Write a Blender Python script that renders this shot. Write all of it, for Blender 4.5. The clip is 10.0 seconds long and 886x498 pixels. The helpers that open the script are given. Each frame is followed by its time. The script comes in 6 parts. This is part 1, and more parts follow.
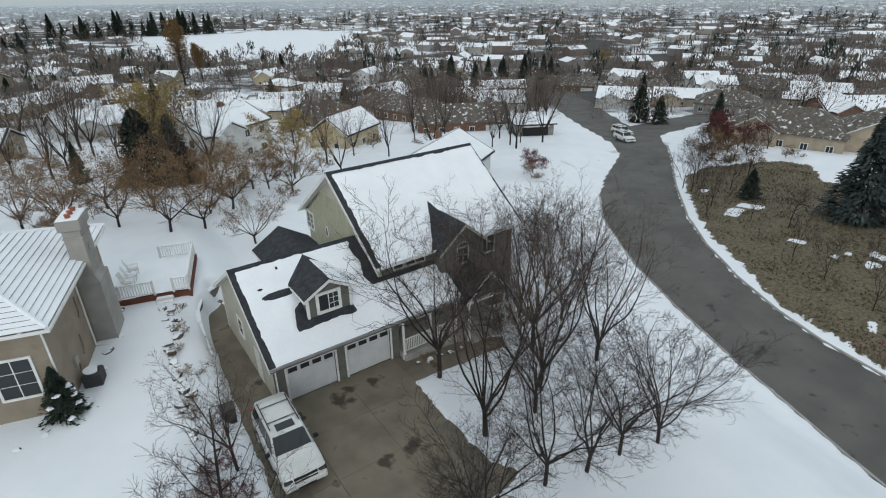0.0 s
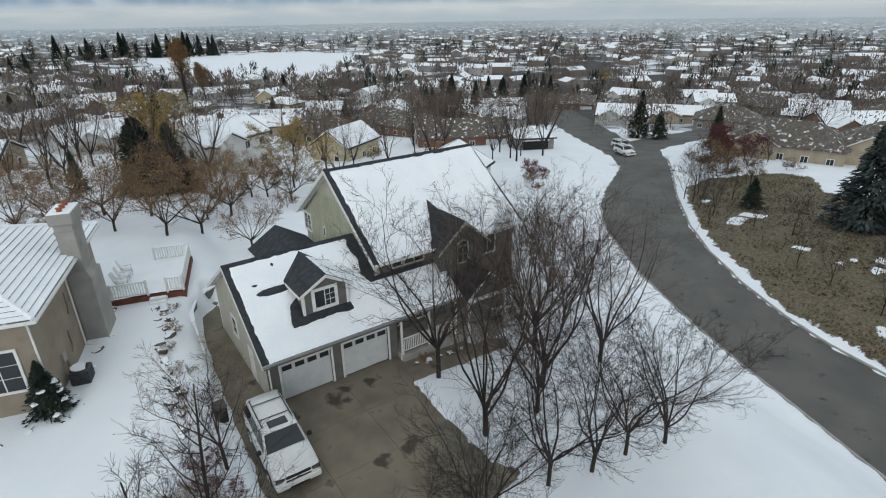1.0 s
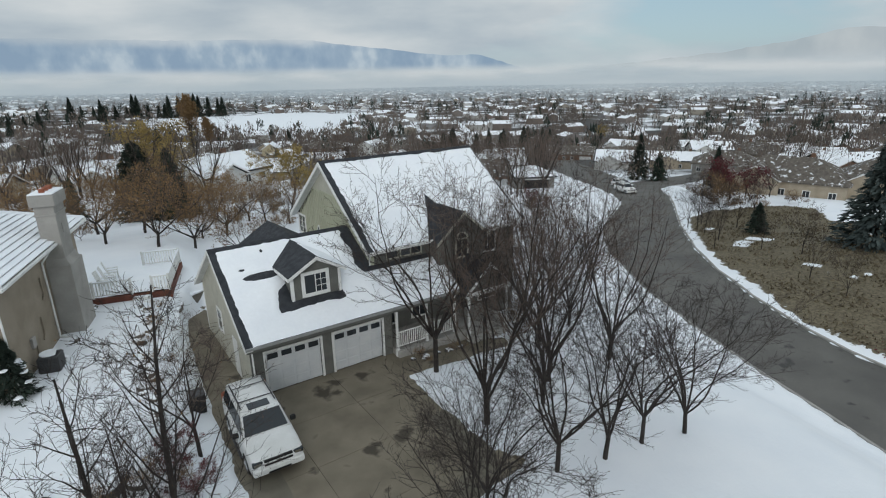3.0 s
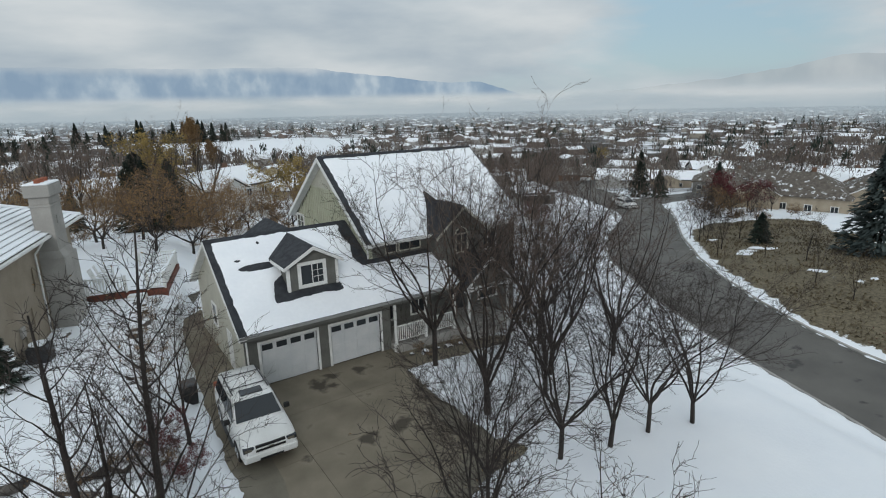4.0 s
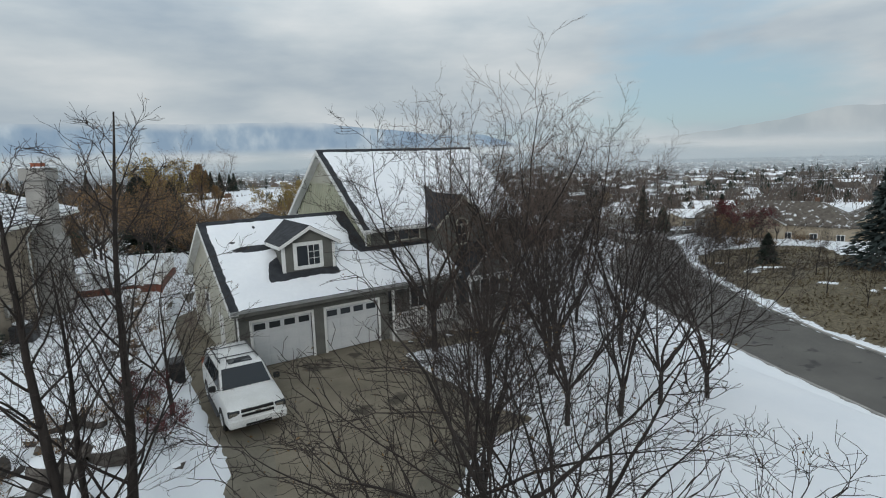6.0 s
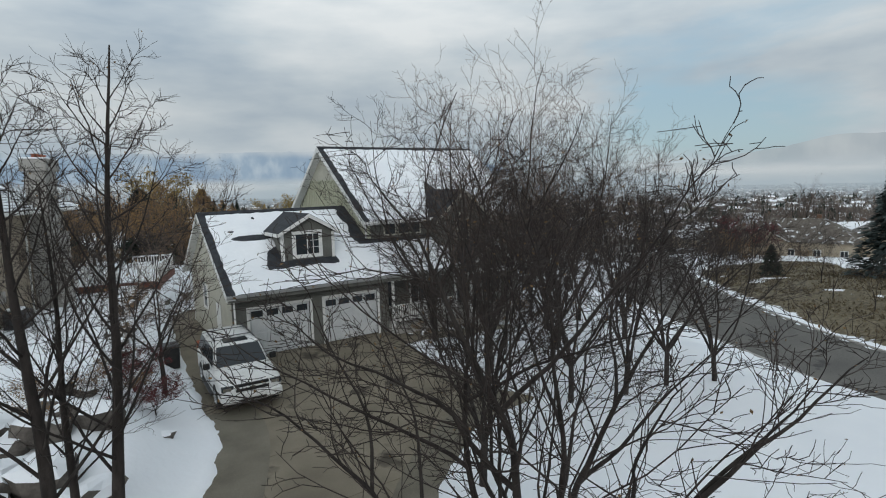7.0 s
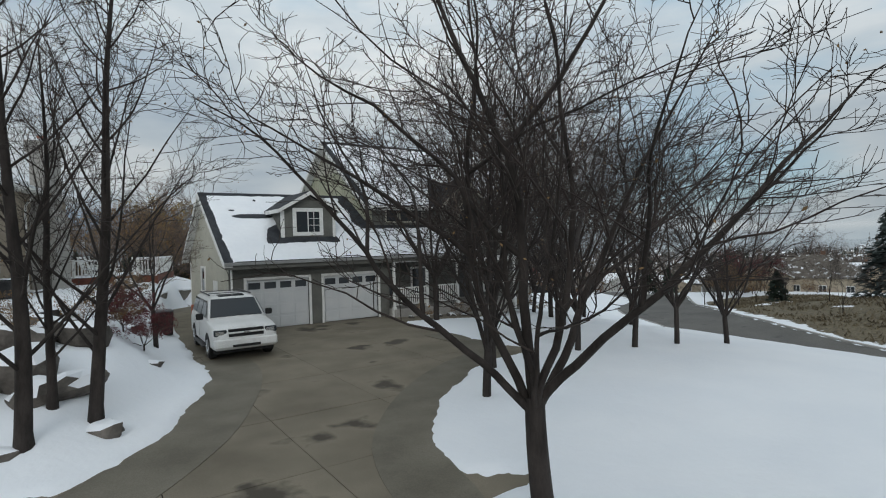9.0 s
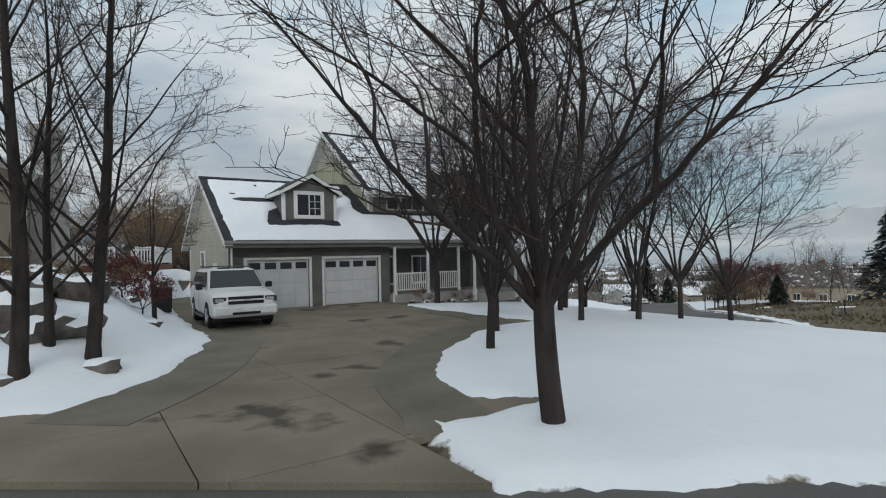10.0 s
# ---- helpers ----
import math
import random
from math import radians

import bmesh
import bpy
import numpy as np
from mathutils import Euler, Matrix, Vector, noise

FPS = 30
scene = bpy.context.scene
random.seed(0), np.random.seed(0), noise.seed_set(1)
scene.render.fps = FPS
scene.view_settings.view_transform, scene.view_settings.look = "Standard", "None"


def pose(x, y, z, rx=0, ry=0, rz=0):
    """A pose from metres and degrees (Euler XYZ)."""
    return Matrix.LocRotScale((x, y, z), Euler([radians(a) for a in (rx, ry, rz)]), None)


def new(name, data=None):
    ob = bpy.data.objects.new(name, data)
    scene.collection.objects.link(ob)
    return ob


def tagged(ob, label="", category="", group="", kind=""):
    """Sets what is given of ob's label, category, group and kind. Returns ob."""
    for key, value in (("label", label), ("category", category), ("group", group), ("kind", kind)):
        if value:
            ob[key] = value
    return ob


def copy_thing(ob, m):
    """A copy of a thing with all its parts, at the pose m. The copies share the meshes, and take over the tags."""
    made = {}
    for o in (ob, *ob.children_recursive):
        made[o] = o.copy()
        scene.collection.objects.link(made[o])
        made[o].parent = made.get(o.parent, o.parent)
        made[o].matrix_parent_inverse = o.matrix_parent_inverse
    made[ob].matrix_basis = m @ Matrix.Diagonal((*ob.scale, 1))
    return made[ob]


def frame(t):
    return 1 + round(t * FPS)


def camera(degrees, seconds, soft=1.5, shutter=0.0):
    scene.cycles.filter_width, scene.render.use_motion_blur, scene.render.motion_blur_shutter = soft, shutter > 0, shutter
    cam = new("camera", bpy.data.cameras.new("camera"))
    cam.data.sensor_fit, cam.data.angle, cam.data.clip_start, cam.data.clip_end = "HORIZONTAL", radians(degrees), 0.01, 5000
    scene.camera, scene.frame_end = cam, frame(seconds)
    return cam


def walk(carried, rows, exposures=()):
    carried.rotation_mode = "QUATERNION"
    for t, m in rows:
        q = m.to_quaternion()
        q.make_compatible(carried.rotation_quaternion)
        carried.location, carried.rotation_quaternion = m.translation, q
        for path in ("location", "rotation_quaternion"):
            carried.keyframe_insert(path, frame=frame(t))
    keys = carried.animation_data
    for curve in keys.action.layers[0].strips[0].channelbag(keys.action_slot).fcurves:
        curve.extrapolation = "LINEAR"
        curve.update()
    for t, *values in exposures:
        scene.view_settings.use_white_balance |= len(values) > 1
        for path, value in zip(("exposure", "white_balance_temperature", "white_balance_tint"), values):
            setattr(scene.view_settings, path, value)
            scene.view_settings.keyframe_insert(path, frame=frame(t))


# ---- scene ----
# camera: a drone that sinks from above the roofs to just over the street
cam = camera(78.5, 10.0, soft=1.1)
ROWS = [
    (0.0, 3.576, 0.606, 19.900, -25.837, -35.083, 0.938),
    (0.5, 3.598, 0.614, 19.314, -25.065, -35.045, 0.897),
    (1.0, 3.622, 0.606, 18.415, -23.695, -35.012, 0.887),
    (1.5, 3.648, 0.585, 17.376, -22.108, -34.978, 0.905),
    (2.0, 3.674, 0.553, 16.311, -20.510, -34.940, 0.945),
    (2.5, 3.702, 0.514, 15.280, -18.994, -34.895, 1.005),
    (3.0, 3.729, 0.469, 14.311, -17.581, -34.841, 1.079),
    (3.5, 3.756, 0.422, 13.402, -16.250, -34.776, 1.163),
    (4.0, 3.781, 0.374, 12.539, -14.967, -34.700, 1.253),
    (4.5, 3.806, 0.329, 11.699, -13.692, -34.614, 1.346),
    (5.0, 3.828, 0.287, 10.859, -12.395, -34.519, 1.436),
    (5.5, 3.847, 0.251, 9.998, -11.054, -34.417, 1.519),
    (6.0, 3.863, 0.224, 9.106, -9.659, -34.311, 1.592),
    (6.5, 3.875, 0.206, 8.179, -8.209, -34.205, 1.649),
    (7.0, 3.883, 0.200, 7.227, -6.711, -34.104, 1.688),
    (7.5, 3.887, 0.207, 6.265, -5.181, -34.012, 1.703),
    (8.0, 3.884, 0.229, 5.319, -3.649, -33.937, 1.690),
    (8.5, 3.876, 0.267, 4.414, -2.165, -33.886, 1.645),
    (9.0, 3.862, 0.323, 3.574, -0.817, -33.866, 1.564),
    (9.5, 3.840, 0.397, 2.811, 0.246, -33.887, 1.442),
    (10.0, 3.811, 0.491, 2.119, 0.782, -33.959, 1.276),
]
walk(cam, [(t, pose(x, y, z, 90 + pitch, roll, yaw)) for t, x, y, z, pitch, yaw, roll in ROWS], exposures=[(0.0, -0.2), (4.0, -0.22), (6.5, -0.27), (10.0, -0.36)])

# overcast winter sky with breaks of blue
world = bpy.data.worlds.new("sky")
scene.world = world
world.use_nodes = True
wt = world.node_tree
wt.nodes.clear()


def wnode(kind, **values):
    n = wt.nodes.new(kind)
    for k, v in values.items():
        n.inputs[k].default_value = v
    return n


def ramp_of(tree, fac, stops):
    n = tree.nodes.new("ShaderNodeValToRGB")
    els = n.color_ramp.elements
    while len(els) < len(stops):
        els.new(0.5)
    for e, (p, c) in zip(els, stops):
        e.position, e.color = p, (*c, 1)
    tree.links.new(fac, n.inputs[0])
    return n.outputs[0]


SUN_UP, SUN_TURN = 24.0, 215.0
sky = wt.nodes.new("ShaderNodeTexSky")
sky.sky_type, sky.sun_disc = "NISHITA", False
sky.sun_elevation, sky.sun_rotation = radians(SUN_UP), radians(SUN_TURN)
sky_scaled = wt.nodes.new("ShaderNodeVectorMath")
sky_scaled.operation = "SCALE"
sky_scaled.inputs["Scale"].default_value = 0.11
wt.links.new(sky.outputs[0], sky_scaled.inputs[0])
coord = wt.nodes.new("ShaderNodeTexCoord")
flat = wt.nodes.new("ShaderNodeMapping")
flat.inputs["Scale"].default_value = (1.0, 1.0, 3.6)
wt.links.new(coord.outputs["Generated"], flat.inputs["Vector"])
cloud = wnode("ShaderNodeTexNoise", Scale=1.7, Detail=7.0, Roughness=0.52, Distortion=0.25)
wt.links.new(flat.outputs[0], cloud.inputs["Vector"])
shade = wnode("ShaderNodeTexNoise", Scale=2.9, Detail=6.0, Roughness=0.5)
wt.links.new(flat.outputs[0], shade.inputs["Vector"])
toward = wt.nodes.new("ShaderNodeVectorMath")
toward.operation = "DISTANCE"
squashed = wt.nodes.new("ShaderNodeMapping")
squashed.inputs["Scale"].default_value = (1.0, 1.0, 8.0)
wt.links.new(coord.outputs["Generated"], squashed.inputs["Vector"])
wt.links.new(squashed.outputs[0], toward.inputs[0])
toward.inputs[1].default_value = (0.9, 0.42, 0.7)
opening = wt.nodes.new("ShaderNodeMapRange")
opening.interpolation_type = "SMOOTHSTEP"
for key, val in (("From Min", 0.62), ("From Max", 0.05), ("To Min", 0.0), ("To Max", 0.17)):
    opening.inputs[key].default_value = val
wt.links.new(toward.outputs["Value"], opening.inputs["Value"])
thinned = wt.nodes.new("ShaderNodeMath")
thinned.operation = "SUBTRACT"
wt.links.new(cloud.outputs["Fac"], thinned.inputs[0])
wt.links.new(opening.outputs[0], thinned.inputs[1])
cover = ramp_of(wt, thinned.outputs[0], [(0.30, (0.0, 0.0, 0.0)), (0.44, (1, 1, 1))])
grey = ramp_of(wt, shade.outputs["Fac"], [(0.3, (0.385, 0.47, 0.55)), (0.47, (0.55, 0.62, 0.665)), (0.66, (0.735, 0.775, 0.79))])
blue = wt.nodes.new("ShaderNodeMix")
blue.data_type = "RGBA"
blue.inputs["Factor"].default_value = 0.75
blue.inputs["B"].default_value = (0.40, 0.57, 0.68, 1)
wt.links.new(sky_scaled.outputs[0], blue.inputs["A"])
mixed = wt.nodes.new("ShaderNodeMix")
mixed.data_type = "RGBA"
wt.links.new(cover, mixed.inputs["Factor"])
wt.links.new(blue.outputs["Result"], mixed.inputs["A"])
wt.links.new(grey, mixed.inputs["B"])
height = wt.nodes.new("ShaderNodeSeparateXYZ")
wt.links.new(coord.outputs["Generated"], height.inputs[0])
zenith = wt.nodes.new("ShaderNodeMapRange")
zenith.interpolation_type = "SMOOTHSTEP"
for key, val in (("From Min", 0.1), ("From Max", 0.4), ("To Min", 1.02), ("To Max", 1.36)):
    zenith.inputs[key].default_value = val
wt.links.new(height.outputs["Z"], zenith.inputs["Value"])
back = wnode("ShaderNodeBackground", Strength=1.0)
wt.links.new(zenith.outputs[0], back.inputs["Strength"])
wt.links.new(mixed.outputs["Result"], back.inputs["Color"])
wt.links.new(back.outputs[0], wt.nodes.new("ShaderNodeOutputWorld").inputs[0])

sun = new("sun", bpy.data.lights.new("sun", "SUN"))
sun.data.energy, sun.data.angle, sun.data.color = 0.9, radians(25), (1.0, 0.985, 0.96)
sun.rotation_euler = (radians(90 - SUN_UP), 0, radians(180 - SUN_TURN))
# ---- materials ----
def material(name, a, b, scale=2.0, rough=0.8, bump=0.15, fine=30.0, metal=0.0, detail=5.0, spread=(0.35, 0.65), stretch=(1, 1, 1), specks=None, vary=0.0, gloss=0.3, mottle=0.2):
    m = bpy.data.materials.new(name)
    m.use_nodes = True
    t = m.node_tree
    bsdf = t.nodes["Principled BSDF"]
    where = t.nodes.new("ShaderNodeNewGeometry")
    mapped = t.nodes.new("ShaderNodeMapping")
    mapped.inputs["Scale"].default_value = stretch
    t.links.new(where.outputs["Position"], mapped.inputs["Vector"])

    def grain(s, d=detail):
        n = t.nodes.new("ShaderNodeTexNoise")
        n.inputs["Scale"].default_value, n.inputs["Detail"].default_value = s, d
        t.links.new(mapped.outputs[0], n.inputs["Vector"])
        return n.outputs["Fac"]

    col = ramp_of(t, grain(scale), [(spread[0], a), (spread[1], b)])
    small = grain(fine)
    tint = t.nodes.new("ShaderNodeMix")
    tint.data_type, tint.blend_type = "RGBA", "MULTIPLY"
    tint.inputs["Factor"].default_value = 1.0
    t.links.new(col, tint.inputs["A"])
    t.links.new(ramp_of(t, small, [(0.25, (1 - mottle,) * 3), (0.75, (1 + mottle * 0.75,) * 3)]), tint.inputs["B"])
    last = tint.outputs["Result"]
    if specks:
        colour, s, lo, hi = specks
        mx = t.nodes.new("ShaderNodeMix")
        mx.data_type = "RGBA"
        t.links.new(ramp_of(t, grain(s, 6.0), [(lo, (0, 0, 0)), (hi, (1, 1, 1))]), mx.inputs["Factor"])
        t.links.new(last, mx.inputs["A"])
        mx.inputs["B"].default_value = (*colour, 1)
        last = mx.outputs["Result"]
    if vary:
        info = t.nodes.new("ShaderNodeObjectInfo")
        hsv = t.nodes.new("ShaderNodeHueSaturation")
        rng = t.nodes.new("ShaderNodeMapRange")
        rng.inputs["To Min"].default_value, rng.inputs["To Max"].default_value = 1 - vary, 1 + vary
        t.links.new(info.outputs["Random"], rng.inputs["Value"])
        t.links.new(rng.outputs[0], hsv.inputs["Value"])
        t.links.new(last, hsv.inputs["Color"])
        last = hsv.outputs["Color"]
    t.links.new(last, bsdf.inputs["Base Color"])
    bsdf.inputs["Roughness"].default_value, bsdf.inputs["Metallic"].default_value = rough, metal
    bsdf.inputs["Specular IOR Level"].default_value = gloss
    if bump:
        n = t.nodes.new("ShaderNodeBump")
        n.inputs["Strength"].default_value, n.inputs["Distance"].default_value = bump, 0.02
        t.links.new(small, n.inputs["Height"])
        t.links.new(n.outputs[0], bsdf.inputs["Normal"])
    return m


def glass_dark(name, tint=(0.03, 0.035, 0.04)):
    m = bpy.data.materials.new(name)
    m.use_nodes = True
    b = m.node_tree.nodes["Principled BSDF"]
    b.inputs["Base Color"].default_value = (*tint, 1)
    b.inputs["Roughness"].default_value = 0.06
    b.inputs["Specular IOR Level"].default_value = 0.4
    return m


SNOW = material("snow", (0.80, 0.83, 0.87), (0.86, 0.88, 0.9), 0.35, 0.75, 0.2, 9.0, spread=(0.3, 0.7), mottle=0.03)
ROOFSNOW = material("roof_snow", (0.82, 0.845, 0.88), (0.87, 0.89, 0.915), 0.8, 0.75, 0.1, 6.0, mottle=0.025)
SHINGLE = material("dark_shingle", (0.028, 0.031, 0.036), (0.05, 0.053, 0.06), 3.0, 0.9, 0.5, 40.0)
BROWN_SHINGLE = material("brown_shingle", (0.09, 0.078, 0.066), (0.15, 0.13, 0.11), 2.0, 0.9, 0.5, 30.0, specks=((0.8, 0.82, 0.85), 1.3, 0.58, 0.68))
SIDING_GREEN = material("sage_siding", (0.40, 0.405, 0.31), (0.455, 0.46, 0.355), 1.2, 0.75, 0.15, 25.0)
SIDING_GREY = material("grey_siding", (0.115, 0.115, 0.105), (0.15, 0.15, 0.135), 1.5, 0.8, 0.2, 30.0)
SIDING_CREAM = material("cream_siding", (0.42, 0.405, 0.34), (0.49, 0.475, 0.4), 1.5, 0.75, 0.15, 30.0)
WHITE = material("white_paint", (0.68, 0.68, 0.66), (0.78, 0.78, 0.76), 2.5, 0.6, 0.08, 50.0)
GUTTER = material("grey_gutter", (0.27, 0.275, 0.27), (0.33, 0.335, 0.33), 2.0, 0.55, 0.05, 40.0)
DOOR_WHITE = material("garage_door_paint", (0.55, 0.57, 0.58), (0.62, 0.63, 0.63), 1.5, 0.55, 0.08, 60.0)
GLASS = glass_dark("window_glass")
STUCCO = material("tan_stucco", (0.25, 0.21, 0.16), (0.31, 0.262, 0.205), 0.9, 0.9, 0.4, 60.0, specks=((0.18, 0.148, 0.112), 0.7, 0.6, 0.75))
CHIMNEY = material("grey_stucco", (0.3, 0.287, 0.265), (0.37, 0.355, 0.33), 1.1, 0.9, 0.4, 60.0)
TERRACOTTA = material("terracotta", (0.28, 0.09, 0.05), (0.36, 0.13, 0.08), 8.0, 0.85)
CONCRETE = material("concrete", (0.155, 0.134, 0.1), (0.235, 0.205, 0.155), 0.55, 0.85, 0.25, 45.0, detail=8.0, vary=0.06, specks=((0.07, 0.06, 0.046), 0.55, 0.6, 0.66))
BAND = material("damp_concrete", (0.13, 0.117, 0.09), (0.19, 0.172, 0.135), 0.8, 0.8, 0.3, 45.0, detail=8.0)
ASPHALT = material("asphalt", (0.1, 0.096, 0.09), (0.142, 0.136, 0.125), 0.25, 0.85, 0.35, 60.0, detail=8.0, specks=((0.06, 0.058, 0.056), 0.9, 0.62, 0.7))
KERB = material("kerb_concrete", (0.3, 0.29, 0.27), (0.4, 0.385, 0.36), 1.5, 0.85, 0.3, 40.0)
BARK = material("bark", (0.022, 0.018, 0.016), (0.047, 0.039, 0.035), 6.0, 0.9, 0.6, 35.0, stretch=(1, 1, 0.3))
TWIG = material("twig_bark", (0.028, 0.022, 0.019), (0.058, 0.045, 0.04), 3.0, 0.85, 0.0, 20.0)
TWIG_RED = material("reddish_twig", (0.085, 0.063, 0.052), (0.15, 0.112, 0.09), 3.0, 0.85, 0.0, 20.0)
LEAF_BROWN = material("brown_leaf", (0.15, 0.09, 0.04), (0.28, 0.175, 0.08), 2.0, 0.8, 0.0, 12.0, vary=0.2)
LEAF_GOLD = material("dull_gold_leaf", (0.17, 0.125, 0.04), (0.28, 0.2, 0.07), 2.0, 0.8, 0.0, 12.0, vary=0.2)
LEAF_RED = material("dark_red_leaf", (0.085, 0.02, 0.022), (0.15, 0.035, 0.04), 2.0, 0.8, 0.0, 12.0, vary=0.2)
NEEDLE = material("dark_needle", (0.014, 0.024, 0.018), (0.034, 0.05, 0.036), 1.0, 0.8, 0.0, 12.0, vary=0.25)
NEEDLE_BLUE = material("blue_spruce_needle", (0.036, 0.05, 0.048), (0.075, 0.096, 0.09), 1.0, 0.8, 0.0, 12.0, vary=0.2)
STONE = material("landscape_stone", (0.07, 0.062, 0.055), (0.14, 0.125, 0.11), 3.0, 0.9, 0.6, 14.0, vary=0.25)
WALLSTONE = material("dirty_concrete", (0.13, 0.12, 0.1), (0.2, 0.185, 0.16), 1.2, 0.9, 0.5, 20.0)
DECKRED = material("red_brown_stain", (0.12, 0.042, 0.028), (0.17, 0.06, 0.04), 2.0, 0.7, 0.2, 30.0)
RUBBER = material("rubber", (0.012, 0.012, 0.012), (0.022, 0.022, 0.022), 5.0, 0.7)
DARKMETAL = material("dark_grey_metal", (0.05, 0.05, 0.052), (0.075, 0.075, 0.078), 4.0, 0.5, 0.1, 40.0)
CHROME = material("bright_metal", (0.5, 0.5, 0.5), (0.6, 0.6, 0.6), 4.0, 0.25, 0.0, 40.0, metal=1.0)
CARPAINT = material("white_car_paint", (0.66, 0.66, 0.64), (0.76, 0.76, 0.75), 1.2, 0.35, 0.0, 30.0, gloss=0.5)
BRICK = material("brown_brick", (0.13, 0.075, 0.05), (0.2, 0.12, 0.085), 4.0, 0.9, 0.4, 20.0)
PALE_WALL = material("pale_siding", (0.52, 0.52, 0.5), (0.62, 0.62, 0.6), 0.8, 0.8, 0.1, 20.0)
TAN_WALL = material("tan_siding", (0.32, 0.27, 0.2), (0.4, 0.34, 0.26), 0.8, 0.8, 0.1, 20.0)
YELLOW_WALL = material("cream_yellow_siding", (0.44, 0.38, 0.25), (0.52, 0.45, 0.31), 0.8, 0.8, 0.1, 20.0)
GREY_WALL = material("grey_wall", (0.2, 0.195, 0.185), (0.27, 0.265, 0.25), 0.8, 0.8, 0.1, 20.0)


def island_mix(name, colours, rough=0.9):
    m = bpy.data.materials.new(name)
    m.use_nodes = True
    t = m.node_tree
    isle = t.nodes.new("ShaderNodeNewGeometry").outputs["Random Per Island"]
    col = ramp_of(t, isle, [(k / max(1, len(colours) - 1), c) for k, c in enumerate(colours)])
    t.links.new(col, t.nodes["Principled BSDF"].inputs["Base Color"])
    t.nodes["Principled BSDF"].inputs["Roughness"].default_value = rough
    return m


LEAF_FAR = island_mix("far_wood_twigs", [(0.12, 0.1, 0.088), (0.15, 0.112, 0.085), (0.1, 0.092, 0.088), (0.17, 0.14, 0.12)])
FAR_WALL = island_mix("far_house_walls", [(0.3, 0.27, 0.22), (0.45, 0.44, 0.42), (0.16, 0.12, 0.1), (0.25, 0.25, 0.25)])
DRYGRASS = island_mix("dry_grass", [(0.06, 0.045, 0.028), (0.16, 0.13, 0.08), (0.1, 0.078, 0.045), (0.2, 0.165, 0.11)])
# ---- the lie of the land ----
def smooth(v):
    v = np.clip(v, 0.0, 1.0)
    return v * v * (3 - 2 * v)


def depth_in(x, y, poly):
    """Signed distance to an outline: positive inside."""
    best, inside = np.full(x.shape, 1e9), np.zeros(x.shape, bool)
    for (ax, ay), (bx, by) in zip(poly, poly[1:] + poly[:1]):
        dx, dy = bx - ax, by - ay
        k = np.clip(((x - ax) * dx + (y - ay) * dy) / (dx * dx + dy * dy), 0, 1)
        best = np.minimum(best, np.hypot(x - ax - k * dx, y - ay - k * dy))
        if by != ay:
            inside ^= ((ay > y) != (by > y)) & (x < (bx - ax) * (y - ay) / (by - ay) + ax)
    return np.where(inside, best, -best)


# bare drive, with its walk to the porch and the two beds that bite into it
DRIVE = [(10, 37.2), (8.2, 35.6), (7.7, 33), (7.4, 29.7), (7.2, 26), (7.0, 23.4), (6.85, 18.5), (6.8, 16.2), (5.3, 12.3), (4.2, 10.7), (3.5, 10.0), (1.0, 11.4), (-3.0, 14.5), (-4.0, 10), (7.0, 4.35), (7.25, 5.3),
         (7.5, 6.4), (8.4, 6.25), (9.4, 6.2), (9.4, 6.5), (8.65, 6.95), (8.7, 7.7), (9.2, 8.9), (10.7, 10.7), (12.8, 12.4), (14.3, 12.9), (16.6, 13.2), (16.4, 13.9), (15.6, 14.6), (15.65, 18), (15.9, 21.4), (19.2, 21.35), (22.6, 21.4), (23.2, 22.4), (20.9, 23.6), (16, 26), (9, 37.2)]


# the lower ground along the road, east of the lawn
ROADSIDE = [(28.7, -40.0), (30.7, -4.3), (33.4, 1.6), (35.0, 6.2), (36.5, 10.0), (38.2, 14.6), (41.0, 21.0), (44.6, 27.9), (51.9, 37.5), (59.7, 44.8), (69.7, 51.7), (82.8, 59.5), (90.8, 68.7), (260.0, 150.0), (260.0, -40.0)]


def land(x, y):
    """Height of the bare ground."""
    x, y = np.asarray(x, float), np.asarray(y, float)
    z = -2.3 * np.clip((x - 14) / 20, 0, 1) ** 2
    s = 0.85 * (x - 3.8) + 0.53 * (y - 0.5)
    z = z - 0.062 * np.clip(s - 50, 0, 250) - 0.012 * np.clip(s - 300, 0, 2600)
    z = z - 0.06 * np.clip(y - 50, 0, 150)
    out = smooth(-depth_in(x, y, DRIVE) / (2.2 - 1.7 * smooth((y - 22) / 4)))
    z = z + 1.6 * out * smooth((7.2 + 2.2 * smooth((y - 22) / 5) + 3.3 * smooth((y - 34) / 5) - x) / 3.6) * smooth((y - 7) / 14) * (1 - smooth((y - 50) / 25))
    z = z - 2.1 * smooth((depth_in(x, y, ROADSIDE) + 8) / 8) * (1 - 0.6 * smooth((x - 70) / 25)) * smooth((y + 8) / 8)
    return z + 2.6 * np.exp(-((x - 68) ** 2 / 288 + (y - 14) ** 2 / 392))


# ---- sheet builders ----
def mesh_of(name, verts, faces, mat, flat=True):
    me = bpy.data.meshes.new(name)
    me.from_pydata([tuple(v) for v in verts], [], faces)
    me.materials.append(mat)
    if not flat:
        me.polygons.foreach_set("use_smooth", [True] * len(me.polygons))
    me.update()
    return me


def put_mesh(name, me, parent=None, label="", at=None):
    ob = new(name, me)
    if at is not None:
        ob.matrix_basis = at
    if parent is not None:
        ob.parent = parent
    if label:
        ob["label"] = label
    return ob


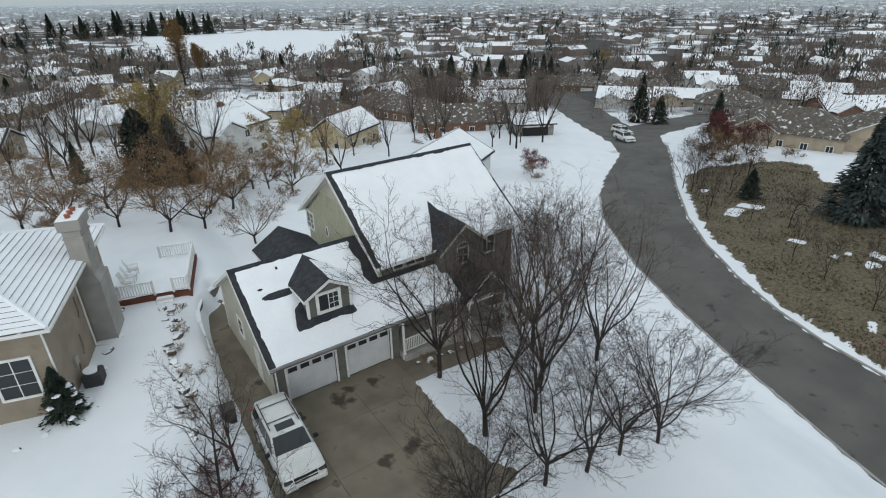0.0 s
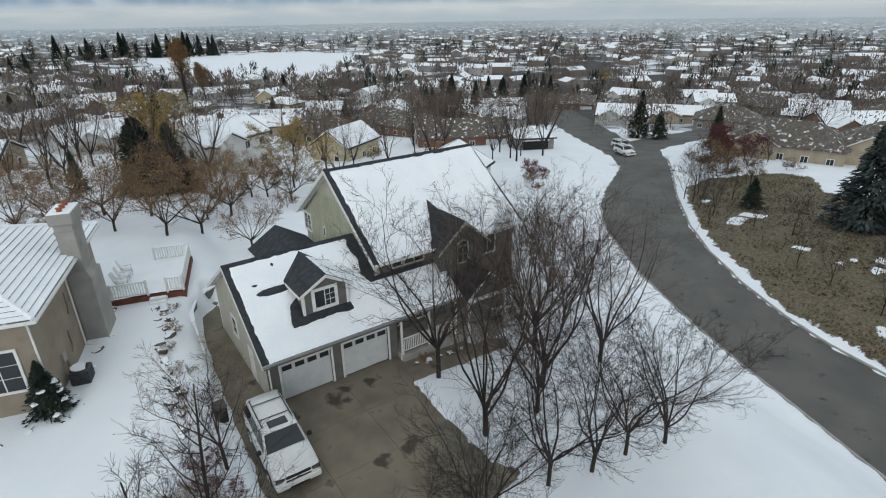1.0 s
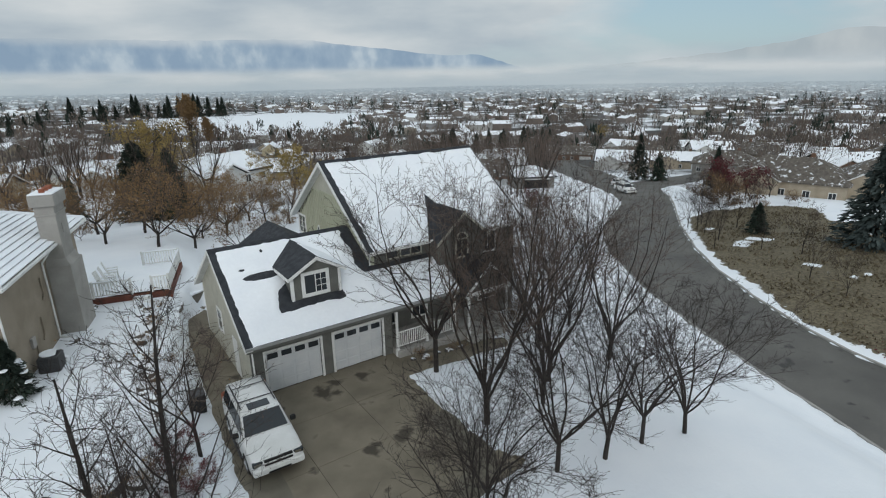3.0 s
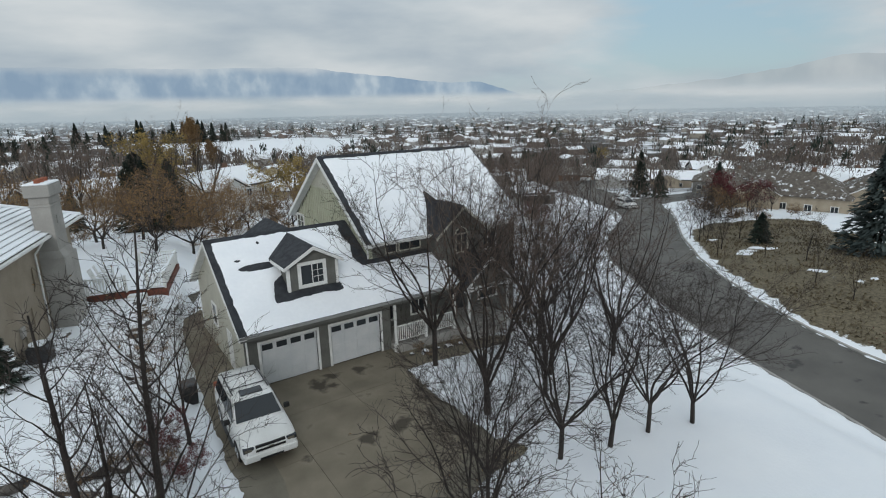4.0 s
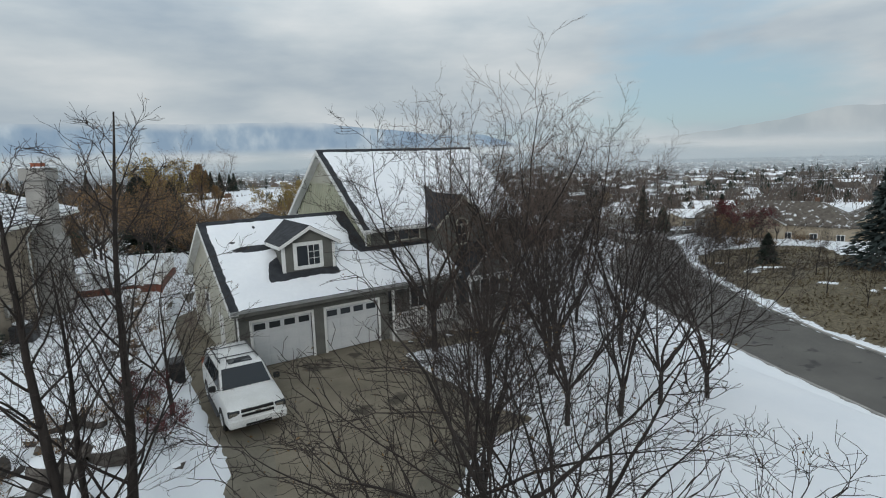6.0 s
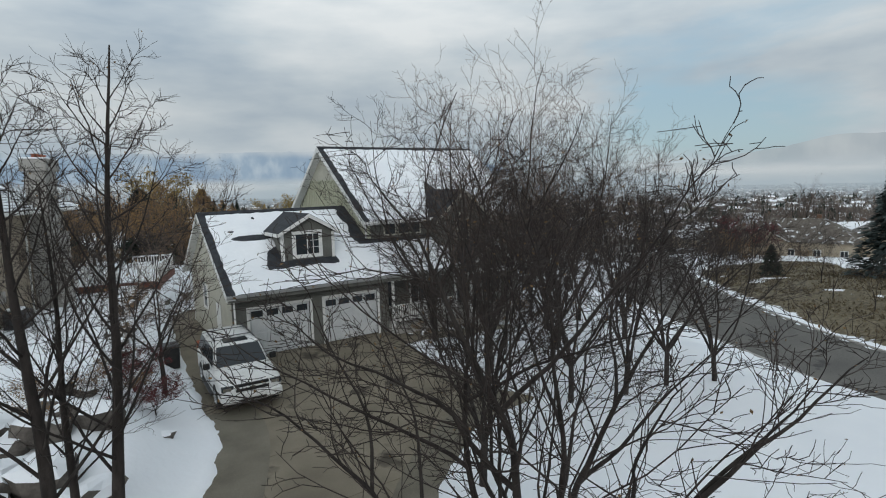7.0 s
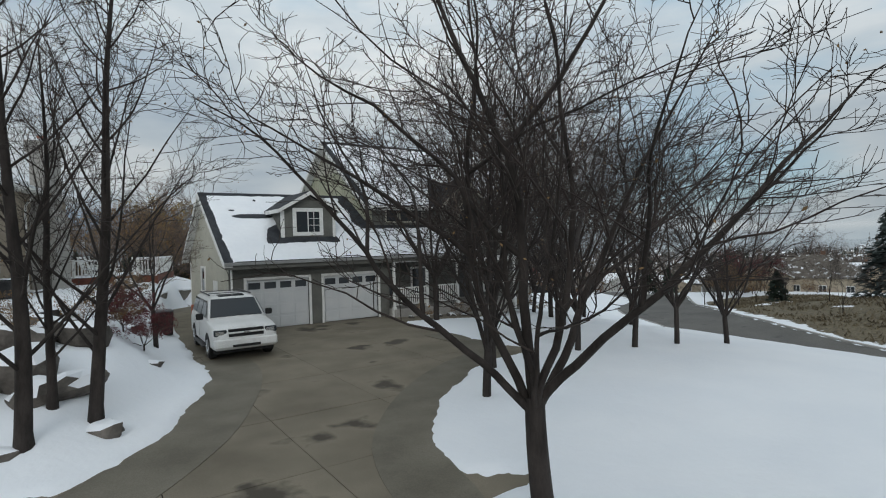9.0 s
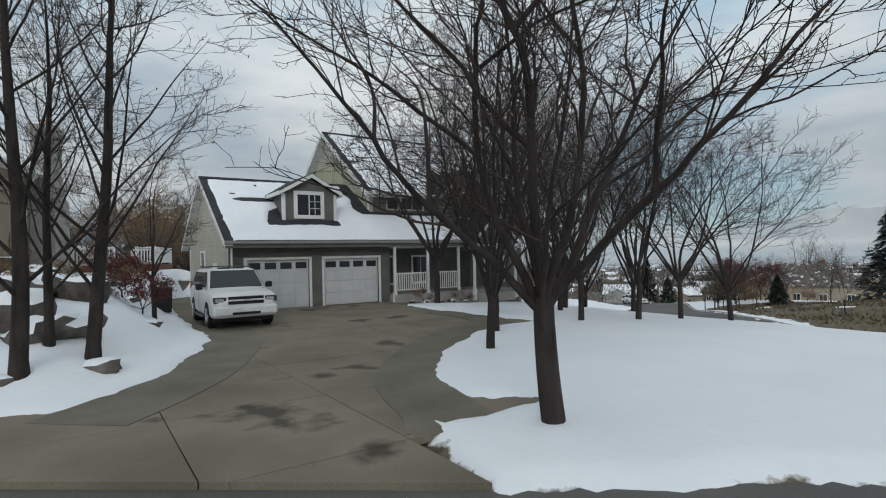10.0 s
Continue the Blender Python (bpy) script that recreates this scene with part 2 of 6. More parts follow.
def part(name, bm, mat, parent=None, label="", at=None):
    me = bpy.data.meshes.new(name)
    bm.to_mesh(me)
    bm.free()
    me.materials.append(mat)
    return put_mesh(name, me, parent, label, at)


def box(x0, x1, y0, y1, z0, z1, edge=0.0, bm=None):
    own = bmesh.new() if bm is None or edge else bm
    vs = [own.verts.new(p) for p in ((x0, y0, z0), (x1, y0, z0), (x1, y1, z0), (x0, y1, z0), (x0, y0, z1), (x1, y0, z1), (x1, y1, z1), (x0, y1, z1))]
    for f in ((3, 2, 1, 0), (4, 5, 6, 7), (0, 1, 5, 4), (1, 2, 6, 5), (2, 3, 7, 6), (3, 0, 4, 7)):
        own.faces.new([vs[i] for i in f])
    if edge:
        bmesh.ops.bevel(own, geom=own.edges[:], offset=edge, segments=1, affect="EDGES")
        if bm is not None:
            tmp = bpy.data.meshes.new("t")
            own.to_mesh(tmp)
            bm.from_mesh(tmp)
            own.free()
            bpy.data.meshes.remove(tmp)
            return bm
    return own


def prism(outline, vec, bm=None):
    """A flat outline (corner points in order) pushed along vec."""
    bm = bm or bmesh.new()
    v = Vector(vec)
    a = [bm.verts.new(Vector(p)) for p in outline]
    b = [bm.verts.new(Vector(p) + v) for p in outline]
    n = len(a)
    bm.faces.new(a)
    bm.faces.new(b[::-1])
    for i in range(n):
        bm.faces.new((a[i], b[i], b[(i + 1) % n], a[(i + 1) % n]))
    bmesh.ops.recalc_face_normals(bm, faces=bm.faces[:])
    return bm


def rod(p, q, r, sides=8, bm=None, r2=None):
    bm = bm or bmesh.new()
    p, q = Vector(p), Vector(q)
    d = (q - p).normalized()
    u = d.orthogonal().normalized()
    w = d.cross(u)
    ring = [[bm.verts.new(c + (u * math.cos(a) + w * math.sin(a)) * rr) for a in (2 * math.pi * i / sides for i in range(sides))] for c, rr in ((p, r), (q, r if r2 is None else r2))]
    for i in range(sides):
        j = (i + 1) % sides
        bm.faces.new((ring[0][i], ring[0][j], ring[1][j], ring[1][i]))
    bm.faces.new(ring[0][::-1])
    bm.faces.new(ring[1])
    return bm


def thing(name, label, category, at=None, group="", kind=""):
    ob = tagged(new(name), label, category, group, kind)
    ob.empty_display_size = 0.3
    if at is not None:
        ob.matrix_basis = at
    return ob


def wobble(x, y, s, seed=0.0):
    """Smooth noise over arrays, about -1 to 1."""
    return np.array([noise.noise(Vector((a * s, b * s, seed))) for a, b in zip(np.ravel(x), np.ravel(y))]).reshape(np.shape(x))


# the lower street, across the foot of the drive
STREET = [(7.05, 4.4), (7.7, 4.0), (8.6, 3.5), (9.6, 2.8), (14, -1.2), (22, -8.5), (40, -26), (30, -40), (-30, 10), (-16, 24), (-3.4, 12.2)]
# the road that runs down the hill
ROAD_L = [(30.7, -4.3), (33.4, 1.6), (35.0, 6.2), (36.5, 10.0), (38.2, 14.6), (41.0, 21.0), (44.6, 27.9), (51.9, 37.5), (59.7, 44.8), (69.7, 51.7), (82.8, 59.5), (90.8, 68.7), (96.2, 79.1), (112.0, 100.0), (148.0, 143.0), (200.0, 205.0)]
ROAD_R = [(39.1, -6.1), (42.9, 1.0), (43.9, 7.2), (44.9, 11.9), (46.3, 15.6), (48.9, 20.5), (53.2, 26.0), (59.3, 31.9), (71.4, 41.2), (84.7, 50.8), (93.1, 57.3), (101.3, 66.3), (111.8, 80.6), (122.0, 94.0), (159.9, 137.0), (212.0, 196.0)]
ROAD = ROAD_L + ROAD_R[::-1]
SIDE_ROAD = [(93, 58), (104, 66), (140, 72), (200, 78), (200, 88), (140, 82), (112, 79), (98, 73)]
BANK = [(44.2, 6.5), (47.4, 16.2), (54.3, 25.6), (60.5, 31.6), (72.4, 40.6), (77.6, 43.9), (84.1, 44.3), (96.2, 38.7), (97.3, 34.6), (87.5, 29.1), (90.8, 21.7), (104.5, 10.4), (90.0, -8.0), (60.0, -16.0), (42.0, -12.0)]


def steps_between(*runs):
    out = []
    for a, b, d in runs:
        out += list(np.arange(a, b - d * 0.5, d))
    return np.array(out + [runs[-1][1]])


def far_steps(start, end, n):
    return [start + (end - start) * (k / n) ** 2.2 for k in range(1, n + 1)]


gx = np.array(sorted(far_steps(-40, -4700, 26)) + list(steps_between((-40, -8, 2.0), (-8, 1, 0.4), (1, 18, 0.22), (18, 34, 0.4), (34, 62, 0.6), (62, 130, 1.4), (130, 260, 5.0))) + far_steps(260, 4700, 28))
gy = np.array(sorted(far_steps(-30, -2500, 20)) + list(steps_between((-30, -5, 2.0), (-5, 0, 0.4), (0, 23, 0.22), (23, 39, 0.4), (39, 62, 0.6), (62, 130, 1.5), (130, 260, 5.0))) + far_steps(260, 4700, 28))
GX, GY = np.meshgrid(gx, gy)
near = (np.abs(GX - 50) < 160) & (np.abs(GY - 60) < 160)
ragged = np.zeros(GX.shape)
ragged[near] = wobble(GX[near], GY[near], 0.9, 3.0) * 0.22 + wobble(GX[near], GY[near], 3.1, 9.0) * 0.12
bare = np.maximum.reduce([depth_in(GX, GY, DRIVE), depth_in(GX, GY, STREET), depth_in(GX, GY, ROAD), depth_in(GX, GY, SIDE_ROAD)])
on_bank = depth_in(GX, GY, BANK)
cover = smooth((0.24 - bare + ragged) / 0.42)
patch = np.zeros(GX.shape)
patch[near] = smooth((wobble(GX[near], GY[near], 0.16, 21.0) * 0.7 + wobble(GX[near], GY[near], 0.7, 4.0) * 0.4 - 0.36) / 0.1)
cover = cover * (1 - np.clip(1 - patch, 0.05, 0.95) * smooth((on_bank + 0.5 + ragged * 3) / 0.9))
lumps = np.zeros(GX.shape)
lumps[near] = wobble(GX[near], GY[near], 0.45, 5.0) * 0.045 + wobble(GX[near], GY[near], 1.7, 6.0) * 0.014
GZ = land(GX, GY) - 0.16 * smooth((bare + 0.12) / 0.3) * (1 - cover) + 0.11 * cover - 0.03 + lumps * cover
nx_, ny_ = len(gx), len(gy)
idx = np.arange(nx_ * ny_).reshape(ny_, nx_)
quads = np.stack([idx[:-1, :-1], idx[:-1, 1:], idx[1:, 1:], idx[1:, :-1]], -1).reshape(-1, 4)

# one ground material: snow, brown grass where the snow has gone, town and woods far out
GROUND = bpy.data.materials.new("winter_ground")
GROUND.use_nodes = True
gt = GROUND.node_tree
gb = gt.nodes["Principled BSDF"]
gpos = gt.nodes.new("ShaderNodeNewGeometry").outputs["Position"]


def gnoise(s, d=6.0, rough=0.55):
    n = gt.nodes.new("ShaderNodeTexNoise")
    n.inputs["Scale"].default_value, n.inputs["Detail"].default_value, n.inputs["Roughness"].default_value = s, d, rough
    gt.links.new(gpos, n.inputs["Vector"])
    return n.outputs["Fac"]


def gmix(fac, a, b):
    n = gt.nodes.new("ShaderNodeMix")
    n.data_type = "RGBA"
    for sock, v in (("Factor", fac), ("A", a), ("B", b)):
        if isinstance(v, tuple):
            n.inputs[sock].default_value = (*v, 1)
        elif isinstance(v, float):
            n.inputs[sock].default_value = v
        else:
            gt.links.new(v, n.inputs[sock])
    return n.outputs["Result"]


def gattr(name):
    n = gt.nodes.new("ShaderNodeAttribute")
    n.attribute_name = name
    return n.outputs["Fac"]


def gmath(op, a, b):
    n = gt.nodes.new("ShaderNodeMath")
    n.operation = op
    for i, v in enumerate((a, b)):
        if isinstance(v, float):
            n.inputs[i].default_value = v
        else:
            gt.links.new(v, n.inputs[i])
    return n.outputs[0]


snow_col = ramp_of(gt, gnoise(0.3), [(0.3, (0.79, 0.82, 0.86)), (0.7, (0.855, 0.875, 0.9))])
grass_col = gmix(ramp_of(gt, gnoise(4.0, 8.0, 0.7), [(0.38, (0, 0, 0)), (0.62, (1, 1, 1))]), (0.085, 0.069, 0.045), (0.19, 0.162, 0.11))
wood_col = gmix(ramp_of(gt, gnoise(0.06, 8.0, 0.7), [(0.42, (0, 0, 0)), (0.58, (1, 1, 1))]), (0.085, 0.07, 0.06), (0.055, 0.06, 0.06))
bare_soil = ramp_of(gt, gmath("ADD", gattr("cover"), gmath("MULTIPLY", gmath("SUBTRACT", gnoise(5.0), 0.5), 0.8)), [(0.22, (0, 0, 0)), (0.36, (1, 1, 1))])
near_col = gmix(bare_soil, grass_col, snow_col)
woodland = ramp_of(gt, gmath("ADD", gmath("MULTIPLY", gattr("town"), 0.22), gmath("MULTIPLY", gnoise(0.024, 9.0, 0.68), 0.9)), [(0.59, (0, 0, 0)), (0.69, (1, 1, 1))])
ground_col = gmix(woodland, near_col, wood_col)
gt.links.new(ground_col, gb.inputs["Base Color"])
gb.inputs["Roughness"].default_value, gb.inputs["Specular IOR Level"].default_value = 0.8, 0.2
gbump = gt.nodes.new("ShaderNodeBump")
gbump.inputs["Strength"].default_value, gbump.inputs["Distance"].default_value = 0.35, 0.05
gt.links.new(gnoise(6.0, 6.0), gbump.inputs["Height"])
gt.links.new(gbump.outputs[0], gb.inputs["Normal"])

ground = tagged(new("ground", mesh_of("ground", np.stack([GX, GY, GZ], -1).reshape(-1, 3), quads.tolist(), GROUND, False)), "snow-covered sloping ground with brown grass and bare soil", "ground", kind="structure")
away = np.hypot(GX - 30, GY - 30)
field = (depth_in(GX, GY, [(70, 480), (170, 410), (330, 640), (300, 760), (110, 800)]) + 25) / 50
field = np.maximum(field, (depth_in(GX, GY, [(210, 420), (300, 360), (360, 420), (260, 500)]) + 10) / 30)
for key, data in (("cover", cover), ("town", smooth((away - 75) / 90) * (1 - smooth(field)))):
    ground.data.attributes.new(key, "FLOAT", "POINT").data.foreach_set("value", data.ravel().astype(np.float32))


def strip(name, left, right, mat, lift, across=6, step=1.2, wide=0.6):
    """A road between two lines, laid on the land."""
    def dense(line):
        out = []
        for (ax, ay), (bx, by) in zip(line, line[1:]):
            out += [(ax + (bx - ax) * k / 8, ay + (by - ay) * k / 8) for k in range(8)]
        return out + [line[-1]]
    l, r = np.array(dense(left)), np.array(dense(right))
    w = (r - l) / np.linalg.norm(r - l, axis=1)[:, None]
    l, r = l - w * wide, r + w * wide
    k = np.linspace(0, 1, across)[None, :, None]
    g = l[:, None] * (1 - k) + r[:, None] * k
    z = land(g[..., 0], g[..., 1]) + lift + 0.05 * np.sin(np.linspace(0, math.pi, across))[None]
    i = np.arange(g.shape[0] * across).reshape(-1, across)
    f = np.stack([i[:-1, :-1], i[:-1, 1:], i[1:, 1:], i[1:, :-1]], -1).reshape(-1, 4)
    return new(name, mesh_of(name, np.concatenate([g, z[..., None]], -1).reshape(-1, 3), f.tolist(), mat, False))


tagged(strip("road", ROAD_L, ROAD_R, ASPHALT, -0.035), "worn grey asphalt road curving down the hill", "road", kind="structure")
tagged(strip("road", SIDE_ROAD[:4], SIDE_ROAD[:3:-1], ASPHALT, -0.03, wide=0.0), "grey asphalt side street between snowy lawns", "road", kind="structure")
tagged(new("road", mesh_of("road", [(x, y, -0.075) for x, y in ((-4.2, 13.8), (7.5, 4.6), (10.3, 3.3), (14.7, -0.5), (22.7, -7.8), (41, -25), (30, -41), (-31, 10), (-17, 25))], [tuple(range(9))], ASPHALT)), "wet dark asphalt street at the foot of the drive", "road", kind="structure")


def kerb_line(line, side, name="kerb"):
    """Kerb stones end to end, each about two metres long."""
    root = thing(name, "low grey concrete kerb with snow along the road edge", "kerb", kind="structure")
    for (ax, ay), (bx, by) in zip(line, line[1:]):
        n = max(1, round(math.hypot(bx - ax, by - ay) / 2.2))
        for k in range(n):
            p = Vector((ax + (bx - ax) * k / n, ay + (by - ay) * k / n, 0))
            q = Vector((ax + (bx - ax) * (k + 1) / n, ay + (by - ay) * (k + 1) / n, 0))
            d = (q - p).normalized()
            o = Vector((-d.y, d.x, 0)) * side
            zp, zq = float(land(p.x, p.y)), float(land(q.x, q.y))
            bm = bmesh.new()
            ring = []
            for c, z in ((p + d * 0.01, zp), (q - d * 0.01, zq)):
                ring.append([bm.verts.new((c + o * w) + Vector((0, 0, z + h))) for w, h in ((0.0, -0.15), (0.0, 0.07), (0.03, 0.11), (0.17, 0.11), (0.17, -0.15))])
            for i in range(5):
                j = (i + 1) % 5
                bm.faces.new((ring[0][i], ring[0][j], ring[1][j], ring[1][i]))
            bm.faces.new(ring[0][::-1])
            bm.faces.new(ring[1])
            bmesh.ops.recalc_face_normals(bm, faces=bm.faces[:])
            part("kerb_stone", bm, KERB, root)


kerb_line(ROAD_R[:11], -1)
kerb_line(ROAD_L[:9], 1)
# ---- the main house ----
def snow_on(name, parent, origin, u, v, w, h, mask, step=0.14, thick=0.075, label="smooth white snow blanket"):
    """Snow lying on a roof plane. mask(a, b) is the distance in from the edge of the snow at a along u and b along v."""
    o, u, v = Vector(origin), Vector(u).normalized(), Vector(v).normalized()
    nrm = u.cross(v).normalized()
    na, nb = max(2, int(w / step)), max(2, int(h / step))
    A, B = np.meshgrid(np.linspace(0, w, na + 1), np.linspace(0, h, nb + 1))
    m = mask(A, B) + wobble(A + o.x, B + o.y, 0.8, o.z) * 0.10 + wobble(A + o.x, B + o.y, 3.0, o.z) * 0.06
    T = thick * smooth(m / 0.22 + 0.35) * (1 + 0.25 * wobble(A, B, 0.6, 2.0)) - 0.035
    i = np.arange((na + 1) * (nb + 1)).reshape(nb + 1, na + 1)
    q = np.stack([i[:-1, :-1], i[:-1, 1:], i[1:, 1:], i[1:, :-1]], -1).reshape(-1, 4)
    keep = (T.ravel()[q] > -0.03).any(1)
    q = q[keep]
    used = np.unique(q)
    remap = np.full((na + 1) * (nb + 1), -1)
    remap[used] = np.arange(len(used))
    P = np.array(o) + A[..., None] * np.array(u) + B[..., None] * np.array(v) + T[..., None] * np.array(nrm)
    return put_mesh(name, mesh_of(name, P.reshape(-1, 3)[used], remap[q].tolist(), ROOFSNOW, False), parent, label)


def edge_mask(w, h, left=0.3, right=0.2, low=0.0, high=0.2):
    return lambda a, b: np.minimum.reduce([a - left, w - right - a, b - low + 0.1, h - high - b])


def slab(name, parent, pts, thick, mat, label=""):
    n = (Vector(pts[1]) - Vector(pts[0])).cross(Vector(pts[-1]) - Vector(pts[0])).normalized()
    return part(name, prism(pts, -n * thick), mat, parent, label)


def window(parent, centre, w, h, face, bars=(1, 0), trim=0.1, frame_mat=None, arch=False):
    """A window standing proud of a wall that faces -y ('S') or -x ('W'). Parts: window > trim boards, sash bars, pane."""
    fm = frame_mat or WHITE
    cx, cy, cz = centre
    turn = {"S": pose(cx, cy, cz), "W": pose(cx, cy, cz, 0, 0, -90), "N": pose(cx, cy, cz, 0, 0, 180), "E": pose(cx, cy, cz, 0, 0, 90)}[face]
    bm = bmesh.new()
    box(-w / 2 - trim, -w / 2, -0.05, 0.02, -h / 2 - trim, h / 2 + trim, bm=bm)
    box(w / 2, w / 2 + trim, -0.05, 0.02, -h / 2 - trim, h / 2 + trim, bm=bm)
    box(-w / 2, w / 2, -0.05, 0.02, h / 2, h / 2 + trim, bm=bm)
    box(-w / 2, w / 2, -0.07, 0.02, -h / 2 - trim, -h / 2, bm=bm)
    win = part("window", bm, fm, parent, at=turn)
    if arch:
        ring = [(math.cos(a), math.sin(a)) for a in (math.pi * k / 10 for k in range(11))]
        bm = bmesh.new()
        for (ax, az), (bx, bz) in zip(ring, ring[1:]):
            prism([(ax * w / 2, -0.05, h / 2 + az * w / 2), (ax * (w / 2 + trim), -0.05, h / 2 + az * (w / 2 + trim)), (bx * (w / 2 + trim), -0.05, h / 2 + bz * (w / 2 + trim)), (bx * w / 2, -0.05, h / 2 + bz * w / 2)], (0, 0.07, 0), bm)
        part("arch_trim", bm, fm, win)
        part("pane", prism([(x * w / 2, -0.012, h / 2 + trim + 0.004 + z * (w / 2 - trim)) for x, z in ring], (0, 0.02, 0)), GLASS, win)
    part("pane", box(-w / 2, w / 2, -0.012, 0.01, -h / 2, h / 2), GLASS, win, "dark reflecting glass")
    for k in range(bars[0]):
        x = -w / 2 + w * (k + 1) / (bars[0] + 1)
        part("sash_bar", box(x - 0.022, x + 0.022, -0.035, -0.013, -h / 2, h / 2), fm, win)
    for k in range(bars[1]):
        z = -h / 2 + h * (k + 1) / (bars[1] + 1)
        part("sash_bar", box(-w / 2, w / 2, -0.03, -0.014, z - 0.012, z + 0.012), fm, win)
    return win


house = thing("house", "two-storey sage and grey house with snowy gabled roofs and double garage", "house", pose(0, 0, 0))
GE, GEZ, GR, GRZ = 23.33, 2.94, 28.68, 6.23          # garage eave and ridge
ME, MEZ, MR, MRZ = 25.25, 5.50, 31.15, 9.68          # main eave and ridge
gs, ms = (GRZ - GEZ) / (GR - GE), (MRZ - MEZ) / (MR - ME)
groof = lambda y: GEZ + gs * (y - GE)
mroof = lambda y: MEZ + ms * (y - ME)
GB, MB = 2 * GR - GE, 2 * MR - ME                   # back eaves

# garage walls
bm = bmesh.new()
D1, D2, DT = (9.69, 12.40), (13.12, 15.86), 2.13
for a, b in ((9.02, D1[0]), (D1[1], D2[0]), (D2[1], 16.45)):
    box(a, b, 24.0, 24.2, -0.3, 2.74, bm=bm)
for a, b in (D1, D2):
    box(a, b, 24.0, 24.2, DT, 2.74, bm=bm)
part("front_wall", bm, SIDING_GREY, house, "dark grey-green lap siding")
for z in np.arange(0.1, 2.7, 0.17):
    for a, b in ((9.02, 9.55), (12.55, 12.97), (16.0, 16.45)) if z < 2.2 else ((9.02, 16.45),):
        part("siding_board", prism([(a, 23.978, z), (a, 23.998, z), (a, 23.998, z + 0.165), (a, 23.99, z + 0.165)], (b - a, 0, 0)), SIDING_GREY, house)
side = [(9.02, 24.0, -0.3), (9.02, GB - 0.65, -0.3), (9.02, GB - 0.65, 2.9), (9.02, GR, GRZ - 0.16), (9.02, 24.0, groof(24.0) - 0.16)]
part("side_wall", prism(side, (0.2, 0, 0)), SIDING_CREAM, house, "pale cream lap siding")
for z in np.arange(0.0, 5.9, 0.19):
    y0 = 24.0 if z < 2.95 else GE + (z + 0.25 - GEZ) / gs
    y1 = GB - 0.65 if z < 2.95 else 2 * GR - y0
    part("siding_board", prism([(9.0, y0, z), (9.018, y0, z), (9.018, y0, z + 0.185), (9.012, y0, z + 0.185)], (0, y1 - y0, 0)), SIDING_CREAM, house)
part("back_wall", box(9.2, 16.45, GB - 0.85, GB - 0.65, -0.3, 2.9), SIDING_GREY, house)
window(house, (9.0, 29.6, 2.0), 0.85, 1.1, "W", (0, 1))
part("side_door", box(8.975, 9.0, 26.3, 27.2, 0.0, 2.05, 0.008), WHITE, house, "white side entrance door")
for y in (24.0, GB - 0.75):
    part("corner_board", box(8.985, 9.12, y - 0.022, y + 0.1, -0.1, 2.8), WHITE if y > 25 else SIDING_GREY, house)


def garage_door(x0, x1):
    door = part("garage_door", box(x0, x1, 24.09, 24.12, 0.01, DT), DOOR_WHITE, house, "off-white panelled garage door with a row of small windows")
    h = DT / 4
    for r in range(3):
        for c in range(4):
            a = x0 + (x1 - x0) * c / 4
            part("door_panel", box(a + 0.05, a + (x1 - x0) / 4 - 0.05, 24.07, 24.088, 0.05 + r * h, r * h + h - 0.04, 0.008), DOOR_WHITE, door)
    part("door_rail", box(x0, x1, 24.078, 24.089, 3 * h - 0.01, 3 * h + 0.02), DOOR_WHITE, door)
    for c in range(4):
        a = x0 + (x1 - x0) * c / 4
        part("door_window", box(a + 0.09, a + (x1 - x0) / 4 - 0.09, 24.08, 24.089, 3 * h + 0.13, DT - 0.12), GLASS, door, "small dark door window")
    for a, b, z0, z1 in ((x0 - 0.12, x0, -0.02, DT + 0.11), (x1, x1 + 0.12, -0.02, DT + 0.11), (x0, x1, DT, DT + 0.11)):
        part("door_trim", box(a, b, 23.965, 24.09, z0, z1, 0.006), WHITE, door)


garage_door(*D1)
garage_door(*D2)

# garage roof runs on over the porch to the entry gable
PX = 20.6
R0 = 8.68
slab("garage_roof", house, [(R0, GE, GEZ), (16.4, GE, GEZ), (16.4, GR, GRZ), (R0, GR, GRZ)], 0.14, SHINGLE, "dark shingle roof")
slab("garage_roof", house, [(16.4, GB, GEZ), (R0, GB, GEZ), (R0, GR, GRZ), (16.4, GR, GRZ)], 0.14, SHINGLE)
slab("porch_roof", house, [(16.4, GE, GEZ), (PX, GE, GEZ), (PX, 25.9, groof(25.9)), (16.4, 25.9, groof(25.9))], 0.14, SHINGLE)
slope = Vector((0, GR - GE, GRZ - GEZ))
DX0, DX1, DY, DPK, DEZ = 11.62, 14.1, 24.98, 6.11, 5.27      # dormer
DXC = (DX0 + DX1) / 2


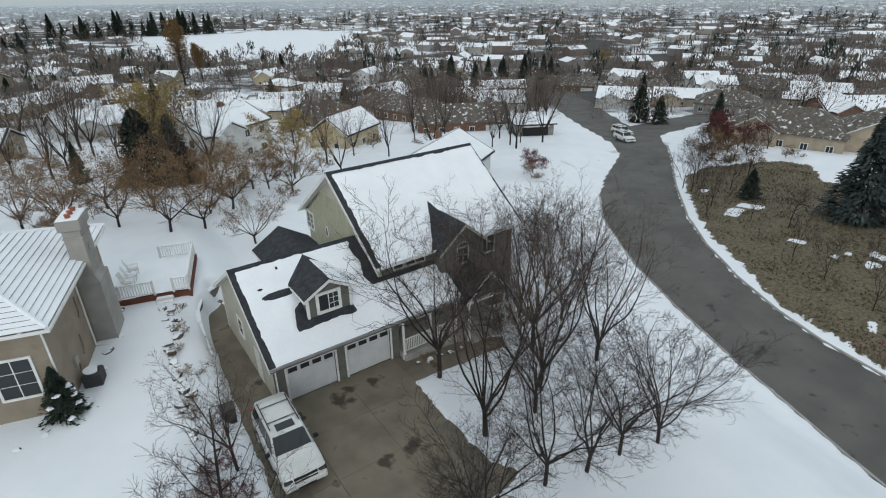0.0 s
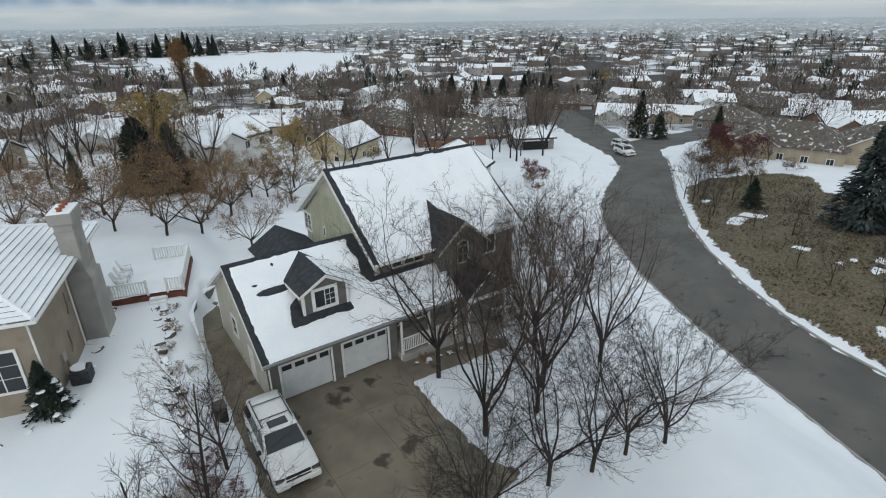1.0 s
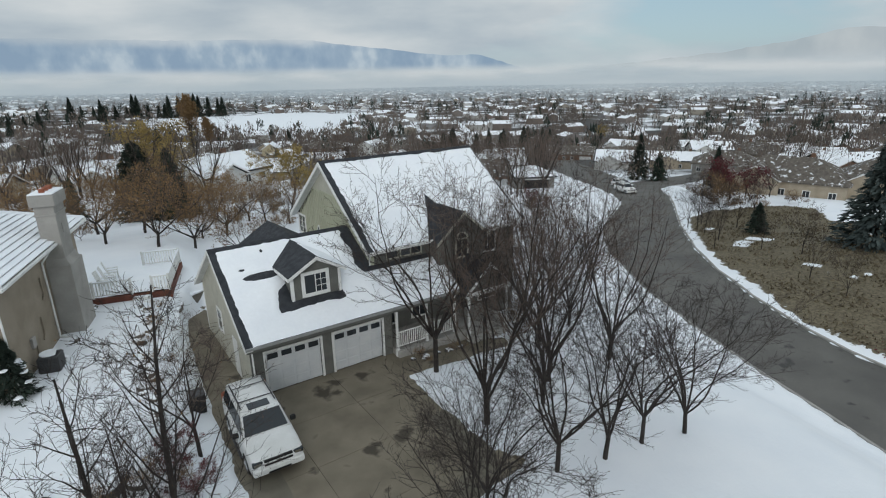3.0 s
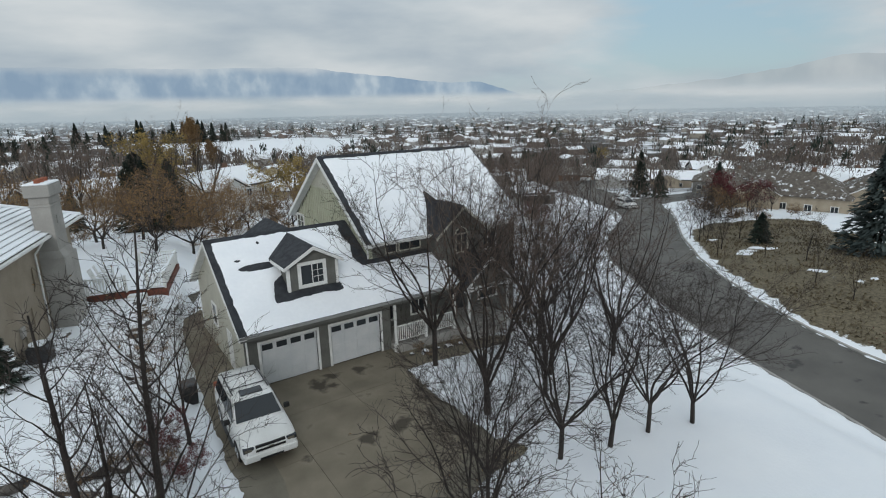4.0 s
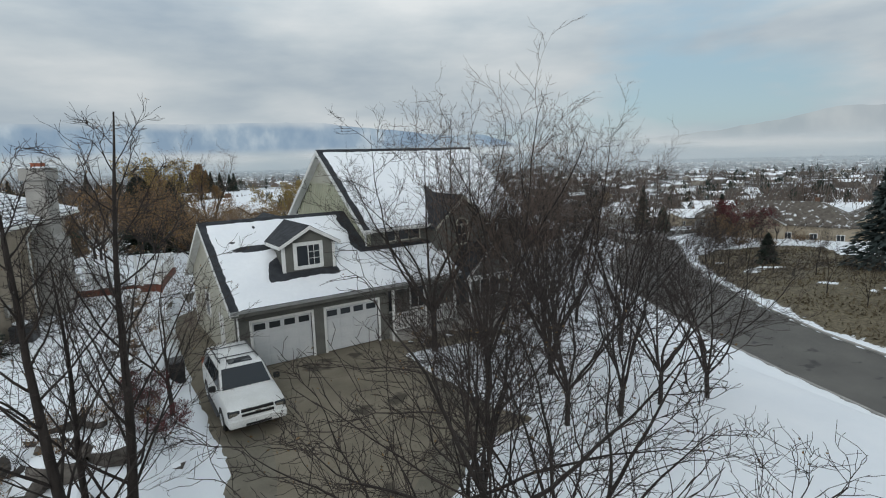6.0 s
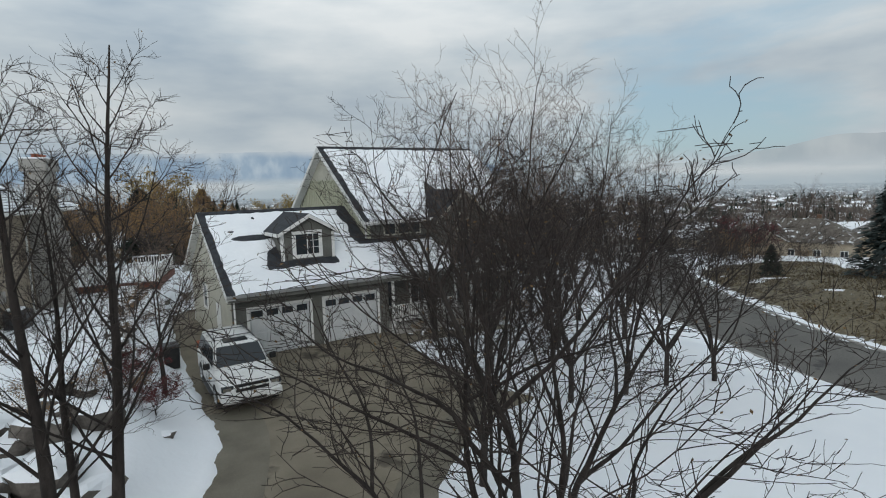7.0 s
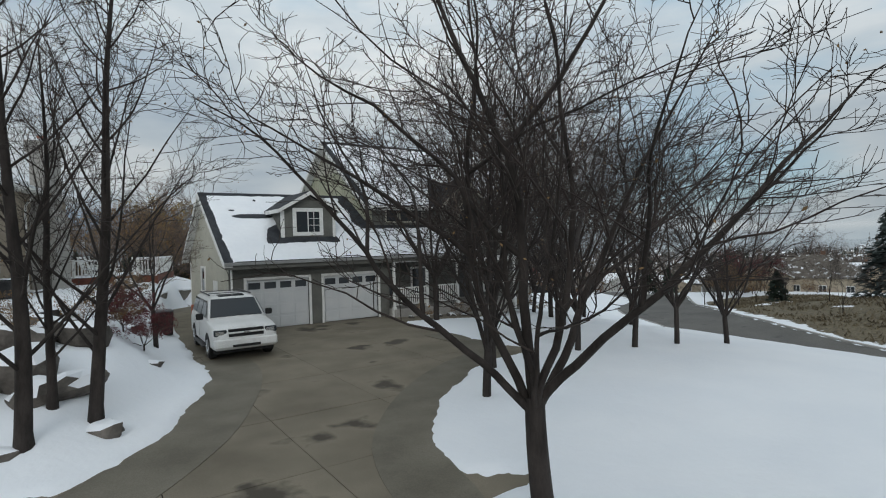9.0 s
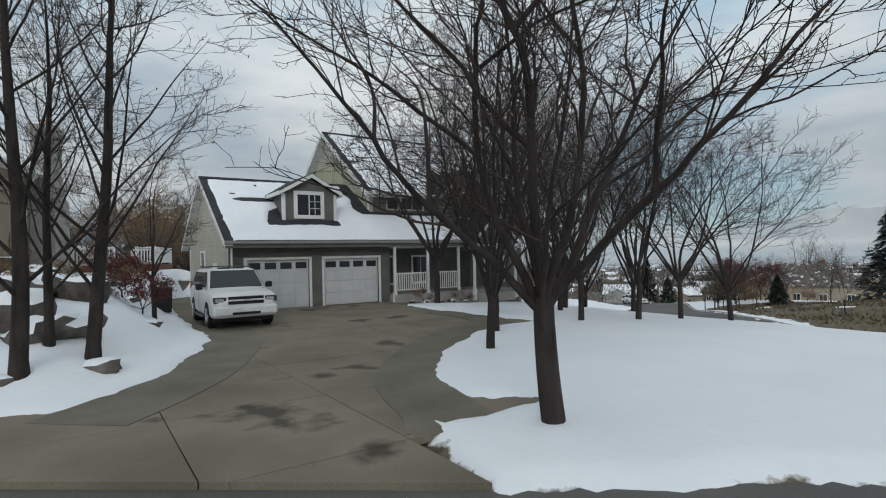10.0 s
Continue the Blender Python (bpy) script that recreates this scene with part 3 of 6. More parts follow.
def garage_snow(a, b):
    e = edge_mask(12.0, slope.length, 0.32, -0.5, -0.2, 0.22)(a, b)
    x, y = a + R0, GE + b * (GR - GE) / slope.length
    lo = smooth((27.6 - y) / 3.0)
    dorm = np.maximum(np.abs(x - (DXC - 0.15 - 0.25 * (27 - y).clip(0, 2) * 0.4)) - (0.95 + 0.75 * lo), (DY - 0.42) - y)
    dorm = np.maximum(dorm, y - 26.6 + 0.5 * np.abs(x - DXC))
    melt = np.hypot((x - 10.7) / 1.2, (y - 26.7) / 0.28) - 0.75
    wall = np.maximum(15.75 - x - 0.35 * wobble(x, y, 1.5, 4.0), -9.0) + np.where(y > 25.6, 0.0, 9.0)
    nail = np.minimum(np.hypot(x - 9.9, (y - 27.2) * 2) - 0.16, np.hypot(x - 11.2, y - 28.1) - 0.07)
    return np.minimum.reduce([e, dorm, melt * 0.7, wall, nail, 25.75 - y + np.where(x < 16.2, 9.0, 0.0)])


snow_on("roof_snow", house, (R0, GE - 0.02, GEZ), (1, 0, 0), slope, PX - R0, slope.length, garage_snow, 0.1)
snow_on("roof_snow", house, (16.4, GB, GEZ), (-1, 0, 0), (0, GR - GB, GRZ - GEZ), 16.4 - R0, slope.length, edge_mask(7.7, slope.length))
part("ridge_cap", prism([(R0, GR - 0.16, GRZ - 0.08), (R0, GR, GRZ + 0.035), (R0, GR + 0.16, GRZ - 0.08)], (7.6, 0, 0)), SHINGLE, house)
part("gutter", prism([(R0, GE - 0.11, GEZ + 0.0), (R0, GE - 0.09, GEZ - 0.12), (R0, GE + 0.03, GEZ - 0.13), (R0, GE + 0.03, GEZ)], (PX - R0, 0, 0)), GUTTER, house, "grey metal gutter")
part("fascia", box(R0 + 0.05, PX, GE + 0.03, GE + 0.06, GEZ - 0.3, GEZ - 0.12), SIDING_GREY, house)
part("soffit", box(R0 + 0.05, 16.5, GE + 0.06, 24.0, GEZ - 0.24, GEZ - 0.21), SIDING_GREY, house)
for ya, za, yb, zb in ((GE, GEZ, GR, GRZ), (GB, GEZ, GR, GRZ)):
    part("bargeboard", prism([(R0 - 0.03, ya, za - 0.02), (R0 - 0.03, ya, za - 0.24), (R0 - 0.03, yb, zb - 0.24), (R0 - 0.03, yb, zb - 0.02)], (0.035, 0, 0)), WHITE, house, "white painted bargeboard")
    part("soffit", prism([(R0 + 0.006, ya, za - 0.2), (R0 + 0.006, ya, za - 0.16), (R0 + 0.006, yb, zb - 0.16), (R0 + 0.006, yb, zb - 0.2)], (0.33, 0, 0)), WHITE, house)
part("downspout", rod((9.0, 23.6, 0.1), (9.0, 23.6, 2.8), 0.04), WHITE, house)

# front dormer and its twin on the back slope
def dormer(front, sign, x0, x1, ez, pk, deep):
    y = (lambda d: front + sign * d)
    xc = (x0 + x1) / 2
    d = part("dormer", prism([(x0, y(0), groof(24.9) - 0.3), (x1, y(0), groof(24.9) - 0.3), (x1, y(0), ez - 0.05), (xc, y(0), pk - 0.2), (x0, y(0), ez - 0.05)], (0, sign * 2.6, 0)), SIDING_GREY, house, "gabled dormer with grey siding and white trim")
    back = deep
    for sx in (-1, 1):
        ex = xc + sx * (xc - x0 + 0.27)
        pts = [(ex, y(-0.28), ez - 0.02), (xc, y(-0.28), pk), (xc, y(back), pk), (ex, y(back - 1.6), ez - 0.02)]
        n = (Vector(pts[1]) - Vector(pts[0])).cross(Vector(pts[3]) - Vector(pts[0]))
        part("dormer_roof", prism(pts, Vector((0, 0, -0.1))), SHINGLE, d)
        part("bargeboard", prism([(ex, y(-0.31), ez - 0.04), (xc, y(-0.31), pk - 0.02), (xc, y(-0.31), pk - 0.2), (ex, y(-0.31), ez - 0.2)], (0, sign * 0.028, 0)), WHITE, d)
        part("corner_board", box(xc + sx * (xc - x0) - 0.07, xc + sx * (xc - x0) + 0.07, min(y(-0.03), y(0.12)), max(y(-0.03), y(0.12)), groof(24.9) - 0.25, ez - 0.1), WHITE, d)
        part("eave_board", prism([(ex - 0.02, y(-0.28), ez - 0.2), (ex + 0.02, y(-0.28), ez - 0.2), (ex + 0.02, y(-0.28), ez - 0.03), (ex - 0.02, y(-0.28), ez - 0.03)], (0, sign * 2.0, 0)), WHITE, d)
    return d


dm = dormer(DY, 1, DX0, DX1, DEZ, DPK, 3.6)
window(house, (DXC - 0.05, DY, 4.66), 1.12, 0.95, "S", (1, 0), 0.17)
for z in (4.5, 4.82):
    part("sash_bar", box(DXC + 0.0, DXC + 0.5, DY - 0.03, DY - 0.014, z - 0.011, z + 0.011), WHITE, house)
part("sash_bar", box(DXC + 0.22, DXC + 0.245, DY - 0.03, DY - 0.014, 4.2, 5.12), WHITE, house)
dormer(33.0, -1, 11.55, 14.85, 4.95, 6.12, 4.2)
ex = DXC + (DXC - DX0) + 0.27
run = Vector((DXC - ex, 0, DPK - DEZ))
snow_on("dormer_snow", house, (ex, DY - 0.28, DEZ), (0, 1, 0), run, 3.0, run.length, lambda a, b: np.minimum.reduce([a - 0.02, 3.0 - a, b + 0.1, run.length - 0.08 - b]), 0.09, 0.07)

# main block
MX0, MX1 = 16.4, 26.8
FW = 25.9
wall_out = lambda x: [(x, FW, 0.0), (x, MB - 0.65, 0.0), (x, MB - 0.65, MEZ - 0.1), (x, MR, MRZ - 0.2), (x, FW, mroof(FW) - 0.2)]
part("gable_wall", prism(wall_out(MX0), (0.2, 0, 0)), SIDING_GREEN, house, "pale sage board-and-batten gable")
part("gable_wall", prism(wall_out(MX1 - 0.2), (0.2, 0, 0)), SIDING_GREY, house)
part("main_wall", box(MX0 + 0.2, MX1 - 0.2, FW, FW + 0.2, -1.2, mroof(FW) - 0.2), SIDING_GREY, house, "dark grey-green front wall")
part("main_wall", box(MX0 + 0.2, MX1 - 0.2, MB - 0.85, MB - 0.65, -1.6, MEZ), SIDING_GREY, house)
part("foundation", box(MX0 + 0.01, MX1 - 0.01, FW + 0.01, MB - 0.66, -1.8, 0.0), KERB, house)
y = FW + 0.2
while y < MB - 0.8:
    top = (mroof(y) if y < MR else mroof(2 * MR - y)) - 0.24
    low = 2.6 if y > GR else groof(y) + 0.05
    part("batten", box(MX0 - 0.045, MX0 - 0.002, y - 0.028, y + 0.028, low, min(top, 7.75)), SIDING_GREEN, house)
    y += 0.305
for ya, yb, zb in ((0, 0, 0),):
    tri = [(MX0 - 0.035, MR - 2.7, 7.75), (MX0 - 0.035, MR + 2.7, 7.75), (MX0 - 0.035, MR, mroof(MR) - 0.25)]
    part("gable_panel", prism(tri, (0.033, 0, 0)), SIDING_CREAM, house, "pale shingled gable peak")
    part("gable_band", box(MX0 - 0.06, MX0 - 0.002, MR - 2.75, MR + 2.75, 7.66, 7.75), SIDING_GREEN, house)
window(house, (MX0 - 0.03, 35.9, 4.85), 1.1, 1.15, "W", (1, 2), 0.12)
oval = [(MX0 - 0.06, 33.0 + 0.22 * math.cos(a), 4.95 + 0.4 * math.sin(a)) for a in (2 * math.pi * k / 18 for k in range(18))]
ow = part("oval_window", prism(oval, (0.055, 0, 0)), WHITE, house, "small white-framed oval window")
part("pane", prism([(MX0 - 0.068, 33.0 + 0.14 * math.cos(a), 4.95 + 0.3 * math.sin(a)) for a in (2 * math.pi * k / 18 for k in range(18))], (0.006, 0, 0)), GLASS, ow)

M0, M1 = 15.95, 27.2
mrun = Vector((0, MR - ME, MRZ - MEZ))
slab("main_roof", house, [(M0, ME, MEZ), (M1, ME, MEZ), (M1, MR, MRZ), (M0, MR, MRZ)], 0.16, SHINGLE, "steep dark shingle roof")
slab("main_roof", house, [(M1, MB, MEZ), (M0, MB, MEZ), (M0, MR, MRZ), (M1, MR, MRZ)], 0.16, SHINGLE)
CGX, CGY, CGP, CGE, CGW = 21.85, 24.9, 7.0, 5.35, 1.95     # middle gable on the front


def main_snow(a, b):
    x, yy = a + M0, ME + b * (MR - ME) / mrun.length
    e = np.minimum.reduce([a - 0.34, (M1 - M0) - 0.12 - a, b + 0.12, mrun.length - 0.2 - b])
    gab = np.maximum(np.abs(x - (CGX - 0.45)) - (1.5 * np.clip((28.1 - yy) / 2.8, 0, 1) + 0.02), yy - 28.1)
    return np.minimum(e, gab)


snow_on("roof_snow", house, (M0, ME - 0.02, MEZ), (1, 0, 0), mrun, M1 - M0, mrun.length, main_snow, 0.12)
snow_on("roof_snow", house, (M1, MB, MEZ), (-1, 0, 0), (0, MR - MB, MRZ - MEZ), M1 - M0, mrun.length, edge_mask(M1 - M0, mrun.length), 0.3)
part("ridge_cap", prism([(M0, MR - 0.2, MRZ - 0.1), (M0, MR, MRZ + 0.04), (M0, MR + 0.2, MRZ - 0.1)], (M1 - M0, 0, 0)), SHINGLE, house)
for ya in (ME, MB):
    for xx in (M0 - 0.035, M1):
        part("bargeboard", prism([(xx, ya, MEZ - 0.02), (xx, ya, MEZ - 0.28), (xx, MR, MRZ - 0.28), (xx, MR, MRZ - 0.02)], (0.035, 0, 0)), WHITE, house)
    part("soffit", prism([(M0, ya, MEZ - 0.22), (M0, ya, MEZ - 0.17), (M0, MR, MRZ - 0.17), (M0, MR, MRZ - 0.22)], (0.44, 0, 0)), WHITE, house)
    part("gutter", box(M0, M1, ya - 0.1 if ya == ME else ya, ya if ya == ME else ya + 0.1, MEZ - 0.13, MEZ - 0.01), WHITE, house)
    part("soffit", box(M0 + 0.44, M1 - 0.4, min(ya, FW) if ya == ME else MB - 0.65, FW if ya == ME else MB, MEZ - 0.2, MEZ - 0.17), WHITE, house)
part("downspout", rod((16.25, 25.75, 4.6), (16.25, 25.75, 5.4), 0.045), WHITE, house)
for x in (17.75, 18.6, 19.3):
    window(house, (x, FW, 5.02), 0.62, 0.62, "S", (0, 0), 0.07, SIDING_CREAM)
window(house, (24.6, FW, 4.4), 1.2, 1.2, "S", (1, 0), 0.1)
window(house, (24.6, FW, 1.3), 1.4, 1.4, "S", (1, 0), 0.1)

# middle gable
g = part("front_gable", prism([(CGX - CGW + 0.3, CGY, 2.5), (CGX + CGW - 0.3, CGY, 2.5), (CGX + CGW - 0.3, CGY, CGE + 0.1), (CGX, CGY, CGP - 0.2), (CGX - CGW + 0.3, CGY, CGE + 0.1)], (0, 1.2, 0)), SIDING_GREY, house, "dark gable with an arched window")
for sx in (-1, 1):
    ex = CGX + sx * CGW
    part("gable_roof", prism([(ex, CGY - 0.3, CGE), (CGX, CGY - 0.3, CGP), (CGX, CGY + 2.9, CGP), (ex, CGY + 0.7, CGE)], (0, 0, -0.12)), SHINGLE, g)
    part("bargeboard", prism([(ex, CGY - 0.33, CGE - 0.02), (CGX, CGY - 0.33, CGP - 0.02), (CGX, CGY - 0.33, CGP - 0.22), (ex, CGY - 0.33, CGE - 0.2)], (0, 0.028, 0)), SIDING_CREAM, g)
window(house, (CGX, CGY, 4.75), 0.75, 1.0, "S", (1, 1), 0.1, SIDING_CREAM, arch=True)

# entry gable on posts
EX0, EX1, EY, EZ, EP = 20.5, 24.0, 22.7, 2.75, 4.35
EXC = (EX0 + EX1) / 2
for sx in (-1, 1):
    ex = EXC + sx * (EX1 - EX0) / 2
    part("entry_roof", prism([(ex, EY, EZ), (EXC, EY, EP), (EXC, 25.2, EP), (ex, 25.2, EZ)], (0, 0, -0.12)), SHINGLE, house)
    part("bargeboard", prism([(ex, EY - 0.03, EZ), (EXC, EY - 0.03, EP), (EXC, EY - 0.03, EP - 0.2), (ex, EY - 0.03, EZ - 0.2)], (0, 0.028, 0)), WHITE, house)
part("entry_gable", prism([(EX0 + 0.3, EY + 0.15, EZ), (EX1 - 0.3, EY + 0.15, EZ), (EXC, EY + 0.15, EP - 0.25)], (0, 0.1, 0)), SIDING_GREY, house)
part("entry_beam", box(EX0 + 0.1, EX1 - 0.1, EY + 0.1, EY + 0.3, EZ - 0.25, EZ - 0.01), WHITE, house)
run = Vector((EXC - EX1, 0, EP - EZ))
snow_on("entry_snow", house, (EX1, EY + 0.1, EZ), (0, 1, 0), run, 2.3, run.length, lambda a, b: np.minimum.reduce([a - 0.1, 2.1 - a, b, run.length * 0.55 - b]), 0.12, 0.05)
part("porch_floor", box(16.46, 24.0, 23.3, 25.9, -0.3, 0.32, 0.02), KERB, house, "grey concrete porch floor")
part("porch_step", box(20.9, 23.4, 22.6, 23.3, -0.3, 0.16, 0.02), KERB, house)
part("porch_ceiling", box(16.5, PX, 23.45, 25.9, 2.6, 2.66), WHITE, house)
for x, yy in ((16.52, 23.55), (18.4, 23.55), (20.3, 23.55), (20.85, 22.9), (23.65, 22.9)):
    post = part("porch_post", box(x - 0.06, x + 0.06, yy - 0.06, yy + 0.06, -0.2, EZ - 0.02 if yy < 23 else 2.72, 0.01), WHITE, house, "white porch post")
    part("post_base", box(x - 0.09, x + 0.09, yy - 0.09, yy + 0.09, -0.2, 0.42, 0.01), WHITE, post)


def railing(x0, x1, y):
    rl = part("railing", box(x0, x1, y - 0.035, y + 0.035, 1.3, 1.36, 0.01), WHITE, house, "white porch railing with square balusters")
    part("bottom_rail", box(x0, x1, y - 0.03, y + 0.03, 0.5, 0.55, 0.008), WHITE, rl)
    n = round((x1 - x0) / 0.125)
    for k in range(n):
        x = x0 + (x1 - x0) * (k + 0.5) / n
        part("baluster", box(x - 0.02, x + 0.02, y - 0.02, y + 0.02, 0.55, 1.3), WHITE, rl)


railing(16.6, 18.32, 23.55)
railing(18.85, 20.2, 23.55)
window(house, (17.2, FW, 1.45), 0.95, 1.35, "S", (1, 0), 0.1)
window(house, (19.4, FW, 1.45), 0.95, 1.35, "S", (1, 0), 0.1)
part("front_door", box(21.8, 22.8, FW - 0.04, FW, 0.32, 2.4, 0.01), DARKMETAL, house, "dark panelled front door")
part("porch_partition", box(16.45, 16.6, 24.2, 25.9, -0.3, 2.7), SIDING_GREY, house)
# ---- concrete drive in slabs, cut off at the street line ----
def clip_line(poly, a, b):
    """Keep what lies left of the line a to b."""
    out = []
    side = lambda p: (b[0] - a[0]) * (p[1] - a[1]) - (b[1] - a[1]) * (p[0] - a[0])
    for p, q in zip(poly, poly[1:] + poly[:1]):
        sp, sq = side(p), side(q)
        if sp >= 0:
            out.append(p)
        if (sp >= 0) != (sq >= 0):
            k = sp / (sp - sq)
            out.append((p[0] + (q[0] - p[0]) * k, p[1] + (q[1] - p[1]) * k))
    return out


drive = thing("driveway", "stained grey concrete driveway in jointed slabs", "driveway", kind="structure")
xs = [-4.9, -1.7, 1.5, 4.75, 7.0, 9.5, 12.74, 16.0, 19.3, 23.6]
ys = [3.6, 6.0, 8.6, 11.5, 14.6, 17.7, 20.85, 24.05, 27.2, 30.4, 33.6, 38.0]
for xa, xb in zip(xs, xs[1:]):
    for ya, yb in zip(ys, ys[1:]):
        if xa > 15.9 and ya < 20 or ya > 24 and xa >= 9.4 or ya > 22 and xa < 6.9 or (xa < 4 and ya > 14):
            continue
        cell = [(xa + 0.008, ya + 0.008), (xb - 0.008, ya + 0.008), (xb - 0.008, yb - 0.008), (xa + 0.008, yb - 0.008)]
        cell = clip_line(cell, (-4.6, 13.3), (7.2, 4.32))
        cell = clip_line(cell, (7.2, 4.32), (9.9, 2.5)) if len(cell) > 2 else cell
        if len(cell) < 3 or xb > 9.6 and ya > 24:
            continue
        if max(float(depth_in(np.array([[x]]), np.array([[y]]), DRIVE)[0, 0]) for x, y in cell + [((xa + xb) / 2, (ya + yb) / 2)]) < -0.4:
            continue
        if xa >= 6.9 and ya < 5.9:
            continue
        lift = random.uniform(-0.004, 0.004)
        part("slab", prism([(x, y, -2.3 * max(0.0, (x - 14) / 20) ** 2 - 0.1 + lift) for x, y in cell], (0, 0, 0.1)), CONCRETE, drive)

# loose stones of the raised bed and the boulders along the bank
def stone_mesh(seed):
    rng = random.Random(seed)
    bm = bmesh.new()
    bmesh.ops.create_icosphere(bm, subdivisions=2, radius=0.5)
    for v in bm.verts:
        n = noise.noise(v.co * 1.7 + Vector((seed * 3.1, 0, 0)))
        v.co *= 0.85 + 0.5 * n
        v.co.z *= 0.7
        v.co = Vector([round(c * 4.2) / 4.2 * 0.22 + c * 0.78 for c in v.co])
    me = bpy.data.meshes.new("boulder")
    bm.to_mesh(me)
    bm.free()
    me.materials.append(STONE)
    me.materials.append(ROOFSNOW)
    for p in me.polygons:
        p.material_index = 1 if p.normal.z > 0.62 else 0
    return me


stones = [stone_mesh(k) for k in range(5)]
rng = random.Random(12)


def boulder(x, y, s, sink=0.3):
    ob = tagged(new("boulder", stones[rng.randrange(5)]), "rough brown landscape boulder capped with snow", "boulder", group="bed boulders")
    ob.matrix_basis = pose(x, y, float(land(x, y)) + s * (0.35 - sink), rng.uniform(-12, 12), rng.uniform(-12, 12), rng.uniform(0, 360))
    ob.scale = (s * rng.uniform(0.9, 1.5), s * rng.uniform(0.8, 1.1), s * rng.uniform(0.8, 1.15))
    return ob


for k in range(40):
    boulder(rng.uniform(-1.6, 3.9), rng.uniform(12.7, 19.5), rng.uniform(0.6, 1.6), 0.15)
for k in range(34):
    f = k / 33
    boulder(4.9 + 1.7 * f ** 2 + rng.uniform(-0.4, 0.4), 22 + 16 * f, rng.uniform(0.3, 0.65), 0.1)
for x, y, s in ((4.2, 12.2, 0.8), (5.4, 16.6, 0.6), (2.6, 11.8, 0.6), (1.8, 30.4, 0.7), (2.3, 32.2, 0.8), (2.9, 35.9, 0.7), (3.4, 36.8, 0.8), (3.0, 33.4, 0.5), (0.3, 27.4, 0.5), (1.0, 28.2, 0.4), (-0.9, 26.6, 0.5), (-2.0, 26.2, 0.4), (6.6, 35.0, 0.5), (7.3, 36.3, 0.5), (17.0, 22.75, 0.35), (17.7, 22.6, 0.4), (18.5, 22.75, 0.35), (19.2, 22.6, 0.45), (20.0, 22.6, 0.35)):
    boulder(x, y, s)

# low curved retaining wall where the drive is cut into the bank
wall = thing("retaining_wall", "low curved concrete retaining wall capped with snow", "wall", kind="structure")
line = [(10.1, 37.9), (9.1, 37.2), (8.2, 36.2), (7.65, 34.8), (7.4, 33.2), (7.25, 31.5), (7.15, 29.5), (7.05, 27.5), (6.98, 25.6)]
for i, ((ax, ay), (bx, by)) in enumerate(zip(line, line[1:])):
    d = Vector((bx - ax, by - ay, 0)).normalized()
    o = Vector((-d.y, d.x, 0)) * -0.28
    top = [0.95, 1.0, 1.0, 1.0, 0.95, 0.8, 0.6, 0.4][i]
    part("wall_block", prism([(ax, ay, -0.3), (bx, by, -0.3), (bx + o.x, by + o.y, -0.3), (ax + o.x, ay + o.y, -0.3)], (0, 0, top + 0.3)), WALLSTONE, wall)
    part("wall_snow", prism([(ax - o.x * 0.08, ay - o.y * 0.08, top), (bx - o.x * 0.08, by - o.y * 0.08, top), (bx + o.x * 1.3, by + o.y * 1.3, top + 0.02), (ax + o.x * 1.3, ay + o.y * 1.3, top + 0.02)], (0, 0, 0.09)), ROOFSNOW, wall)


# darker poured bands that were added along both edges of the drive
def band(line, width, label):
    pts = line
    for _ in range(2):
        cut = [pts[0]]
        for p, q in zip(pts, pts[1:]):
            cut += [(p[0] * 0.75 + q[0] * 0.25, p[1] * 0.75 + q[1] * 0.25), (p[0] * 0.25 + q[0] * 0.75, p[1] * 0.25 + q[1] * 0.75)]
        pts = cut + [pts[-1]]
    pts = np.array(pts)
    d = np.gradient(pts, axis=0)
    d /= np.linalg.norm(d, axis=1)[:, None]
    n = np.stack([-d[:, 1], d[:, 0]], 1) * width
    low = [(x, y, -0.02) for x, y in pts] + [(x, y, -0.02) for x, y in (pts + n)[::-1]]
    b = tagged(new("drive_band"), label, "driveway", kind="structure")
    k = len(pts)
    for i in range(k - 1):
        q = [low[i], low[i + 1], low[2 * k - 2 - i], low[2 * k - 1 - i]]
        m = sum((Vector(p) for p in q), Vector()) / 4
        part("band_slab", prism([m + (Vector(p) - m) * 0.9985 for p in q], (0, 0, 0.032)), BAND, b)


band([(15.9, 17.9), (15.9, 15.2), (15.2, 13.4), (12.9, 12.4), (10.8, 10.7), (9.25, 8.8), (8.75, 7.6), (8.5, 6.4), (8.1, 5.6)], -1.2, "darker curved concrete band along the lawn edge")
band([(6.75, 18.6), (6.7, 16.2), (5.2, 12.3), (4.1, 10.7), (3.2, 9.7)], 1.5, "damp dark concrete band along the snow bank")
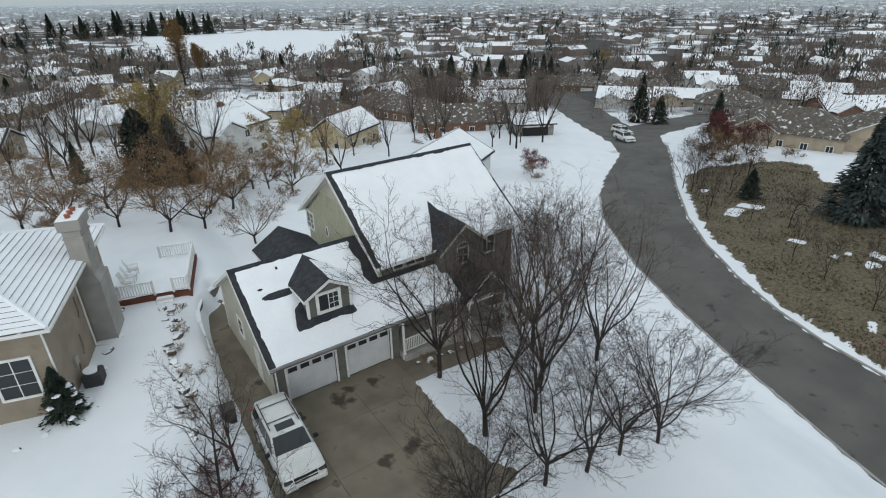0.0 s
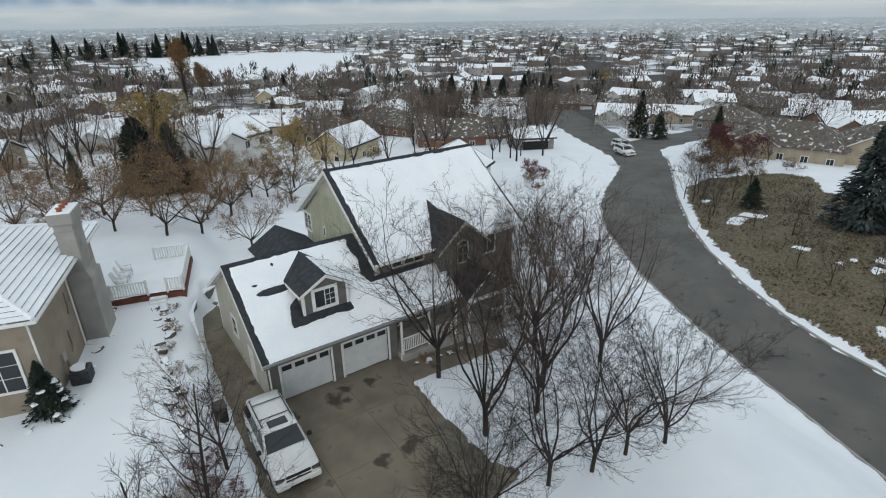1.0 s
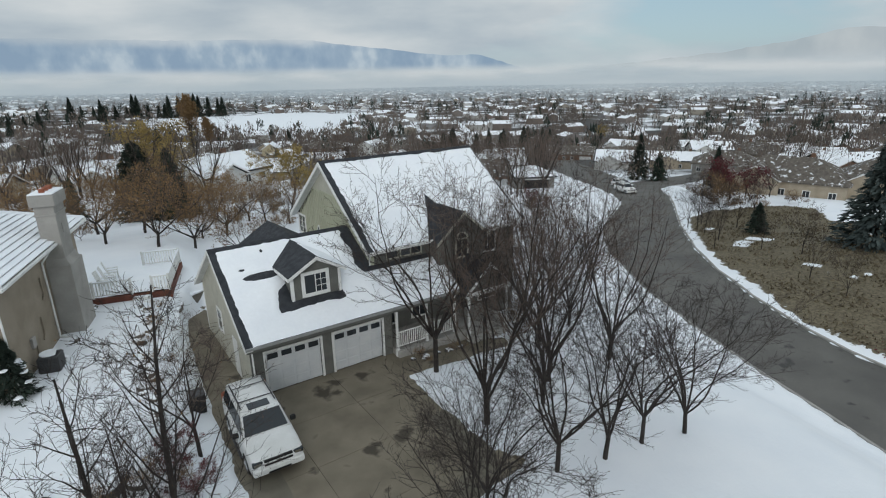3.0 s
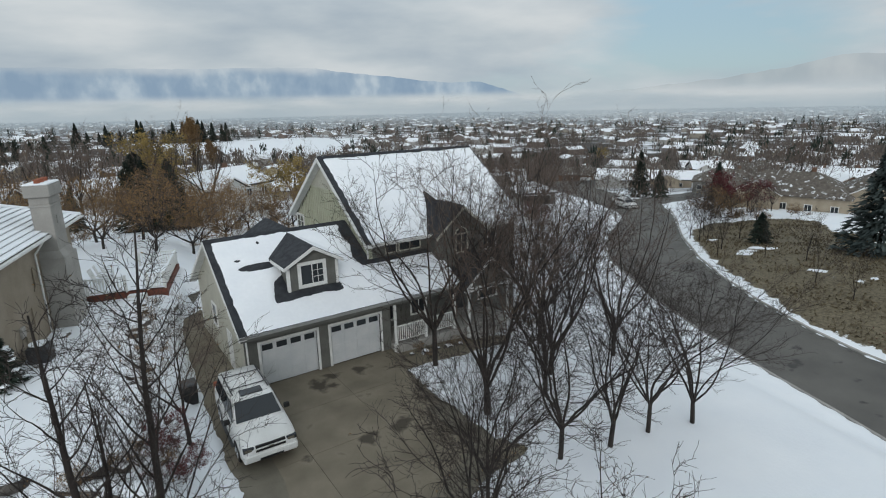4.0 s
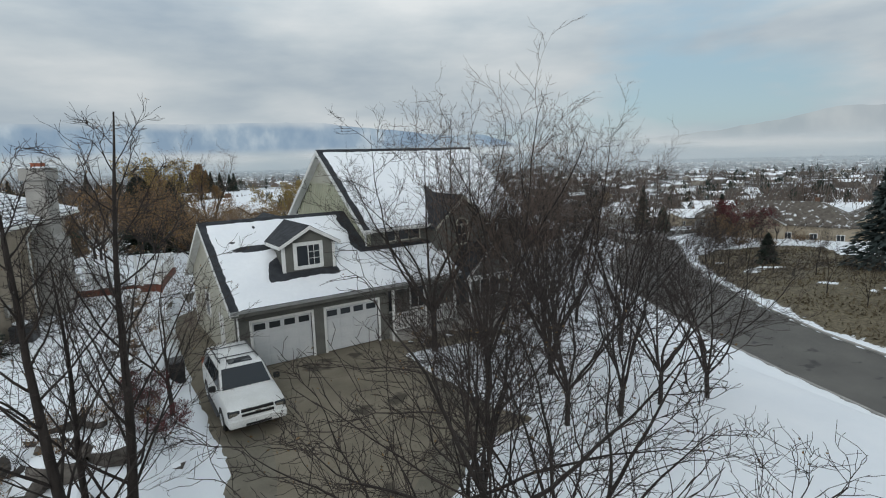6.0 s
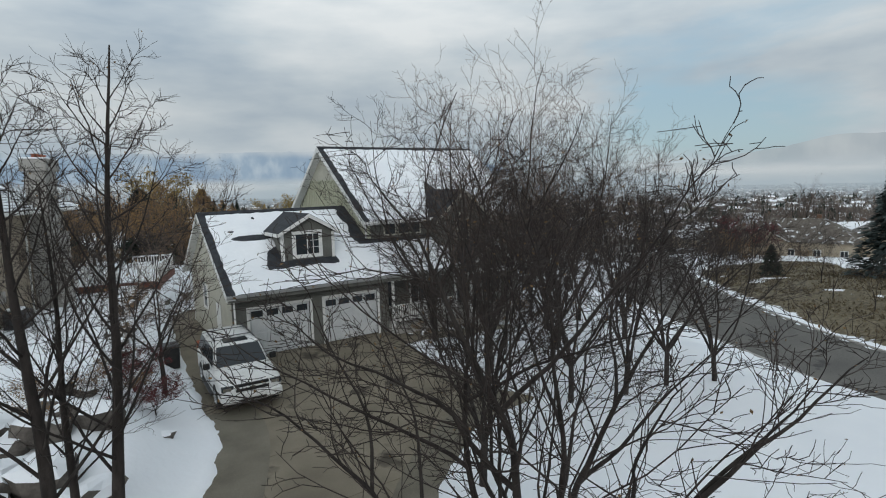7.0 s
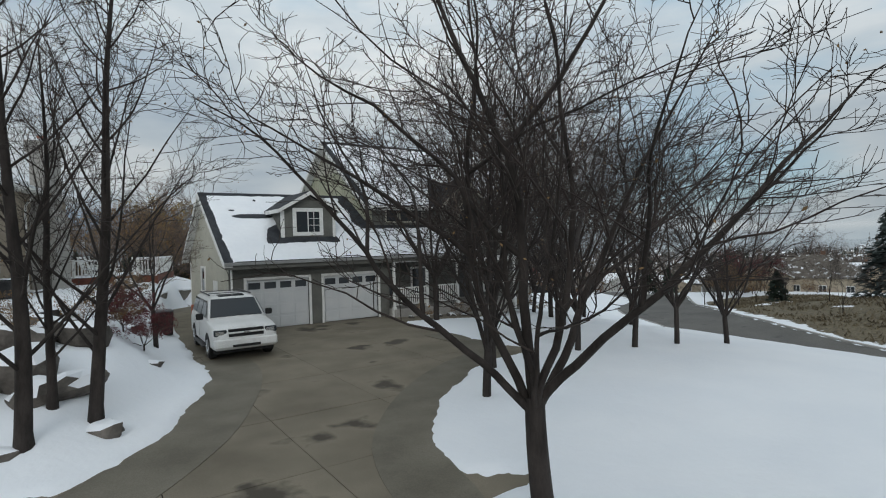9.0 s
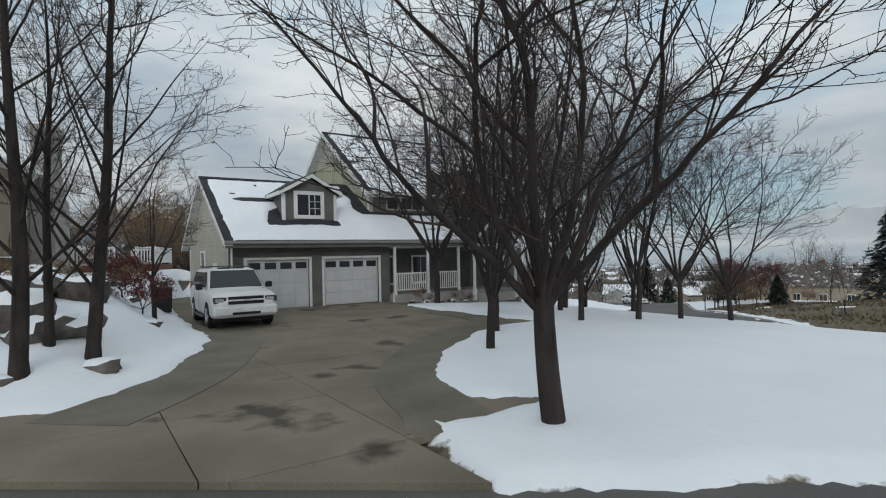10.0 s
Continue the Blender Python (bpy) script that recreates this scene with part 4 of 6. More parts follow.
# ---- trees ----
def tubes(name, lines, mat):
    """Tapered tubes along lines of (points, radii, sides), all in one mesh."""
    V, F, base = [], [], 0
    for pts, rad, sides in lines:
        p = np.asarray(pts, float)
        d = np.gradient(p, axis=0)
        d /= np.linalg.norm(d, axis=1)[:, None] + 1e-9
        ref = np.array((0.31, 0.87, 0.12)) if abs(d[0, 2]) > 0.5 else np.array((0.1, 0.2, 1.0))
        u = np.cross(d, ref)
        u /= np.linalg.norm(u, axis=1)[:, None] + 1e-9
        w = np.cross(d, u)
        a = np.arange(sides) * 2 * np.pi / sides
        ring = p[:, None] + (u[:, None] * np.cos(a)[None, :, None] + w[:, None] * np.sin(a)[None, :, None]) * np.asarray(rad)[:, None, None]
        V.append(ring.reshape(-1, 3))
        k = len(p)
        i = np.arange(k * sides).reshape(k, sides) + base
        j = np.roll(i, -1, axis=1)
        F.append(np.stack([i[:-1], j[:-1], j[1:], i[1:]], -1).reshape(-1, 4))
        base += k * sides
    V, F = np.concatenate(V), np.concatenate(F)
    me = bpy.data.meshes.new(name)
    me.vertices.add(len(V))
    me.vertices.foreach_set("co", V.ravel())
    me.loops.add(F.size)
    me.loops.foreach_set("vertex_index", F.ravel().astype(np.int32))
    me.polygons.add(len(F))
    me.polygons.foreach_set("loop_start", np.arange(0, F.size, 4, dtype=np.int32))
    me.polygons.foreach_set("use_smooth", np.ones(len(F), bool))
    me.update(calc_edges=True)
    me.materials.append(mat)
    return me


def grow(rng, p, d, length, r, steps, bend, lift, tip=0.35):
    pts, rad = [p], [r]
    d = d / np.linalg.norm(d)
    for k in range(steps):
        d = d + rng.normal(0, bend, 3) + np.array((0, 0, lift))
        d[2] = max(d[2], -0.04) if lift > 0 else d[2]
        d /= np.linalg.norm(d)
        p = p + d * length / steps
        pts.append(p)
        rad.append(r * (1 - (1 - tip) * (k + 1) / steps))
    return np.array(pts), np.array(rad)


def off_axis(rng, d, angle, turn=None):
    d = d / np.linalg.norm(d)
    u = np.cross(d, (0.3, 0.2, 1.0) if abs(d[2]) < 0.9 else (1.0, 0, 0))
    u /= np.linalg.norm(u)
    w = np.cross(d, u)
    t = rng.uniform(0, 2 * np.pi) if turn is None else turn
    return d * np.cos(angle) + (u * np.cos(t) + w * np.sin(t)) * np.sin(angle)


def along(pts, f):
    k = f * (len(pts) - 1)
    i = min(int(k), len(pts) - 2)
    return pts[i] + (pts[i + 1] - pts[i]) * (k - i), pts[i + 1] - pts[i]


def bare_tree(seed, height, fork, r, limbs, spread, leader=False, counts=(9, 8, 6), lift=0.05, wide=1.0, first=None):
    """Skeleton of a leafless tree: stem and limbs, then branches, branchlets and twigs."""
    rng = np.random.default_rng(seed)
    stem, crown = [], []
    sp, sr = grow(rng, np.array((0, 0, -0.25)), np.array((0.0, 0.0, 1.0)), (height * 0.93 if leader else fork) + 0.25, r, 14 if leader else 6, 0.025, 0.02, 0.12 if leader else 0.8)
    flare = sr.copy()
    flare[0] *= 1.35
    stem.append((sp, flare, 9))
    arms = []
    for tilt, azimuth, reach, thick in first or ():
        p, _ = along(sp, rng.uniform(0.8, 1.0))
        a, z = radians(tilt), radians(azimuth)
        d = np.array((math.sin(a) * math.cos(z), math.sin(a) * math.sin(z), math.cos(a)))
        lp, lr = grow(rng, p, d, reach, thick, 22, 0.095, lift, 0.1)
        stem.append((lp, lr, 8))
        arms.append((lp, lr, reach))
        for f in (0.34, 0.56):
            p, d0 = along(lp, f + rng.uniform(-0.05, 0.05))
            sub = reach * (0.78 - 0.5 * f) * rng.uniform(0.85, 1.15)
            bp, br = grow(rng, p, off_axis(rng, d0, radians(rng.uniform(30, 58))), sub, thick * (0.72 - 0.45 * f), 12, 0.12, lift, 0.12)
            stem.append((bp, br, 6))
            arms.append((bp, br, sub))
    for k in range(limbs):
        if leader:
            f = fork / height + (0.9 - fork / height) * (k + rng.uniform(0, 0.7)) / limbs
            p, d0 = along(sp, f)
            a = radians(rng.uniform(*spread))
            length = (height * (1 - f) * 0.62 + 0.8) * wide
            rr = r * 0.3 * (1 - 0.7 * f)
        else:
            f = rng.uniform(0.86, 1.0)
            p, d0 = along(sp, f)
            a = radians(rng.uniform(*spread))
            length = (height - fork) * rng.uniform(0.82, 1.05) * (1 + 0.25 * math.sin(a)) * wide
            rr = r * rng.uniform(0.34, 0.56)
        turn = 2.399 * k + rng.uniform(-0.5, 0.5)
        d = off_axis(rng, np.array((0, 0, 1.0)), a, turn)
        lp, lr = grow(rng, p, d, length, rr, 14, 0.06 if leader else 0.095, lift, 0.12)
        stem.append((lp, lr, 7))
        arms.append((lp, lr, length))
    if leader:
        arms.append((sp[7:], sr[7:], height * 0.45))
    for lp, lr, length in arms:
        n1 = max(3, round(counts[0] * length / (height * 0.75)))
        for k in range(n1):
            f = 0.24 + 0.76 * (k + rng.uniform(0, 0.8)) / n1
            p, d0 = along(lp, min(f, 0.99))
            l2 = length * (0.5 - 0.3 * f) * rng.uniform(0.75, 1.25)
            r2 = max(0.009, np.interp(f, np.linspace(0, 1, len(lr)), lr) * 0.45)
            bp, br = grow(rng, p, off_axis(rng, d0, radians(rng.uniform(28, 55))), l2, r2, 6, 0.15, lift * 1.2, 0.3)
            crown.append((bp, br, 4))
            for q in range(counts[1]):
                f2 = 0.15 + 0.85 * (q + rng.uniform(0, 0.9)) / counts[1]
                p2, d2 = along(bp, min(f2, 0.99))
                l3 = l2 * (0.55 - 0.25 * f2) * rng.uniform(0.6, 1.3)
                cp, cr = grow(rng, p2, off_axis(rng, d2, radians(rng.uniform(25, 60))), l3, max(0.0065, r2 * 0.45), 4, 0.2, lift, 0.6)
                crown.append((cp, cr, 3))
                for s in range(counts[2]):
                    f3 = 0.2 + 0.8 * (s + rng.uniform(0, 0.9)) / counts[2]
                    p3, d3 = along(cp, min(f3, 0.99))
                    l4 = rng.uniform(0.12, 0.38) * (0.6 + 0.06 * height)
                    tp, tr = grow(rng, p3, off_axis(rng, d3, radians(rng.uniform(25, 65))), l4, 0.0046, 3, 0.3, lift, 0.75)
                    crown.append((tp, tr, 3))
    return stem, crown


def tips(crown, n, rng):
    ends = [c[0][-1] for c in crown if c[2] == 3]
    pick = rng.choice(len(ends), min(n, len(ends)), replace=False)
    return np.array([ends[i] for i in pick])


def leaf_cloud(name, centres, size, rng, mat, per=3, droop=0.3):
    """Many small bent leaves, each its own pair of triangles."""
    n = len(centres) * per
    c = np.repeat(centres, per, 0) + rng.normal(0, size * 1.6, (n, 3))
    a = rng.normal(0, 1, (n, 3))
    a[:, 2] -= droop
    a /= np.linalg.norm(a, axis=1)[:, None]
    b = np.cross(a, rng.normal(0, 1, (n, 3)))
    b /= np.linalg.norm(b, axis=1)[:, None]
    s = size * rng.uniform(0.6, 1.4, (n, 1))
    V = np.stack([c - a * s, c + b * s * 0.5, c + a * s, c - b * s * 0.5 + np.cross(a, b) * s * 0.2], 1).reshape(-1, 3)
    F = np.arange(n * 4).reshape(n, 4)
    return mesh_of(name, V, F.tolist(), mat)


def tree_thing(label, stem, crown, bark=None, twig=None, leaves=None, group="", name="tree"):
    t = thing(name, label, "tree", group=group)
    put_mesh("trunk", tubes("trunk", stem, bark or BARK), t)
    put_mesh("crown", tubes("crown", crown, twig or TWIG), t)
    if leaves:
        put_mesh("leaves", leaves, t)
    return t


def stand(x, y, sink=0.0, turn=0.0, s=1.0):
    return pose(x, y, float(land(x, y)) - sink, 0, 0, turn) @ Matrix.Scale(s, 4)


def place_copy(ob, x, y, turn, s, label="", lean=0.0):
    c = copy_thing(ob, pose(x, y, float(land(x, y)), lean, 0, turn))
    c.scale = (s, s, s)
    if label:
        c["label"] = label
    return c


# the large tree in the lawn beside the drive
MAIN_BRANCHES = [(46, -32, 5.8, 0.07), (32, -15, 6.2, 0.066), (18, -60, 6.6, 0.06), (6, 160, 6.8, 0.08), (24, 140, 6.4, 0.066), (42, 148, 5.8, 0.058), (36, 210, 4.6, 0.042), (40, 62, 5.4, 0.048), (24, 265, 5.4, 0.046)]
st, cr = bare_tree(19, 8.6, 1.75, 0.165, 0, (8, 54), counts=(9, 6, 3), lift=0.03, first=MAIN_BRANCHES)
rng = np.random.default_rng(4)
big = tree_thing("large leafless tree with a forked dark trunk on the snowy lawn", st, cr, leaves=leaf_cloud("leaves", tips(cr, 520, rng), 0.022, rng, LEAF_BROWN, 1), group="bare trees on the lawn")
big.matrix_basis = pose(8.65, 5.31, 0.0, 0, -4.0, 0)
big.scale = (0.96, 0.96, 0.92)

# upright trees in the raised bed left of the drive
st, cr = bare_tree(21, 10.8, 1.5, 0.135, 22, (34, 58), leader=True, counts=(9, 5, 3), lift=0.05, wide=0.78)
left_a = tree_thing("tall upright leafless tree in a snowy rock bed", st, cr, leaves=leaf_cloud("leaves", tips(cr, 160, rng), 0.025, rng, LEAF_BROWN, 1), group="bare trees beside the drive")
left_a.matrix_basis = pose(4.02, 12.45, float(land(4.02, 12.45)) - 0.1) @ Matrix.Rotation(radians(3.6), 4, (0.56, 0.83, 0)) @ pose(0, 0, 0, 0, 0, 40) @ pose(0, 0, 0, -1.5, 2.0, 0)
st, cr = bare_tree(25, 9.6, 1.5, 0.145, 18, (34, 58), leader=True, counts=(9, 5, 3), lift=0.05, wide=0.85)
left_b = tree_thing("tall upright leafless tree in a snowy rock bed", st, cr, group="bare trees beside the drive")
left_b.matrix_basis = stand(3.0, 11.75, 0.1, 150)
c = place_copy(left_a, 3.35, 12.9, 230, 0.68, "slender leafless tree in a snowy rock bed")
st, cr = bare_tree(31, 5.4, 1.5, 0.085, 6, (22, 52), counts=(8, 7, 5), lift=0.05)
small_a = tree_thing("small round-headed leafless tree beside the drive", st, cr, twig=TWIG_RED, group="bare trees beside the drive")
small_a.matrix_basis = stand(5.9, 20.7, 0.05, 0)

# the grove across the lawn
st, cr = bare_tree(41, 6.8, 1.15, 0.105, 7, (12, 46), counts=(9, 7, 5), lift=0.05)
row_a = tree_thing("leafless forked tree standing in lawn snow", st, cr, group="bare trees on the lawn")
row_a.matrix_basis = stand(11.38, 9.92, 0, 30)
st, cr = bare_tree(43, 6.9, 1.4, 0.1, 8, (12, 48), counts=(9, 7, 5), lift=0.05)
row_b = tree_thing("leafless forked tree standing in lawn snow", st, cr, group="bare trees on the lawn")
row_b.matrix_basis = stand(16.75, 12.1, 0, 80)
st, cr = bare_tree(47, 11.6, 1.5, 0.15, 9, (8, 40), counts=(9, 6, 4), lift=0.055, wide=0.9)
row_c = tree_thing("dense leafless tree in front of the porch", st, cr, twig=TWIG_RED, group="bare trees on the lawn")
row_c.matrix_basis = stand(16.5, 15.95, 0, 10)
for x, y, turn, s, ob in ((13.2, 11.9, 200, 0.8, row_b), (18.9, 11.6, 20, 1.0, row_a), (21.0, 11.45, 130, 0.95, row_b), (23.3, 10.95, 260, 0.97, row_a), (21.4, 17.2, 75, 0.95, row_c), (23.8, 20.3, 300, 1.35, row_b),
                          (26.4, 17.4, 190, 0.9, row_c), (19.7, 15.8, 330, 1.1, row_a), (17.2, 20.9, 160, 1.4, row_b), (28.4, 22.2, 45, 0.75, row_c), (25.7, 23.6, 110, 0.8, row_c), (31.0, 26.2, 280, 0.9, row_a), (34.5, 30.0, 15, 0.85, row_b)):
    place_copy(ob, x, y, turn, s)

# conifers: whorls of drooping branches set with short needle sprays
def conifer(seed, height, radius, n, mat, label, size=0.16, power=0.85):
    rng = np.random.default_rng(seed)
    t = thing("conifer", label, "tree", group="conifers")
    put_mesh("trunk", tubes("trunk", [(np.array([(0, 0, -0.3), (0, 0, height * 0.5), (0, 0, height)]), np.array((height * 0.018, height * 0.01, 0.01)), 7)], BARK), t)
    f = rng.uniform(0, 1, n) ** 0.72
    arm = rng.integers(0, 9, n) * 0.7 + np.floor(f * height * 1.6) * 1.3
    rad = radius * (1 - f) ** power * (rng.uniform(0.25, 1, n) ** 0.45) * (0.82 + 0.3 * np.sin(arm * 5.1 + f * 20))
    ang = arm + rng.normal(0, 0.22, n)
    c = np.stack([rad * np.cos(ang), rad * np.sin(ang), height * (0.04 + 0.95 * (1 - (1 - f))) - rad * 0.28 + rng.normal(0, 0.06 * size / 0.16, n)], 1)
    out = np.stack([np.cos(ang), np.sin(ang), -0.25 + rng.normal(0, 0.3, n)], 1)
    side = np.cross(out, (0, 0, 1.0)) + rng.normal(0, 0.35, (n, 3))
    s = size * rng.uniform(0.7, 1.5, (n, 1)) * (0.6 + 0.6 * (1 - f[:, None]))
    V = np.stack([c - out * s * 0.7, c + side * s * 0.42, c + out * s * 1.3, c - side * s * 0.42], 1).reshape(-1, 3)
    put_mesh("crown", mesh_of("crown", V, np.arange(4 * n).reshape(n, 4).tolist(), mat), t)
    return t


fir = conifer(3, 9.0, 2.3, 2600, NEEDLE, "dark green conifer among the houses", 0.32)
spruce = conifer(5, 10.5, 3.3, 9000, NEEDLE_BLUE, "tall blue-grey spruce on the brown bank", 0.24)
pine = conifer(8, 7.0, 2.6, 2200, NEEDLE, "broad dark green conifer", 0.34)
column = conifer(12, 9.2, 2.9, 9000, NEEDLE, "broad columnar dark evergreen beside the white house", 0.26, 0.42)
column.matrix_basis = stand(10.2, 73.0)
fir.matrix_basis = stand(13.4, 71.6)
fir.scale = (1.25, 1.25, 0.92)
spruce.matrix_basis = stand(69.4, 18.9)
spruce.scale = (1.2, 1.2, 1.15)
pine.matrix_basis = stand(71.8, 31.4, 0, 0)
pine.scale = (0.62, 0.62, 0.55)
for x, y, turn, s, ob in ((66.0, 10.9, 80, 0.85, spruce), (3.5, 80.5, 60, 0.6, fir), (119, 77, 0, 0.95, pine), (77.0, 6.8, 20, 0.9, spruce), (14.5, 70.5, 200, 0.7, pine)):
    place_copy(ob, x, y, turn, s, lean=0.0)

# garden trees that keep brown leaves
def leafy(seed, height, r, mat, label, n=900, size=0.05, spread=(20, 65), counts=(8, 6, 4), per=2):
    rng = np.random.default_rng(seed)
    st, cr = bare_tree(seed, height, height * 0.2, r, 7, spread, counts=counts, lift=0.02)
    return tree_thing(label, st, cr, twig=TWIG_RED, leaves=leaf_cloud("leaves", tips(cr, n, rng), size, rng, mat, per), group="garden trees")


bronze = leafy(61, 5.2, 0.12, LEAF_BROWN, "spreading garden tree with bronze leaves still on", 1300, 0.06)
gold = leafy(63, 8.5, 0.13, LEAF_GOLD, "tall garden tree with dull golden leaves", 1500, 0.11, (16, 60), per=4)
red = leafy(65, 3.4, 0.07, LEAF_RED, "small ornamental tree with dark red leaves", 1100, 0.06, per=4)
shrub = leafy(67, 2.2, 0.04, LEAF_BROWN, "brown deciduous shrub in a garden", 600, 0.05, (20, 75), (7, 5, 3), per=2)
gold.matrix_basis = stand(13.2, 79.5)
gold.scale = (1.25, 1.25, 1.2)
bronze.matrix_basis = stand(5.2, 52.5)
red.matrix_basis = stand(55.2, 53.0)
red.scale = (0.95, 0.95, 0.95)
shrub.matrix_basis = stand(52.6, 50.5)
for x, y, turn, s, ob in ((8.6, 48.2, 50, 1.1, bronze), (11.6, 50.2, 120, 1.05, bronze), (14.5, 45.0, 300, 0.85, bronze), (1.5, 55.0, 200, 1.2, bronze), (-2.0, 60, 20, 1.1, bronze), (15.5, 55.5, 80, 1.15, bronze), (19.5, 62, 170, 1.0, bronze),
                          (8.5, 56.0, 33, 1.2, bronze), (22.8, 58.0, 260, 1.0, bronze), (94.0, 46.5, 10, 2.0, red), (90.9, 43.7, 70, 1.6, shrub), (97.0, 49.6, 150, 1.8, shrub), (86.0, 43.9, 20, 1.6, shrub), (88.3, 46.1, 200, 1.9, shrub), (92.1, 48.7, 310, 1.9, shrub), (84.2, 42.7, 90, 1.3, shrub), (5.0, 62.0, 300, 1.25, bronze), (17.0, 66.0, 10, 1.0, bronze), (26, 66, 40, 0.9, gold), (4.9, 19.2, 10, 0.42, red), (5.3, 17.9, 140, 0.36, red), (4.2, 18.3, 80, 0.5, shrub)):
    place_copy(ob, x, y, turn, s)
bare_far = tree_thing("leafless tree in a neighbouring garden", *bare_tree(71, 8.0, 1.6, 0.13, 7, (12, 42), counts=(7, 5, 3)), twig=TWIG_RED, group="garden trees")
bare_far.matrix_basis = stand(47.0, 79.0)
bare_far.scale = (1.1, 1.1, 1.1)
sapling = tree_thing("thin leafless sapling on the brown bank", *bare_tree(73, 4.2, 0.9, 0.05, 5, (15, 45), counts=(7, 5, 3)), twig=TWIG, group="saplings on the bank")
sapling.matrix_basis = stand(60.6, 30.4)
for x, y, turn, s in ((67.8, 35.7, 70, 1.0), (62.5, 26.4, 140, 0.8), (55.7, 19.0, 200, 0.95), (51.4, 11.0, 260, 1.1), (59.8, 9.7, 320, 0.9), (74.7, 40.1, 40, 1.1), (70.2, 38.1, 190, 1.2), (57.6, 13.6, 110, 0.7), (64.9, 32.3, 30, 1.3), (70.7, 39.7, 100, 1.4), (76.5, 41.7, 10, 1.5), (79.4, 42.9, 240, 1.5), (62.2, 22.4, 60, 1.1), (74.8, 35.3, 170, 1.3), (53.2, 15.3, 20, 0.9), (83.4, 37.4, 280, 1.5)):
    place_copy(sapling, x, y, turn, s)
# ---- neighbouring house with tiled hip roof, chimney, deck ----
NB = pose(0.6, 27.1, 0, 0, 0, -15.7)
nb = thing("house", "tan stucco house with a snowy tiled hip roof and tall chimney", "house", NB)
NE, NS, NL, NW = 6.6, 0.42, 12.4, 15.0            # eave height, pitch, length, width
NR = NE + NS * NL / 2
part("side_wall", box(-0.75, -0.55, 0.55, NL - 0.55, 0.2, NE - 0.1), STUCCO, nb, "weathered tan stucco wall")
part("front_wall", box(-NW + 0.5, -0.75, 0.55, 0.75, 0.2, NE - 0.1), STUCCO, nb)
part("back_wall", box(-NW + 0.5, -0.75, NL - 0.75, NL - 0.55, 0.2, NE - 0.1), STUCCO, nb)
part("side_wall", box(-NW + 0.3, -NW + 0.5, 0.55, NL - 0.55, 0.2, NE - 0.1), STUCCO, nb)
part("soffit", box(-NW, 0, 0, NL, NE - 0.16, NE - 0.1), WHITE, nb)
half = NL / 2
A, B, C, D = (0, 0, NE), (0, NL, NE), (-NW, NL, NE), (-NW, 0, NE)
E0, E1 = (-half, half, NR), (-NW + half, half, NR)
for pts in ([A, B, E0], [B, C, E1, E0], [C, D, E1], [D, A, E0, E1]):
    part("roof", prism(pts, (0, 0, -0.1)), BROWN_SHINGLE, nb, "tiled hip roof under snow")
n = 21
for k in range(n):
    a, b = k / n, (k + 1) / n
    lip = 0.055
    for face in range(4):
        def at_(f, along_, up=0.0):
            i = f * half
            ends = [((-i, i), (-i, NL - i)), ((-NW + i, NL - i), (-NW + i, i)), ((-NW + i, i), (-i, i)), ((-i, NL - i), (-NW + i, NL - i))][face]
            p = ends[0] if along_ == 0 else ends[1]
            return (p[0], p[1], NE + NS * i + up)
        if face == 1:
            continue
        quad = [at_(a, 0, lip + 0.05), at_(a, 1, lip + 0.05), at_(b, 1, 0.03), at_(b, 0, 0.03)]
        part("tile_course", prism(quad, (0, 0, -0.05)), ROOFSNOW, nb)
for p, q in ((A, E0), (B, E0)):
    part("hip_cap", rod(Vector(p) + Vector((0, 0, 0.06)), Vector(q) + Vector((0, 0, 0.08)), 0.11, 6), ROOFSNOW, nb)
for x0, x1, y0, y1 in ((-0.02, 0.12, 0, NL), (-NW, 0.12, -0.14, 0.0)):
    part("gutter", box(x0, x1, y0, y1, NE - 0.14, NE + 0.0, 0.02), WHITE, nb, "white metal gutter")
part("downspout", rod((-0.35, 0.1, NE - 0.15), (-0.5, 0.5, NE - 0.7), 0.05), WHITE, nb)
part("downspout", rod((-0.5, 0.5, NE - 0.7), (-0.5, 0.5, 1.6), 0.05), WHITE, nb)
part("downspout", rod((0.0, 6.0, NE - 0.15), (-0.5, 6.1, NE - 0.8), 0.05), WHITE, nb)
part("downspout", rod((-0.5, 6.1, NE - 0.8), (-0.5, 6.1, 1.7), 0.05), WHITE, nb)
part("downspout", rod((-0.5, 6.1, 1.75), (0.7, 5.9, 1.55), 0.05), WHITE, nb)
for y, z in ((5.4, 4.4), (4.4, 2.7), (3.2, 2.2)):
    bm = rod((-0.5, y, z + 0.9), (-0.5, y, z), 0.035)
    rod((-0.5, y, z), (-0.5, y - 0.25, z - 0.2), 0.035, bm=bm)
    part("conduit", bm, STUCCO, nb)
part("meter_box", box(-0.56, -0.42, 2.7, 3.1, 2.7, 3.2, 0.02), CHIMNEY, nb)
win = window(nb, (-2.1, 0.53, 4.0), 1.5, 2.0, "S", (1, 2), 0.12)
win = window(nb, (-4.6, 0.53, 4.0), 1.5, 2.0, "S", (1, 2), 0.12)
